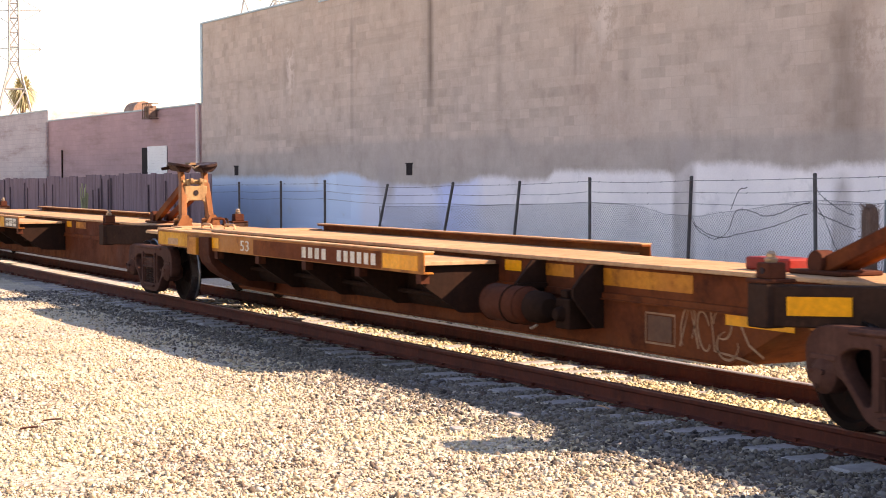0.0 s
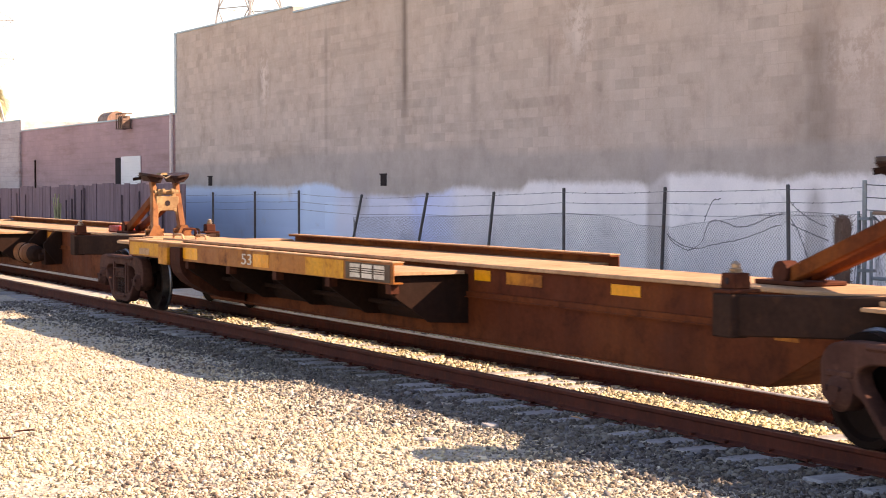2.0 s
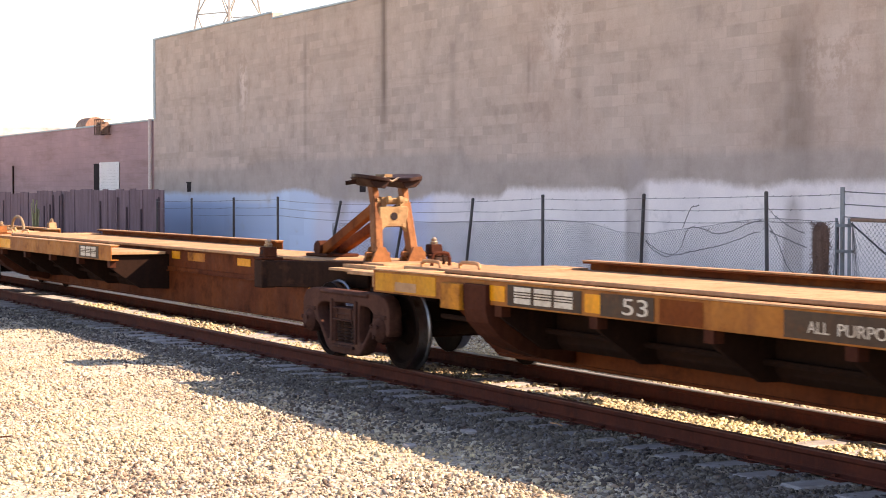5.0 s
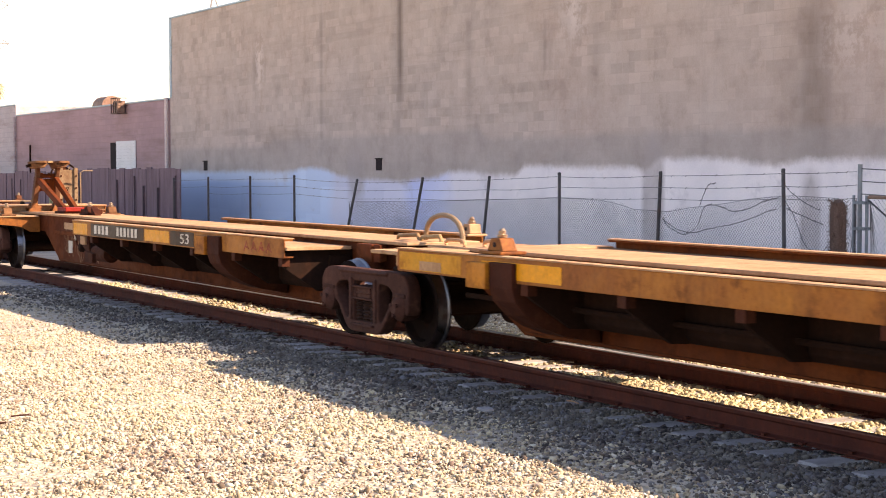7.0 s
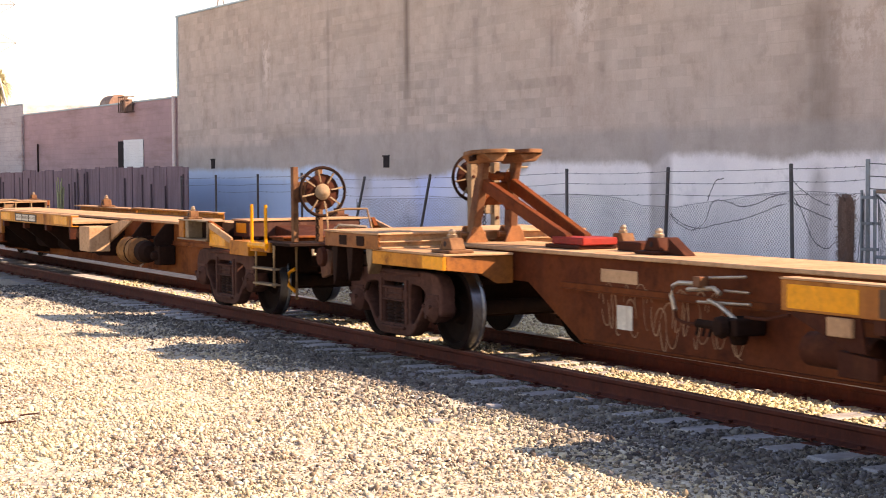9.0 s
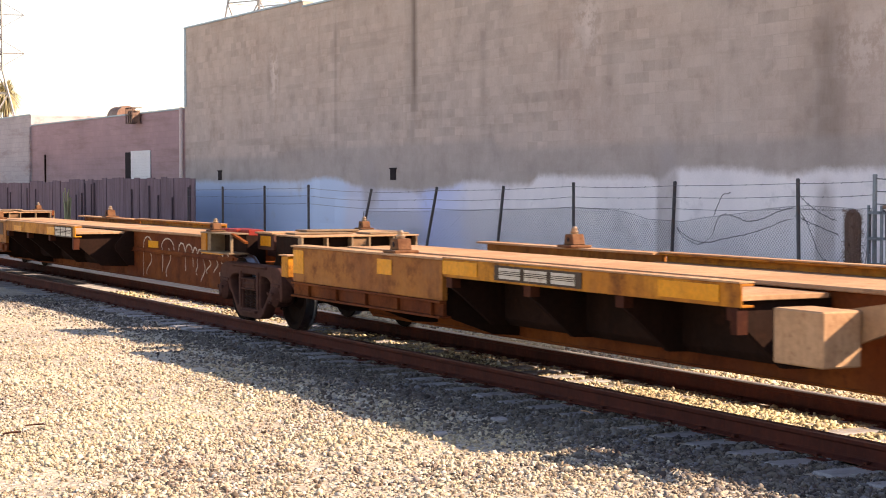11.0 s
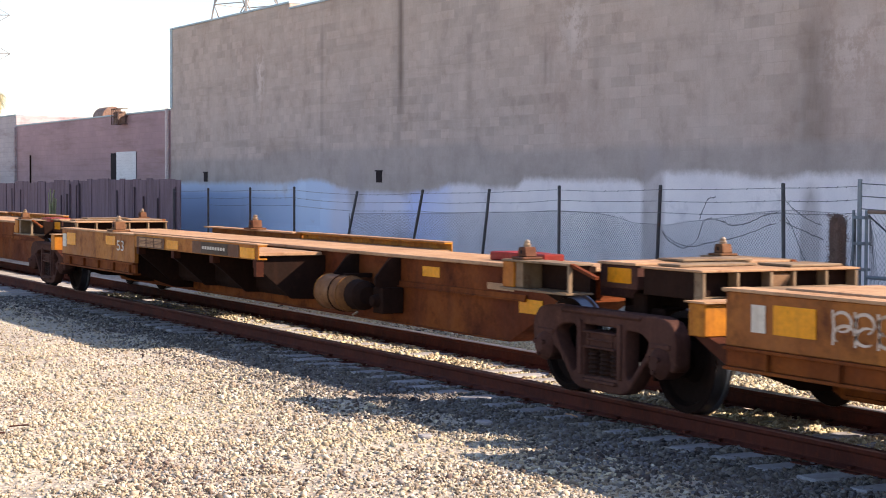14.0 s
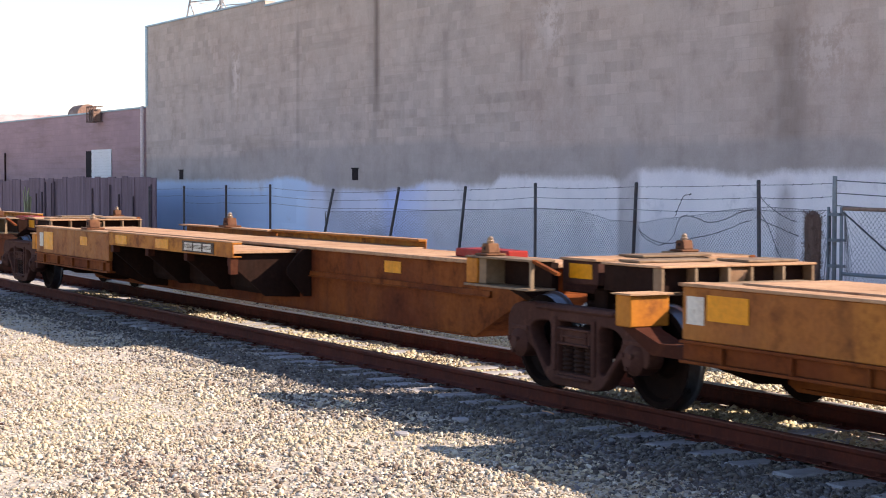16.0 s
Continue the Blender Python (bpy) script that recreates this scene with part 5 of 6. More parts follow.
def articulation(unit, x):
    """The joint between two units, over a shared truck."""
    bm = bmesh.new()
    box(bm, x - 0.75, x + 0.75, -0.33, 0.33, 0.68, 0.96)
    lathe(bm, [(0.62, 0.32), (0.99, 0.30)], (x, 0, 0), "z", 20)
    for s in (-1, 1):
        box(bm, x - 0.3, x + 0.3, *sorted((s * 0.33, s * 0.62)), 0.70, 0.80)
        box(bm, x - 0.1, x + 0.1, *sorted((s * 0.5, s * 0.68)), 0.66, 0.92)
    part("articulated_joint", bm, GRIMESHADE, unit, bevel=0.015)


def hitch_unit(T, L, texts, tank=None, front_hitch=True, red=False, nose=2.1, tank_mat=None):
    """One platform of the spine car, from the truck at its rear (0) to the one ahead (L)."""
    u = empty("spine_car_unit", T, TRACK_Y, 0)
    tagged(u, "weathered yellow spine car platform with side sills and trailer hitch", "rail car", "platforms of the moving train")
    spine(u, L, 1.75, nose, REDBROWN, (0.25, 0.25), 0.25)
    for s in (-1, 1):
        if s < 0:
            side_sill(u, s, 1.25, 10.08, 0.85, 1.07, SILL, 10.06)
        else:
            side_sill(u, s, 1.25, 10.25, 0.93, 1.11, BROWN, 10.06)
        knee(u, s, 3.2, YELLOW)
        if front_hitch:
            diagonal_arm(u, s, L - 2.0, L - 0.75)
        bm = bmesh.new()
        box(bm, 0.55, 1.24, *sorted((s * 0.48, s * 1.30)), 1.0, 1.04)
        prism(bm, [(0.55, s * 0.5), (0.55, s * 0.75), (0.95, s * 1.2), (1.24, s * 1.2), (1.24, s * 0.5)], 0.88, 0.998, "z")
        part("end_platform", bm, DECK, u, "dusty end platform", bevel=0.008)
        # pole-like pull rods under the platform
        bm = bmesh.new()
        tube(bm, [(1.8, s * 0.82, 0.62), (9.9, s * 0.82, 0.58)], 0.028, 6)
        part("brake_rod", bm, GRIMESHADE, u)
    for x in (0.75, 1.3):
        hoop(u, x, -0.62 + 0.3 * x, 0.42, 0.075, "x", DECK)
    articulation(u, 0.0)
    if front_hitch:
        hitch(u, L - 0.88, -1, red=red)
        bm = bmesh.new()
        box(bm, L - 1.25, L - 0.15, -0.62, 0.62, 1.0, 1.04)
        box(bm, L - 1.0, L - 0.35, -0.8, 0.8, 0.97, 1.0)
        part("hitch_bed", bm, DECK, u, "dusty hitch bed plate", bevel=0.006)
        hoop(u, L - 0.35, 0.3, 0.2, 0.12, "x", GRIMESHADE)
        hoop(u, L + 0.42, -0.1, 0.22, 0.15, "y", GUSSET)
    strip(u, 10.13, 10.47, 0.88, 0.99, -0.402)
    strip(u, 10.8, 11.5, 0.87, 0.99, -0.402, YELLOW, "faded yellow patch")
    strip(u, 12.73, 13.2, 0.87, 0.97, -0.402)
    strip(u, L - 2.45, L - 2.15, 0.64, 0.97, -0.404, YELLOW, "faded yellow post mark")
    strip(u, 3.4, 3.9, 0.89, 1.03, -1.33)
    strip(u, 1.3, 2.6, 0.87, 1.05, -1.3298, FRESHY, "brighter yellow repainted patch")
    strip(u, 1.75, 2.2, 0.88, 0.97, -1.3335, DECK, "pale scuffed patch")
    for kind, x0, x1 in texts:
        if kind == "zone":
            strip(u, x0, x1, 0.86, 1.055, -1.33, FRESHY, "brighter yellow repainted patch")
        elif kind == "plain53":
            lettering("number", "53", 0.19, Matrix.Translation((x0, -1.334, 0.895)) @ Matrix.Rotation(math.pi / 2, 4, "X"), WHITEP, u, "white stencilled number", x1 - x0)
        elif kind == "53":
            strip(u, x0 - 0.3, x1 + 0.1, 0.865, 1.05, -1.3315, DARKP, "black stencil panel")
            lettering("number", "53", 0.19, Matrix.Translation((x0, -1.337, 0.895)) @ Matrix.Rotation(math.pi / 2, 4, "X"), WHITEP, u, "white stencilled number", x1 - x0)
        elif kind == "words":
            strip(u, x0 - 0.25, x1 + 0.25, 0.865, 1.055, -1.3315, DARKP, "black stencil panel")
            for word, a, b in (("ALL", 0.0, 0.125), ("PURPOSE", 0.17, 0.525), ("SPINE", 0.57, 0.79), ("CAR", 0.845, 1.0)):
                lettering("wording", word, 0.12, Matrix.Translation((x0 + a * (x1 - x0), -1.337, 0.91)) @ Matrix.Rotation(math.pi / 2, 4, "X"), WHITEP, u, "white stencilled word", (b - a) * (x1 - x0))
        elif kind == "bright":
            strip(u, x0, x1, 0.88, 1.035, -1.33)
        elif kind == "brown":
            strip(u, x0, x1, 0.86, 1.05, -1.33, BROWN, "brown primer patch")
        else:
            if kind > 0:
                strip(u, x0 - 0.1, x1 + 0.1, 0.865, 1.05, -1.3315, DARKP, "black stencil panel")
            if kind == 3:
                emblem(u, x0, x1, 0.89, 1.035, -1.3315)
            else:
                bars(u, x0, x1, 0.895, 1.02, abs(kind), -1.33)
    if tank:
        air_tank(u, tank, tank + 0.85, mat=tank_mat)
        for x in (tank + 0.50, tank + 1.58):
            bm = bmesh.new()
            prism(bm, [(-0.402, 0.42), (-0.402, 1.02), (-0.56, 1.02), (-0.74, 0.80), (-0.74, 0.72), (-0.5, 0.42)], x - 0.02, x + 0.02, "x")
            part("stiffener", bm, GRIMESHADE, u)
    MOVERS.append((u, T))
    return u


def deep_box(unit, s, x0, x1):
    """The deep boxed stretch of side beam with a ledge beneath it."""
    v = 1.33
    bm = bmesh.new()
    box(bm, x0, x1, *sorted((s * v, s * (v - 0.06))), 0.68, 1.08)
    side = part("box_sill", bm, SILL, unit, "faded orange-yellow deep side beam", bevel=0.006)
    bm = bmesh.new()
    box(bm, x0 - 0.03, x1 + 0.03, *sorted((s * (v + 0.02), s * (v - 0.2))), 1.081, 1.105)
    part("sill_cap", bm, DECK, side, "dusty top lip", bevel=0.004)
    bm = bmesh.new()
    box(bm, x0, x1, *sorted((s * (v + 0.03), s * (v - 0.05))), 0.655, 0.679)
    box(bm, x0, x1, *sorted((s * (v - 0.01), s * (v - 0.05))), 0.53, 0.654)
    box(bm, x0, x1, *sorted((s * (v + 0.03), s * (v - 0.1))), 0.505, 0.529)
    for k in range(5):
        x = x0 + 0.5 + (x1 - x0 - 0.7) * k / 4
        box(bm, x - 0.012, x + 0.012, *sorted((s * (v + 0.028), s * (v - 0.009))), 0.53, 0.654)
    part("lower_ledge", bm, BROWN, side, bevel=0.003)
    bm = bmesh.new()
    box(bm, x0 + 0.02, x1 - 0.02, *sorted((s * 0.48, s * (v - 0.07))), 0.95, 0.99)
    part("side_platform", bm, DECK, unit)
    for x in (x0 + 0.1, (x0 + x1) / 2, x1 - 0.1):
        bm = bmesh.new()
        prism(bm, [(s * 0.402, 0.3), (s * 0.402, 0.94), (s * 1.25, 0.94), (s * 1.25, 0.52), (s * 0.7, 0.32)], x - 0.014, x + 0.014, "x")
        part("cross_bearer", bm, GRIMESHADE, unit)


def frame_arm(unit, s, x0, x1):
    """A shallow open box at the end of a unit: a solid cheek, then a dark recess between two flanges, with a pedestal on the cheek."""
    a, b = sorted((s * 0.98, s * 1.24))
    mid = x0 + 0.33
    bm = bmesh.new()
    box(bm, x0, x1, a, b, 1.155, 1.175)
    part("arm_top", bm, FLOORDUST, unit, "dusty top flange", bevel=0.004)
    bm = bmesh.new()
    box(bm, x0, x1, *sorted((s * 0.98, s * 1.26)), 0.90, 0.92)
    part("arm_bottom", bm, FLOORDUST, unit, "dusty bottom flange", bevel=0.004)
    bm = bmesh.new()
    box(bm, x0, x0 + 0.2, *sorted((s * 1.0, s * 1.23)), 0.921, 1.154)
    part("arm_cheek", bm, YELLOW if s < 0 else FLOORDUST, unit, bevel=0.006)
    bm = bmesh.new()
    box(bm, x0 + 0.202, mid, *sorted((s * 1.0, s * 1.21)), 0.921, 1.154)
    part("arm_rib", bm, FLOORDUST, unit, bevel=0.004)
    bm = bmesh.new()
    box(bm, x1 - 0.025, x1, *sorted((s * 1.2, s * 1.235)), 0.921, 1.154)
    part("arm_post", bm, FLOORDUST, unit)
    # black web: the recess's shade is put into its colour
    bm = bmesh.new()
    box(bm, mid + 0.002, x1 - 0.027, *sorted((s * 0.99, s * 1.01)), 0.921, 1.154)
    part("arm_web", bm, GRIMESHADE, unit)
    for x in (x0 + 0.1,):
        bm = bmesh.new()
        prism(bm, [(s * 0.42, 0.62), (s * 0.42, 1.10), (s * 0.975, 1.15), (s * 0.975, 0.93)], x, x + 0.22, "x")
        part("arm_root", bm, GRIMESHADE, unit)
    bm = bmesh.new()
    beam(bm, (x1 - 0.01, s * 1.2, 1.165), (x1 + 0.27, s * 1.12, 1.06), 0.05, 0.025)
    part("strap", bm, BROWN, unit)
    pedestal(unit, x0 + 0.22, s * 1.1, 1.176, RUSTTAN, 0.11, 0.75)


def flat_unit(T, L, marks=(), tank=None, scrawl=None, red=True, foot=1.43):
    """One platform of the spine car without hitches."""
    u = empty("spine_car_unit", T, TRACK_Y, 0)
    tagged(u, "weathered orange-yellow spine car platform with container pedestals", "rail car", "platforms of the moving train")
    spine(u, L, 1.85, 2.25, BROWN, (1.7, 1.5), 0.27)
    for s in (-1, 1):
        deep_box(u, s, 2.08, 5.88)
        side_sill(u, s, 5.9, 10.66, 0.92, 1.10, YELLOW, 10.64)
        frame_arm(u, s, L - 1.4, L - 0.25)
        pedestal(u, 4.28 if s > 0 else 4.65, s * 1.18, 1.106, RUSTTAN, 0.15)
        # stepped end box beside the truck
        bm = bmesh.new()
        box(bm, foot + 0.06, foot + 0.27, *sorted((s * 0.86, s * 1.24)), 0.70, 0.955)
        part("end_bracket", bm, YELLOW, u, bevel=0.008)
        bm = bmesh.new()
        box(bm, foot + 0.03, foot + 0.30, *sorted((s * 0.84, s * 1.26)), 0.956, 0.97)
        part("bracket_cap", bm, DECK, u)
        bm = bmesh.new()
        prism(bm, [(foot + 0.08, 0.698), (foot + 0.27, 0.698), (foot + 0.6, 0.60), (2.04, 0.60), (2.04, 0.5), (foot + 0.5, 0.5)], *sorted((s * 0.97, s * 1.2)), "y")
        part("bracket_foot", bm, GUSSET, u)
    # the nose of the spine over the truck ahead, with a bright patch
    bm = bmesh.new()
    box(bm, L - 1.0, L - 0.42, -0.43, 0.43, 0.84, 1.15)
    part("spine_nose", bm, TRUCKMAT, u, bevel=0.01)
    bm = bmesh.new()
    box(bm, L - 0.41, L + 0.14, -0.80, 0.80, 0.96, 1.165)
    part("nose_box", bm, TRUCKMAT, u, "dusty brown cross box", bevel=0.008)
    bm = bmesh.new()
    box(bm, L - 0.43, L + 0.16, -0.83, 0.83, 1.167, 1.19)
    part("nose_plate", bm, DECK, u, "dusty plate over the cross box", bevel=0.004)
    strip(u, L - 0.30, L + 0.06, 1.01, 1.14, -0.801)
    # the cross beam behind the joint: dark sides, and open cells in its sunlit face
    bm = bmesh.new()
    box(bm, 0.24, 0.96, -0.80, 0.80, 0.93, 1.15)
    part("cross_beam", bm, GRIMESHADE, u, bevel=0.006)
    for y in (-0.80, -0.46, -0.12, 0.12, 0.46, 0.78):
        bm = bmesh.new()
        box(bm, 0.962, 1.08, y, y + 0.025, 0.952, 1.148)
        part("cell_rib", bm, FLOORDUST, u)
    bm = bmesh.new()
    box(bm, 0.962, 1.08, -0.80, 0.805, 0.928, 0.950)
    part("cell_flange", bm, FLOORDUST, u)
    bm = bmesh.new()
    box(bm, 0.22, 1.09, -0.82, 0.82, 1.152, 1.172)
    part("joint_plate", bm, DECK, u, "dusty plate over the cross beam", bevel=0.004)
    bm = bmesh.new()
    prism(bm, [(0.98, 0.952), (1.06, 1.12), (0.98, 1.146)], -0.1, 0.1, "y")
    part("cell_gusset", bm, DECK, u)
    for x0, x1, y0, y1 in ((0.30, 0.62, -0.7, 0.1), (0.5, 0.95, 0.2, 0.75), (-0.2, 0.18, -0.35, 0.4)):
        bm = bmesh.new()
        box(bm, x0, x1, y0, y1, 1.196 if x0 < 0.2 else 1.176, 1.216 if x0 < 0.2 else 1.196)
        part("wear_plate", bm, FLOORDUST, u, bevel=0.004)
    bm = bmesh.new()
    box(bm, 1.1, 2.05, -0.62, 0.62, 1.0, 1.03)
    part("joint_cover", bm, FLOORDUST, u, "dusty plate behind the joint", bevel=0.005)
    articulation(u, 0.0)
    bm = bmesh.new()
    box(bm, 10.56, 10.64, -1.345, -1.25, 0.72, 0.918)
    part("end_stake", bm, GUSSET, u)
    # web stiffeners along the spine beyond the side sill
    for x in (tank + 0.15, tank + 1.26) if tank else (10.9,):
        bm = bmesh.new()
        prism(bm, [(-0.402, 0.45), (-0.402, 1.02), (-0.54, 1.02), (-0.72, 0.80), (-0.72, 0.72), (-0.5, 0.45)], x - 0.018, x + 0.018, "x")
        part("stiffener", bm, GRIMESHADE, u)
    if red:
        bm = bmesh.new()
        box(bm, L - 3.5, L - 2.85, -0.18, 0.18, 1.062, 1.15)
        part("hold_down_box", bm, REDP, u, "faded red deck box", bevel=0.01)
        bm = bmesh.new()
        box(bm, L - 2.84, L - 2.5, -0.12, 0.12, 1.062, 1.15)
        part("latch", bm, REDP, u, bevel=0.01)
    for kind, x0, x1, z0, z1, v in marks:
        if kind == "53":
            lettering("number", "53", (z1 - z0) * 1.35, Matrix.Translation((x0, -v - 0.006, z0)) @ Matrix.Rotation(math.pi / 2, 4, "X"), WHITEP, u, "white stencilled number", x1 - x0)
        elif kind == "bars":
            strip(u, x0 - 0.06, x1 + 0.06, z0 - 0.02, z1 + 0.02, -v, DARKP, "black stencil panel")
            emblem(u, x0, x1, z0, z1, -v - 0.001)
        elif kind == "tanbars":
            strip(u, x0 - 0.1, x1 + 0.08, z0 - 0.015, z1 + 0.015, -v, DUSK, "dark brown stencil panel")
            emblem(u, x0, x1, z0, z1, -v - 0.001, DECK, DUSK)
        elif kind == "plainbars":
            w, zm, h = (x1 - x0) / 4, (z0 + z1) / 2, (z1 - z0) / 2
            for k in range(4):
                xm = x0 + w * (k + 0.5)
                for pts in (loop_stroke(xm, zm + h * 0.35, w * 0.42, h * 0.55, -1.9 + 0.7 * k, 3.0 + 0.7 * k), loop_stroke(xm + 0.02, zm - h * 0.35, w * 0.45, h * 0.5, 1.2 * k, 4.2 + 1.2 * k, 0.3), [(xm - w * 0.4, z0), (xm - w * 0.36, zm), (xm - w * 0.42, z1)]):
                    bm = bmesh.new()
                    spray(bm, pts, -v + 0.001 - 0.0005 * k, 0.024)
                    part("spray_line", bm, SCRAWL, u, "pale sprayed scrawl")
        elif kind == "small":
            strip(u, x0 - 0.06, x1 + 0.06, z0 - 0.05, z1 + 0.05, -v, DARKP, "black stencil panel")
            bars(u, x0, x1, z0, z1, 9, -v - 0.001)
        else:
            strip(u, x0, x1, z0, z1, -v, {"bright": BRIGHT, "white": WHITEP, "pale": DECK, "grey": DUSK}[kind], {"bright": "bright yellow reflective strip", "white": "white paper placard", "pale": "pale scuffed patch", "grey": "grey primer patch"}[kind])
    if tank:
        air_tank(u, tank, tank + 0.80, z=0.585, r=0.205, mat=TANKYELLOW)
    if scrawl:
        for ctrl, y in scrawl:
            bm = bmesh.new()
            spray(bm, ctrl, y + 0.008, 0.022)
            part("spray_line", bm, SCRAWL, u, "pale sprayed outline")
    MOVERS.append((u, T))
    return u


def brake_wheel(parent, x, y, z, r, rimmat=None):
    bm = bmesh.new()
    torus(bm, (x, y, z), r, 0.02, "x", 30, 8)
    rim = part("brake_wheel", bm, rimmat or GRIMESHADE, parent, "spoked hand brake wheel", smooth=True)
    for k in range(8):
        a = 2 * math.pi * k / 8 + 0.2
        bm = bmesh.new()
        beam(bm, (x, y + math.cos(a) * r * 0.4, z + math.sin(a) * r * 0.4), (x, y + math.cos(a) * r, z + math.sin(a) * r), 0.018, 0.016, (1, 0, 0))
        part("spoke", bm, FLOORDUST, rim)
    bm = bmesh.new()
    lathe(bm, [(-0.04, 0.3 * r), (0.0, 0.34 * r), (0.02, 0.28 * r), (0.05, 0.1 * r)], (x, y, z), "x", 20)
    part("hub", bm, FLOORDUST, rim, smooth=True)
    bm = bmesh.new()
    lathe(bm, [(-0.12, 0.6 * r), (-0.09, 0.74 * r), (-0.05, 0.74 * r), (-0.03, 0.5 * r)], (x, y + 0.02, z), "x", 20)
    part("gear_housing", bm, GUSSET, rim, "rusty round gear housing", smooth=True)


def coupler(parent, x, d):
    bm = bmesh.new()
    beam(bm, (x, 0, 0.86), (x + d * 0.75, 0, 0.86), 0.16, 0.2)
    prism(bm, rounded([(x + d * 0.7, -0.16), (x + d * 0.7, 0.15), (x + d * 0.95, 0.17), (x + d * 1.05, 0.06), (x + d * 0.98, -0.02), (x + d * 1.08, -0.14), (x + d * 0.9, -0.2)], 0.04), 0.70, 1.0, "z")
    part("coupler", bm, GRIMESHADE, parent, "greasy knuckle coupler", bevel=0.012)
    pts = [(x + d * 0.2, -0.3, 0.75), (x + d * 0.5, -0.34, 0.5), (x + d * 0.9, -0.3, 0.38), (x + d * 1.2, -0.25, 0.5)]
    bm = bmesh.new()
    tube(bm, pts, 0.032, 8)
    part("air_hose", bm, GRIMESHADE, parent, smooth=True)


def chain(parent, x, y, z0, z1):
    bm = bmesh.new()
    n = int((z1 - z0) / 0.05)
    for k in range(n):
        torus(bm, (x, y, z0 + 0.05 * k + 0.025), 0.022, 0.008, "x" if k % 2 else "y", 8, 5)
    part("chain", bm, GRIMESHADE, parent)


# trucks
truck = make_truck()
tagged(truck, "dusty dark brown two-axle railway truck with polished wheel treads", "rail truck", "trucks under the train")
TRUCKS = [78.94, 61.40, 44.43, 26.89, 9.35, -8.30, -25.48, -30.54, -47.65, -65.60, -83.20, -100.92, -118.64]
for i, x in enumerate(TRUCKS):
    t = truck if i == 0 else copy_thing(truck, pose(x, TRACK_Y, 0))
    t.location = (x, TRACK_Y, 0)
    MOVERS.append((t, x))
    WHEELSETS += [c for c in t.children if c.name.startswith("wheelset")]

# platforms with hitches
hitch_unit(61.97, 17.54, [("53", 4.1, 4.5), ("bright", 5.0, 5.6)], front_hitch=False)
scrawled = hitch_unit(44.43, 17.54, [("plain53", 4.72, 5.03), ("brown", 5.2, 9.05), (-4, 6.83, 7.63), (-6, 7.88, 8.99), ("bright", 9.1, 9.95)], tank=10.45, red=True, nose=3.07, tank_mat=GUSSET)
strip(scrawled, 12.80, 13.18, 0.37, 0.60, -0.403, DUSK, "dark brown painted square")
for pts in ([(12.76, 0.62), (13.22, 0.62), (13.22, 0.35), (12.76, 0.35), (12.76, 0.62)], [(12.8, 0.48), (13.18, 0.48)],
            loop_stroke(13.42, 0.55, 0.10, 0.19, -0.6, 4.4, 0.2), loop_stroke(13.66, 0.52, 0.09, 0.17, 0.3, 5.6, -0.2), loop_stroke(13.93, 0.60, 0.13, 0.13, -2.2, 3.2), loop_stroke(14.0, 0.42, 0.15, 0.12, 1.8, 6.6),
            [(13.30, 0.36), (13.45, 0.74), (13.58, 0.36)], [(13.75, 0.75), (13.82, 0.36), (14.08, 0.34), (14.4, 0.30)], [(14.12, 0.70), (14.3, 0.45), (14.5, 0.36)]):
    bm = bmesh.new()
    spray(bm, pts, -0.401, 0.022)
    part("spray_line", bm, FAINT, scrawled, "pale sprayed outline")
strip(scrawled, 13.98, 14.9, 0.60, 0.70, -0.404, BRIGHT)
strip(scrawled, 11.96, 13.5, 0.83, 0.99, -0.4035, YELLOW, "faded yellow patch")
diagonal_panel = bmesh.new()
beam(diagonal_panel, (15.74, -1.14, 0.90), (16.15, -0.876, 0.91), 0.02, 0.14)
part("marking_panel", diagonal_panel, BRIGHT, scrawled, "bright yellow reflective strip")
hitch_unit(26.89, 17.54, [("bright", 3.7, 4.2), ("plain53", 5.8, 6.13), ("bright", 6.2, 6.7), ("zone", 7.82, 8.86), (3, 9.02, 9.92)], red=False)
hitch_unit(9.35, 17.54, [(3, 4.05, 5.05), ("bright", 5.2, 5.6), ("53", 5.73, 6.08), ("brown", 6.25, 6.8), ("words", 7.98, 9.75)], tank=10.2, red=True)
u = hitch_unit(-8.19, 17.54, [("bright", 3.0, 4.4), (3, 8.6, 9.4)], red=False)
bm = bmesh.new()
tube(bm, [(-0.35 - 0.45 * math.cos(math.pi * k / 14), 0.05, 1.04 + 0.32 * math.sin(math.pi * k / 14) ** 0.7) for k in range(15)], 0.03, 8)
part("hose_hoop", bm, FLOORDUST, u, "dusty arched rubber hose", smooth=True)
for x0, x1 in ((-1.34, -0.85), (-0.74, -0.3)):
    bm = bmesh.new()
    tube(bm, [(x0, -0.05, 0.99), (x0 + 0.05, -0.05, 1.10), (x1 - 0.05, 0.0, 1.12), (x1, 0.0, 1.05)], 0.026, 8)
    part("pipe_handle", bm, PALE, u, smooth=True)
pedestal(u, 3.07, -1.15, 1.09, ORANGE, 0.21)


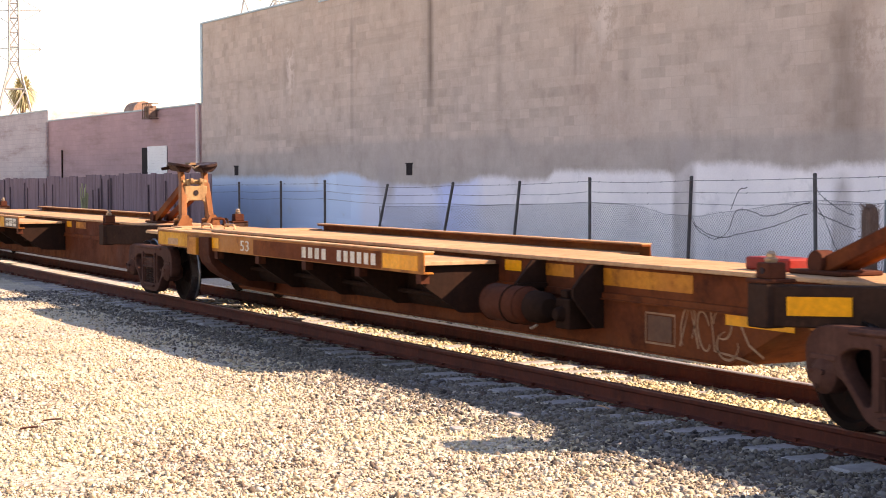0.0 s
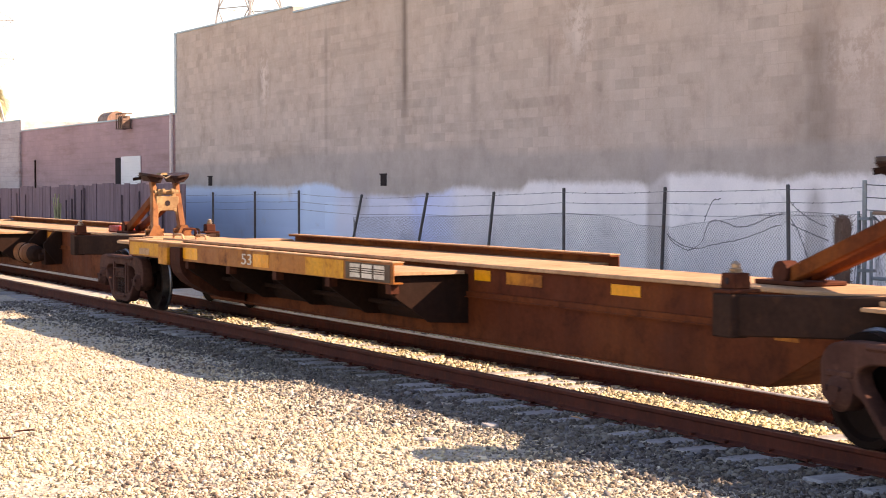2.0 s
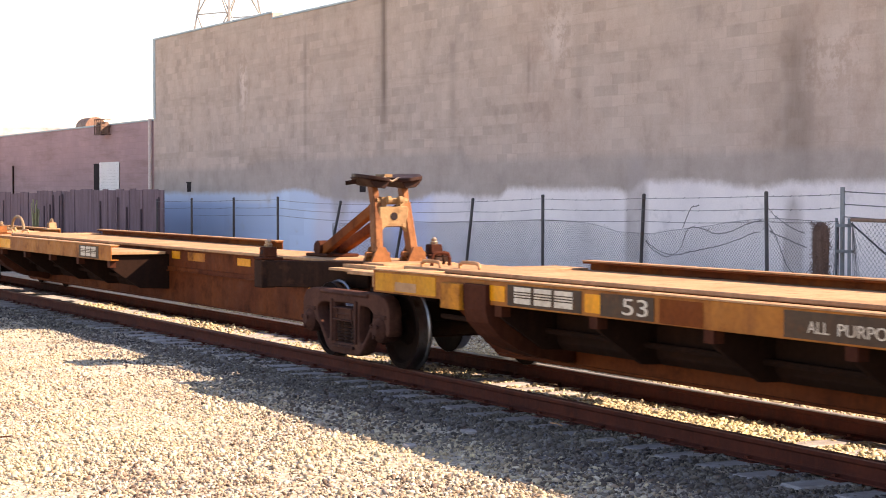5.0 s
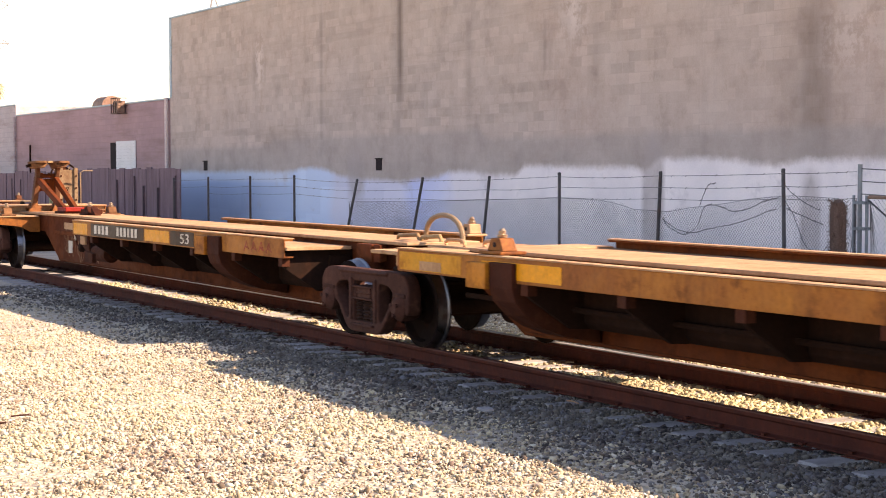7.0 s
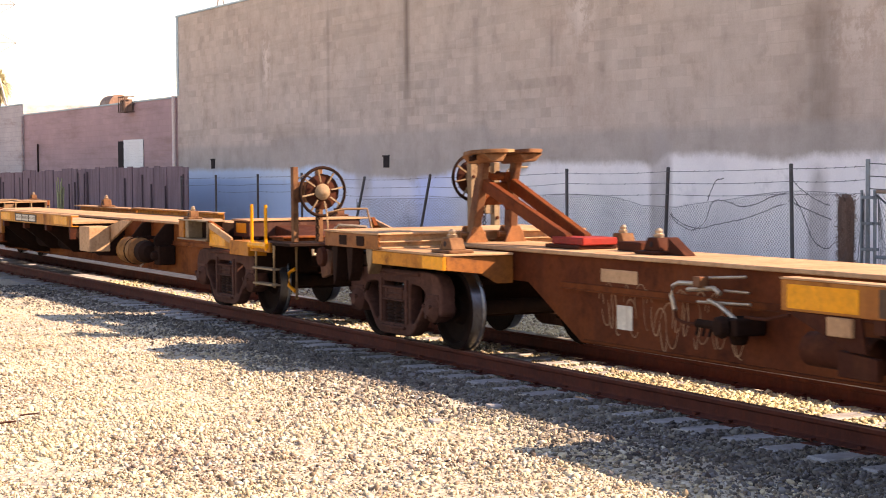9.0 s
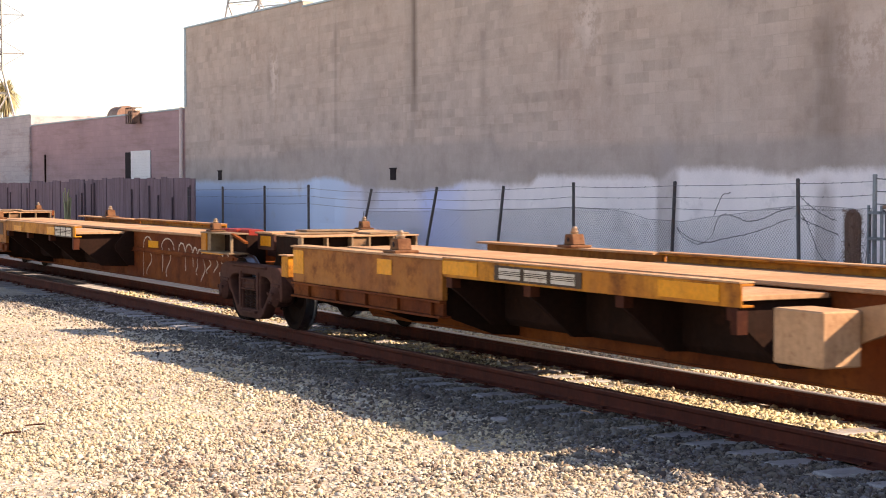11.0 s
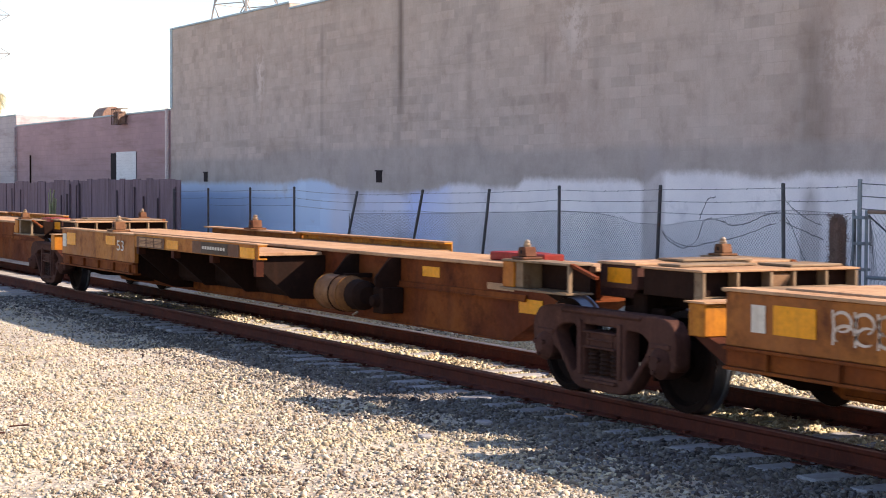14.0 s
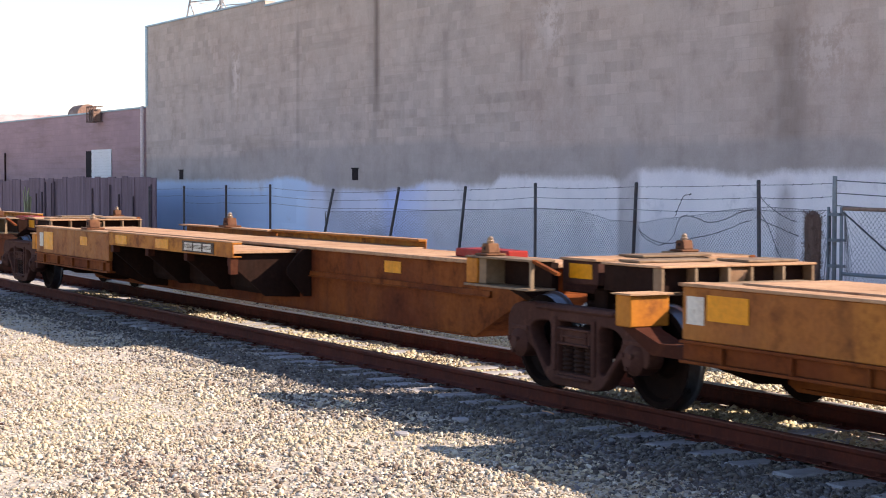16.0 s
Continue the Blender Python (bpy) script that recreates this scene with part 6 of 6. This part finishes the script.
def end_hitch_unit(T, L):
    """The last platform of the first car, with hitch, hand brake and coupler at its rear."""
    u = empty("spine_car_unit", T, TRACK_Y, 0)
    tagged(u, "weathered yellow spine car end platform with hitch and hand brake", "rail car", "platforms of the moving train")
    spine(u, L, 2.2, 2.1, REDBROWN, (-0.6, 0.25))
    for s in (-1, 1):
        side_sill(u, s, 6.78, 15.56, 0.84, 1.06, SILL, 15.6)
        knee(u, s, 13.1, YELLOW)
        bm = bmesh.new()
        prism(bm, [(-0.9, s * 0.48), (1.5, s * 0.48), (1.43, s * 1.23), (-0.2, s * 1.23), (-0.9, s * 0.9)], 0.985, 1.01, "z")
        part("end_platform", bm, DECK, u, "dusty end platform", bevel=0.005)
        bm = bmesh.new()
        box(bm, -0.2, 1.43, *sorted((s * 1.2, s * 1.235)), 0.845, 0.983)
        part("platform_edge", bm, YELLOW, u, bevel=0.005)
        bm = bmesh.new()
        prism(bm, [(s * 1.199, 0.983), (s * 0.44, 0.983), (s * 0.44, 0.70), (s * 0.62, 0.70), (s * 0.8, 0.80), (s * 1.199, 0.845)], 1.40, 1.43, "x")
        part("slanted_edge", bm, ORANGE, u, "orange slanted edge plate", bevel=0.005)
        pedestal(u, 1.22, s * 1.02, 1.011, RUSTTAN, 0.2)
    strip(u, 0.98, 1.43, 0.855, 0.975, -1.236)
    # raised end deck: a top plate, side panels and a cross channel with lips
    bm = bmesh.new()
    box(bm, -1.36, 0.07, -1.29, 1.29, 1.155, 1.178)
    part("end_deck", bm, DECK, u, "dusty raised end deck", bevel=0.004)
    bm = bmesh.new()
    box(bm, -0.02, 0.0, -1.25, 1.25, 1.012, 1.153)
    box(bm, 0.002, 0.06, -1.27, 1.27, 1.075, 1.09)
    box(bm, 0.002, 0.11, -1.27, 1.27, 1.012, 1.028)
    part("cross_channel", bm, DECK, u, "dusty sunlit cross channel", bevel=0.003)
    for s in (-1, 1):
        bm = bmesh.new()
        box(bm, -1.34, 0.04, *sorted((s * 1.252, s * 1.28)), 1.0, 1.153)
        part("end_panel", bm, ORANGE, u, "weathered orange end panel", bevel=0.006)
        for x in (-0.95, -0.5):
            bm = bmesh.new()
            box(bm, x, x + 0.2, *sorted((s * 1.2805, s * 1.284)), 1.025, 1.13)
            part("dark_patch", bm, GRIMESHADE, u, "black stencil panel")
        for x, z0 in ((-1.25, 0.55), (-0.85, 0.62), (-0.35, 0.72)):
            bm = bmesh.new()
            prism(bm, [(x, 0.998), (x + 0.16, 0.998), (x + 0.12, z0 + 0.1), (x + 0.05, z0)], *sorted((s * 1.1, s * 1.24)), "y")
            part("hanger_bracket", bm, GRIMESHADE if x < -0.5 else FLOORDUST, u, bevel=0.006)
    bm = bmesh.new()
    box(bm, -1.34, 0.0, -1.1, 1.1, 0.80, 0.93)
    part("end_sill", bm, GRIMESHADE, u, bevel=0.01)
    bm = bmesh.new()
    box(bm, -2.25, -0.6, -0.34, 0.34, 0.60, 0.925)
    box(bm, -2.32, -2.25, -0.5, 0.5, 0.58, 0.97)
    part("draft_sill", bm, GRIMESHADE, u, "dark greasy draft sill", bevel=0.01)
    bm = bmesh.new()
    prism(bm, [(-1.9, 0.93), (-1.5, 0.93), (-1.55, 0.66), (-1.8, 0.60)], -1.12, -1.06, "y")
    part("sill_step", bm, RUSTTAN, u, "dirty tan corner step plate", bevel=0.006)
    bm = bmesh.new()
    tube(bm, [(-2.1, -1.1, 0.92), (-2.1, -1.1, 0.86), (-2.2, -0.7, 0.84), (-2.3, -0.2, 0.84)], 0.018, 8)
    part("uncoupling_lever", bm, CHROME, u, "bare steel uncoupling lever", smooth=True)
    for x, y, zb in ((-1.1, -0.9, 0.42), (-0.7, -1.0, 0.5), (-1.45, -0.5, 0.36)):
        bm = bmesh.new()
        tube(bm, [(x, y, 0.82), (x + 0.06, y - 0.05, (0.82 + zb) / 2), (x - 0.04, y - 0.06, zb), (x - 0.2, y - 0.02, zb + 0.02)], 0.024, 8)
        part("air_hose", bm, GRIMESHADE, u, smooth=True)
    bm = bmesh.new()
    tube(bm, [(-1.42, -1.2, 0.99), (-1.46, -1.2, 1.36), (-1.42, -1.0, 1.40), (-1.36, -0.75, 1.40), (-1.34, -0.7, 1.18)], 0.014, 8)
    part("grab_iron", bm, FLOORDUST, u, "bent pipe grab iron", smooth=True)
    bm = bmesh.new()
    box(bm, -1.72, -1.42, -1.2, -0.98, 0.985, 1.012)
    lathe(bm, [(-0.02, 0.1), (0.03, 0.12), (0.05, 0.08)], (-1.55, -1.24, 0.86), "y", 14)
    part("lever_bracket", bm, GUSSET, u, bevel=0.006)
    hitch(u, 0.2, 1, top=2.04)
    bm = bmesh.new()
    box(bm, 1.78, 2.36, -0.2, 0.2, 1.101, 1.175)
    part("strut_shoe", bm, REDP, u, "red strut shoe", bevel=0.01)
    bm = bmesh.new()
    box(bm, 2.65, 3.05, 0.0, 0.3, 1.062, 1.15)
    part("deck_box", bm, GUSSET, u, bevel=0.01)
    pedestal(u, 3.42, -0.05, 1.062, GUSSET, 0.2)
    bm = bmesh.new()
    prism(bm, [(3.62, 1.062), (3.9, 1.062), (3.62, 1.22)], -0.09, 0.02, "y")
    part("pedestal_gusset", bm, GUSSET, u)
    # hand brake stand
    bm = bmesh.new()
    for y in (0.88, 1.2):
        box(bm, -1.9, -1.8, y - 0.04, y + 0.04, 0.98, 1.92)
    box(bm, -1.87, -1.83, 0.92, 1.16, 1.3, 1.88)
    part("brake_stand", bm, FLOORDUST, u, "pale tan hand brake stand", bevel=0.006)
    for y in (0.88, 1.2):
        for z in (1.25, 1.5, 1.75):
            bm = bmesh.new()
            lathe(bm, [(0.0, 0.022), (0.018, 0.018)], (-1.8, y, z), "x", 8)
            part("bolt", bm, GUSSET, u)
    bm = bmesh.new()
    tube(bm, [(-1.62, 1.24, 0.98), (-1.62, 1.24, 1.82), (-1.6, 1.3, 1.86), (-1.58, 1.5, 1.86)], 0.014, 8)
    part("grab_iron", bm, FLOORDUST, u, "bent pipe grab iron", smooth=True)
    brake_wheel(u, -2.03, 1.0, 1.74, 0.28)
    chain(u, -1.76, 1.0, 1.02, 1.55)
    bm = bmesh.new()
    box(bm, -2.0, -0.4, 0.5, 1.25, 0.93, 0.975)
    part("brake_platform", bm, DECK, u, "dusty brakeman's platform", bevel=0.005)
    coupler(u, -1.65, -1)
    articulation(u, 0.0)
    # corner plates where the side sill begins
    bm = bmesh.new()
    prism(bm, [(6.8, 0.838), (7.6, 0.838), (7.66, 0.60), (7.5, 0.60)], -1.32, -1.29, "y")
    part("corner_gusset", bm, GUSSET, u, bevel=0.004)
    bm = bmesh.new()
    box(bm, 7.3, 7.55, -1.36, -1.322, 0.70, 0.83)
    part("corner_plate", bm, DECK, u, bevel=0.006)
    # brake valve and piping on the spine side
    for mat, radius, pts in ((CHROME, 0.020, [(4.48, -0.62, 0.65), (4.43, -0.62, 0.77), (4.45, -0.62, 0.85), (4.53, -0.62, 0.88), (4.84, -0.62, 0.89)]),
                             (CHROME, 0.012, [(4.75, -0.55, 0.93), (5.36, -0.55, 0.97)]),
                             (CHROME, 0.012, [(5.04, -0.52, 0.84), (5.37, -0.52, 0.84)]),
                             (CHROME, 0.013, [(4.71, -0.55, 0.73), (5.42, -0.55, 0.75)]),
                             (CHROME, 0.020, [(4.96, -0.62, 0.76), (5.09, -0.62, 0.73), (5.27, -0.62, 0.65), (5.44, -0.62, 0.57)]),
                             (CHROME, 0.022, [(4.64, -0.60, 0.83), (5.00, -0.60, 0.86), (5.09, -0.60, 0.82)]),
                             (GUSSET, 0.014, [(4.45, -0.60, 0.65), (4.48, -0.60, 0.57), (4.63, -0.60, 0.54), (4.92, -0.60, 0.56)]),
                             (GUSSET, 0.014, [(5.39, -0.58, 0.65), (5.66, -0.58, 0.65), (5.95, -0.58, 0.71)])):
        bm = bmesh.new()
        tube(bm, pts, radius, 8)
        part("brake_pipe", bm, mat, u, "bare steel brake pipe" if mat is CHROME else "", smooth=True)
    bm = bmesh.new()
    lathe(bm, [(4.81, 0.04), (4.84, 0.035), (5.11, 0.035), (5.14, 0.05)], (0, -0.62, 0.56), "x", 14)
    for k in range(3):
        tube(bm, [(4.81 + 0.09 * k, -0.62, 0.53), (4.81 + 0.09 * k, -0.64, 0.46)], 0.012, 6)
    part("brake_valve", bm, GRIMESHADE, u, "dark greasy brake valve", smooth=True)
    bm = bmesh.new()
    box(bm, 5.15, 5.46, -0.72, -0.42, 0.50, 0.64)
    lathe(bm, [(-0.80, 0.07), (-0.73, 0.10)], (5.30, 0, 0.57), "y", 12)
    lathe(bm, [(0.42, 0.06), (0.50, 0.09)], (5.30, -0.57, 0), "z", 12)
    part("brake_valve", bm, GRIMESHADE, u, "dark greasy brake valve", bevel=0.012)
    bm = bmesh.new()
    box(bm, 4.78, 4.88, -0.66, -0.56, 0.86, 0.95)
    part("pipe_clamp", bm, TANKMAT, u, bevel=0.008)
    bm = bmesh.new()
    lathe(bm, [(6.5, 0.06), (6.55, 0.13), (7.3, 0.13), (7.35, 0.06)], (0, -0.85, 0.52), "x", 18)
    part("brake_cylinder", bm, GUSSET, u, "dark red-brown brake cylinder", smooth=True)
    bm = bmesh.new()
    prism(bm, [(7.35, 0.42), (7.75, 0.42), (7.75, 0.57), (7.35, 0.60)], -1.3, -1.24, "y")
    part("hanger_plate", bm, GUSSET, u, bevel=0.006)
    strip(u, 3.27, 3.52, 0.38, 0.60, -0.404, WHITEP, "white paper placard")
    strip(u, 3.0, 3.6, 0.80, 0.92, -0.404, DECK, "pale scuffed patch")
    rng = random.Random(12)
    for k in range(34):
        x, z = 3.0 + 0.065 * k + rng.uniform(-0.05, 0.05), rng.uniform(0.40, 0.66)
        a0 = rng.uniform(-0.5, 0.5) + math.pi * (k % 2)
        pts = loop_stroke(x, z, rng.uniform(0.03, 0.10), rng.uniform(0.14, 0.26), a0, a0 + rng.uniform(1.8, 3.6), rng.uniform(-0.15, 0.3))
        bm = bmesh.new()
        spray(bm, pts, -0.4008 - 0.0004 * (k % 4), rng.uniform(0.009, 0.017))
        part("spray_line", bm, FAINT, u, "faint sprayed outline")
    strip(u, 7.8, 10.4, 0.855, 1.045, -1.33, DARKP, "black stencil panel")
    bars(u, 8.0, 8.8, 0.89, 1.02, 4, -1.3325)
    bars(u, 9.14, 10.18, 0.89, 1.02, 6, -1.3325)
    strip(u, 11.55, 12.5, 0.855, 1.045, -1.33, DARKP, "black stencil panel")
    lettering("number", "53", 0.19, Matrix.Translation((11.95, -1.337, 0.885)) @ Matrix.Rotation(math.pi / 2, 4, "X"), WHITEP, u, "white stencilled number", 0.34)
    strip(u, 10.45, 11.5, 0.87, 1.03, -1.33)
    for k in range(4):
        bm = bmesh.new()
        x = 14.3 + 0.24 * k
        spray(bm, [(x, 0.88), (x + 0.08, 1.0), (x + 0.16, 0.9), (x + 0.05, 0.94)], -1.331, 0.022)
        part("spray_line", bm, REDP, u, "red sprayed scrawl")
    pedestal(u, L - 1.6, 1.1, 1.06, DECK, 0.14)
    bm = bmesh.new()
    box(bm, L - 1.25, L - 0.85, -0.62, -0.42, 0.82, 1.02)
    box(bm, L - 0.84, L - 0.68, -0.60, -0.57, 0.82, 1.02)
    part("end_bracket", bm, BROWN, u, bevel=0.008)
    strip(u, 6.85, 7.6, 0.86, 1.03, -1.33, BRIGHT)
    MOVERS.append((u, T))


end_hitch_unit(-25.48, 17.29)


def end_flat_unit(T, L):
    """The leading platform of the second car, with hand brake, handrails and coupler at its front."""
    u = flat_unit(T, L, [("bright", 2.1, 2.4, 0.78, 1.05, 1.333), ("bright", 4.4, 4.75, 0.88, 1.04, 1.333), ("bright", 5.9, 6.6, 0.95, 1.08, 1.333), ("bars", 7.0, 8.4, 0.96, 1.06, 1.333), ("bright", 9.6, 10.4, 0.95, 1.08, 1.333)], tank=11.8, red=False)
    bm = bmesh.new()
    box(bm, 11.0, 11.55, -1.3, -0.95, 0.55, 0.95)
    part("equipment_box", bm, DECK, u, "tan steel equipment box", bevel=0.012)
    bm = bmesh.new()
    prism(bm, [(10.75, 0.9), (11.25, 0.66), (11.35, 0.66), (12.6, 1.06), (12.1, 1.06), (11.4, 0.95)], -0.94, -0.90, "y")
    part("slanted_guard", bm, DECK, u)
    bm = bmesh.new()
    box(bm, L + 1.3, L + 2.5, -1.2, 1.2, 0.93, 0.965)
    part("end_platform", bm, GRIMESHADE, u, "dark end platform", bevel=0.005)
    for x0, x1, y0, y1, z in ((L + 1.35, L + 1.8, -1.0, -0.4, 1.0), (L + 1.9, L + 2.45, -0.5, 0.1, 1.0), (L + 1.4, L + 2.4, 0.5, 0.75, 1.05), (L + 1.5, L + 2.3, 0.8, 1.15, 1.02)):
        bm = bmesh.new()
        box(bm, x0, x1, y0, y1, z, z + 0.02)
        box(bm, x0 + 0.03, x1 - 0.03, y0 + 0.03, y1 - 0.03, 0.967, z - 0.001)
        part("deck_bracket", bm, DECK if z > 1.01 else BROWN, u, "dusty bracket on the end platform", bevel=0.004)
    bm = bmesh.new()
    tube(bm, [(L + 2.35, -0.55, 0.96), (L + 2.35, -0.55, 1.12), (L + 2.38, -0.5, 1.17), (L + 2.5, -0.2, 1.15), (L + 2.52, -0.15, 0.96)], 0.022, 8)
    part("uncoupling_lever", bm, CHROME, u, "bare steel uncoupling lever", smooth=True)
    bm = bmesh.new()
    box(bm, L + 1.28, L + 1.95, -1.235, -1.201, 0.84, 0.96)
    box(bm, L + 0.62, L + 1.27, -1.25, -1.0, 0.77, 0.95)
    part("platform_edge", bm, YELLOW, u, bevel=0.006)
    bm = bmesh.new()
    prism(bm, [(L - 0.4, 1.14), (L + 0.2, 1.10), (L + 1.28, 0.96), (L + 1.28, 0.80), (L - 0.4, 0.80)], -0.42, 0.42, "y")
    part("spine_end", bm, GUSSET, u, bevel=0.01)
    for s in (-1, 1):
        bm = bmesh.new()
        beam(bm, (L - 0.25, s * 1.2, 1.12), (L + 0.62, s * 1.22, 0.94), 0.03, 0.08)
        part("slanted_rail", bm, DECK, u)
        bm = bmesh.new()
        prism(bm, [(L - 0.28, 1.12), (L + 0.6, 0.93), (L + 0.6, 0.82), (L - 0.28, 0.84)], *sorted((s * 1.17, s * 1.2)), "y")
        part("corner_cheek", bm, YELLOW, u, bevel=0.004)
    strip(u, L - 0.26, L + 0.32, 0.86, 1.0, -1.2)
    for y in (-0.62, 0.3):
        bm = bmesh.new()
        box(bm, L + 2.50, L + 2.58, y, y + 0.55, 0.72, 1.0)
        part("end_plate", bm, FLOORDUST, u, bevel=0.006)
    for x in (L + 1.38, L + 1.84):
        bm = bmesh.new()
        tube(bm, [(x, -1.24, 0.86), (x, -1.24, 1.42)], 0.021, 8)
        part("handrail", bm, BRIGHT, u, "bright yellow handrail post", smooth=True)
    bm = bmesh.new()
    tube(bm, [(L + 1.3, -1.24, 0.92), (L + 1.9, -1.24, 0.92)], 0.038, 8)
    part("handrail", bm, BRIGHT, u, smooth=True)
    for x, y, zb in ((L + 1.46, -1.22, 0.44), (L + 2.05, -1.22, 0.44), (L + 1.75, -0.8, 0.26)):
        bm = bmesh.new()
        tube(bm, [(x, y, 0.93), (x, y, zb), (x + 0.02, y, zb - 0.01)], 0.018, 8)
        part("step_hanger", bm, PALE, u, "pale worn step hanger", smooth=True)
    for z in (0.45, 0.64):
        bm = bmesh.new()
        box(bm, L + 1.44, L + 2.07, -1.26, -1.14, z - 0.012, z + 0.012)
        part("step_tread", bm, FLOORDUST, u, "dusty step tread", bevel=0.003)
    bm = bmesh.new()
    tube(bm, [(L + 1.75, -0.82, 0.62), (L + 1.55, -0.82, 0.56), (L + 1.55, -0.82, 0.4), (L + 1.75, -0.82, 0.34)], 0.022, 8)
    part("sill_step", bm, BRIGHT, u, "worn yellow corner step", smooth=True)
    bm = bmesh.new()
    box(bm, L + 1.2, L + 1.26, -1.15, -0.3, 0.55, 0.92)
    box(bm, L + 0.3, L + 2.3, -0.4, 0.4, 0.62, 0.92)
    part("end_sill", bm, GRIMESHADE, u, bevel=0.01)
    bm = bmesh.new()
    for y in (-0.98, -0.66):
        box(bm, L + 2.10, L + 2.18, y - 0.035, y + 0.035, 0.966, 1.88)
    box(bm, L + 2.19, L + 2.36, -0.88, -0.64, 1.45, 1.70)
    box(bm, L + 2.12, L + 2.16, -0.94, -0.70, 1.45, 1.70)
    part("brake_stand", bm, RUSTTAN, u, "dirty brown hand brake stand", bevel=0.006)
    brake_wheel(u, L + 2.46, -0.75, 1.58, 0.29)
    chain(u, L + 2.3, -0.75, 0.98, 1.42)
    for y in (-0.3,):
        bm = bmesh.new()
        tube(bm, [(L + 0.6, y, 0.96), (L + 0.6, y, 1.72), (L + 0.6, y + 0.12, 1.78), (L + 0.6, y + 0.24, 1.72)], 0.016, 6)
        part("hose_hook", bm, STEELPOST, u, smooth=True)
    coupler(u, L + 2.1, 1)
    articulation(u, L)


B = "bright"
end_flat_unit(-47.65, 17.11)


def arch(x0, x1, ztop, za, zb):
    """A sprayed arch: up from za, over at ztop, and down to zb."""
    n, w = 8, (x1 - x0) / 2
    h = min(0.16, w)
    return [(x0, za)] + [(x0 + w - w * math.cos(math.pi * j / n), ztop - h + h * math.sin(math.pi * j / n)) for j in range(n + 1)] + [(x1 + 0.02, zb)]


def squiggle(x, z, h, w, turns):
    """A loose wavering stroke running downwards."""
    return [(x + w * math.sin(turns * math.pi * j / 12) * (0.6 + 0.4 * j / 12), z - h * j / 12) for j in range(13)]


loops = [(c, -0.409) for c in (
    arch(11.42, 11.88, 0.95, 0.31, 0.80), squiggle(11.74, 0.73, 0.4, 0.16, 1.7), arch(12.35, 12.96, 0.95, 0.80, 0.78), squiggle(12.38, 0.8, 0.38, 0.04, 1.0),
    squiggle(12.70, 0.8, 0.46, 0.14, 1.8), arch(13.17, 13.49, 0.90, 0.74, 0.52), arch(13.5, 13.84, 0.89, 0.82, 0.55), squiggle(13.48, 0.56, 0.08, 0.05, 1.0),
    arch(13.86, 14.04, 0.85, 0.8, 0.64), squiggle(14.03, 0.64, 0.2, 0.05, 2.0), arch(14.06, 14.26, 0.83, 0.72, 0.70), squiggle(14.3, 0.68, 0.33, 0.11, 1.4),
    squiggle(14.55, 0.70, 0.22, 0.12, 1.8), squiggle(14.86, 0.7, 0.2, 0.1, 1.6), squiggle(15.08, 0.68, 0.22, 0.08, 1.8), squiggle(15.22, 0.66, 0.3, 0.06, 1.2), arch(15.12, 15.38, 0.84, 0.8, 0.58))]
flat_unit(-65.60, 17.95, [(B, 2.64, 3.1, 0.80, 1.01, 1.333), ("white", 2.39, 2.55, 0.80, 1.0, 1.333), ("plainbars", 3.25, 4.15, 0.78, 1.02, 1.333), ("grey", 5.27, 5.7, 0.83, 1.06, 1.333), (B, 6.54, 7.1, 0.94, 1.03, 1.333), (B, 8.9, 9.42, 0.93, 1.06, 1.333), ("bars", 9.46, 10.48, 0.93, 1.07, 1.333),
                          (B, 11.7, 12.2, 0.78, 0.89, 0.404), (B, 14.24, 15.17, 0.78, 0.89, 0.404)], scrawl=loops)
flat_unit(-83.40, 17.80, [("white", 2.14, 2.35, 0.80, 1.01, 1.333), (B, 2.39, 2.87, 0.84, 1.03, 1.333), (B, 4.5, 4.97, 0.91, 1.04, 1.333), ("53", 5.05, 5.38, 0.84, 1.0, 1.333),
                          ("tanbars", 6.1, 7.13, 0.94, 1.06, 1.333), (B, 7.32, 7.78, 0.945, 1.06, 1.333), ("grey", 8.35, 10.04, 0.93, 1.085, 1.333), ("small", 8.75, 9.6, 0.99, 1.03, 1.338), (B, 10.08, 10.56, 0.935, 1.06, 1.333),
                          (B, 13.2, 13.6, 0.84, 0.95, 0.404), ("pale", 14.65, 15.2, 0.78, 0.85, 0.404), (B, 15.3, 15.75, 0.58, 0.72, 0.404)], tank=11.38, foot=1.0)
flat_unit(-101.02, 17.62, [("white", 2.3, 2.5, 0.78, 1.0, 1.333), (B, 2.55, 3.05, 0.74, 1.02, 1.333), (B, 4.5, 4.85, 0.87, 1.0, 1.333), (B, 6.2, 6.7, 0.95, 1.07, 1.333), (B, 7.9, 8.4, 0.95, 1.07, 1.333), ("bars", 9.0, 10.0, 0.96, 1.06, 1.333),
                           (B, 12.9, 13.3, 0.84, 0.97, 0.404)])
flat_unit(-118.64, 17.62, [(B, 2.55, 3.05, 0.74, 1.02, 1.333), (B, 13.2, 13.6, 0.84, 0.95, 0.404)], tank=11.55)


# ---- what moves ----
def motions():
    for ob, x in MOVERS:
        walk(ob, [(0.5 * k, pose(x + travel(0.5 * k), TRACK_Y, 0)) for k in range(33)])
    for ws in WHEELSETS:
        e = ws.location.x
        walk(ws, [(k / 15, pose(e, 0, WHEEL_R) @ Matrix.Rotation(travel(k / 15) / WHEEL_R, 4, "Y")) for k in range(241)])


motions()
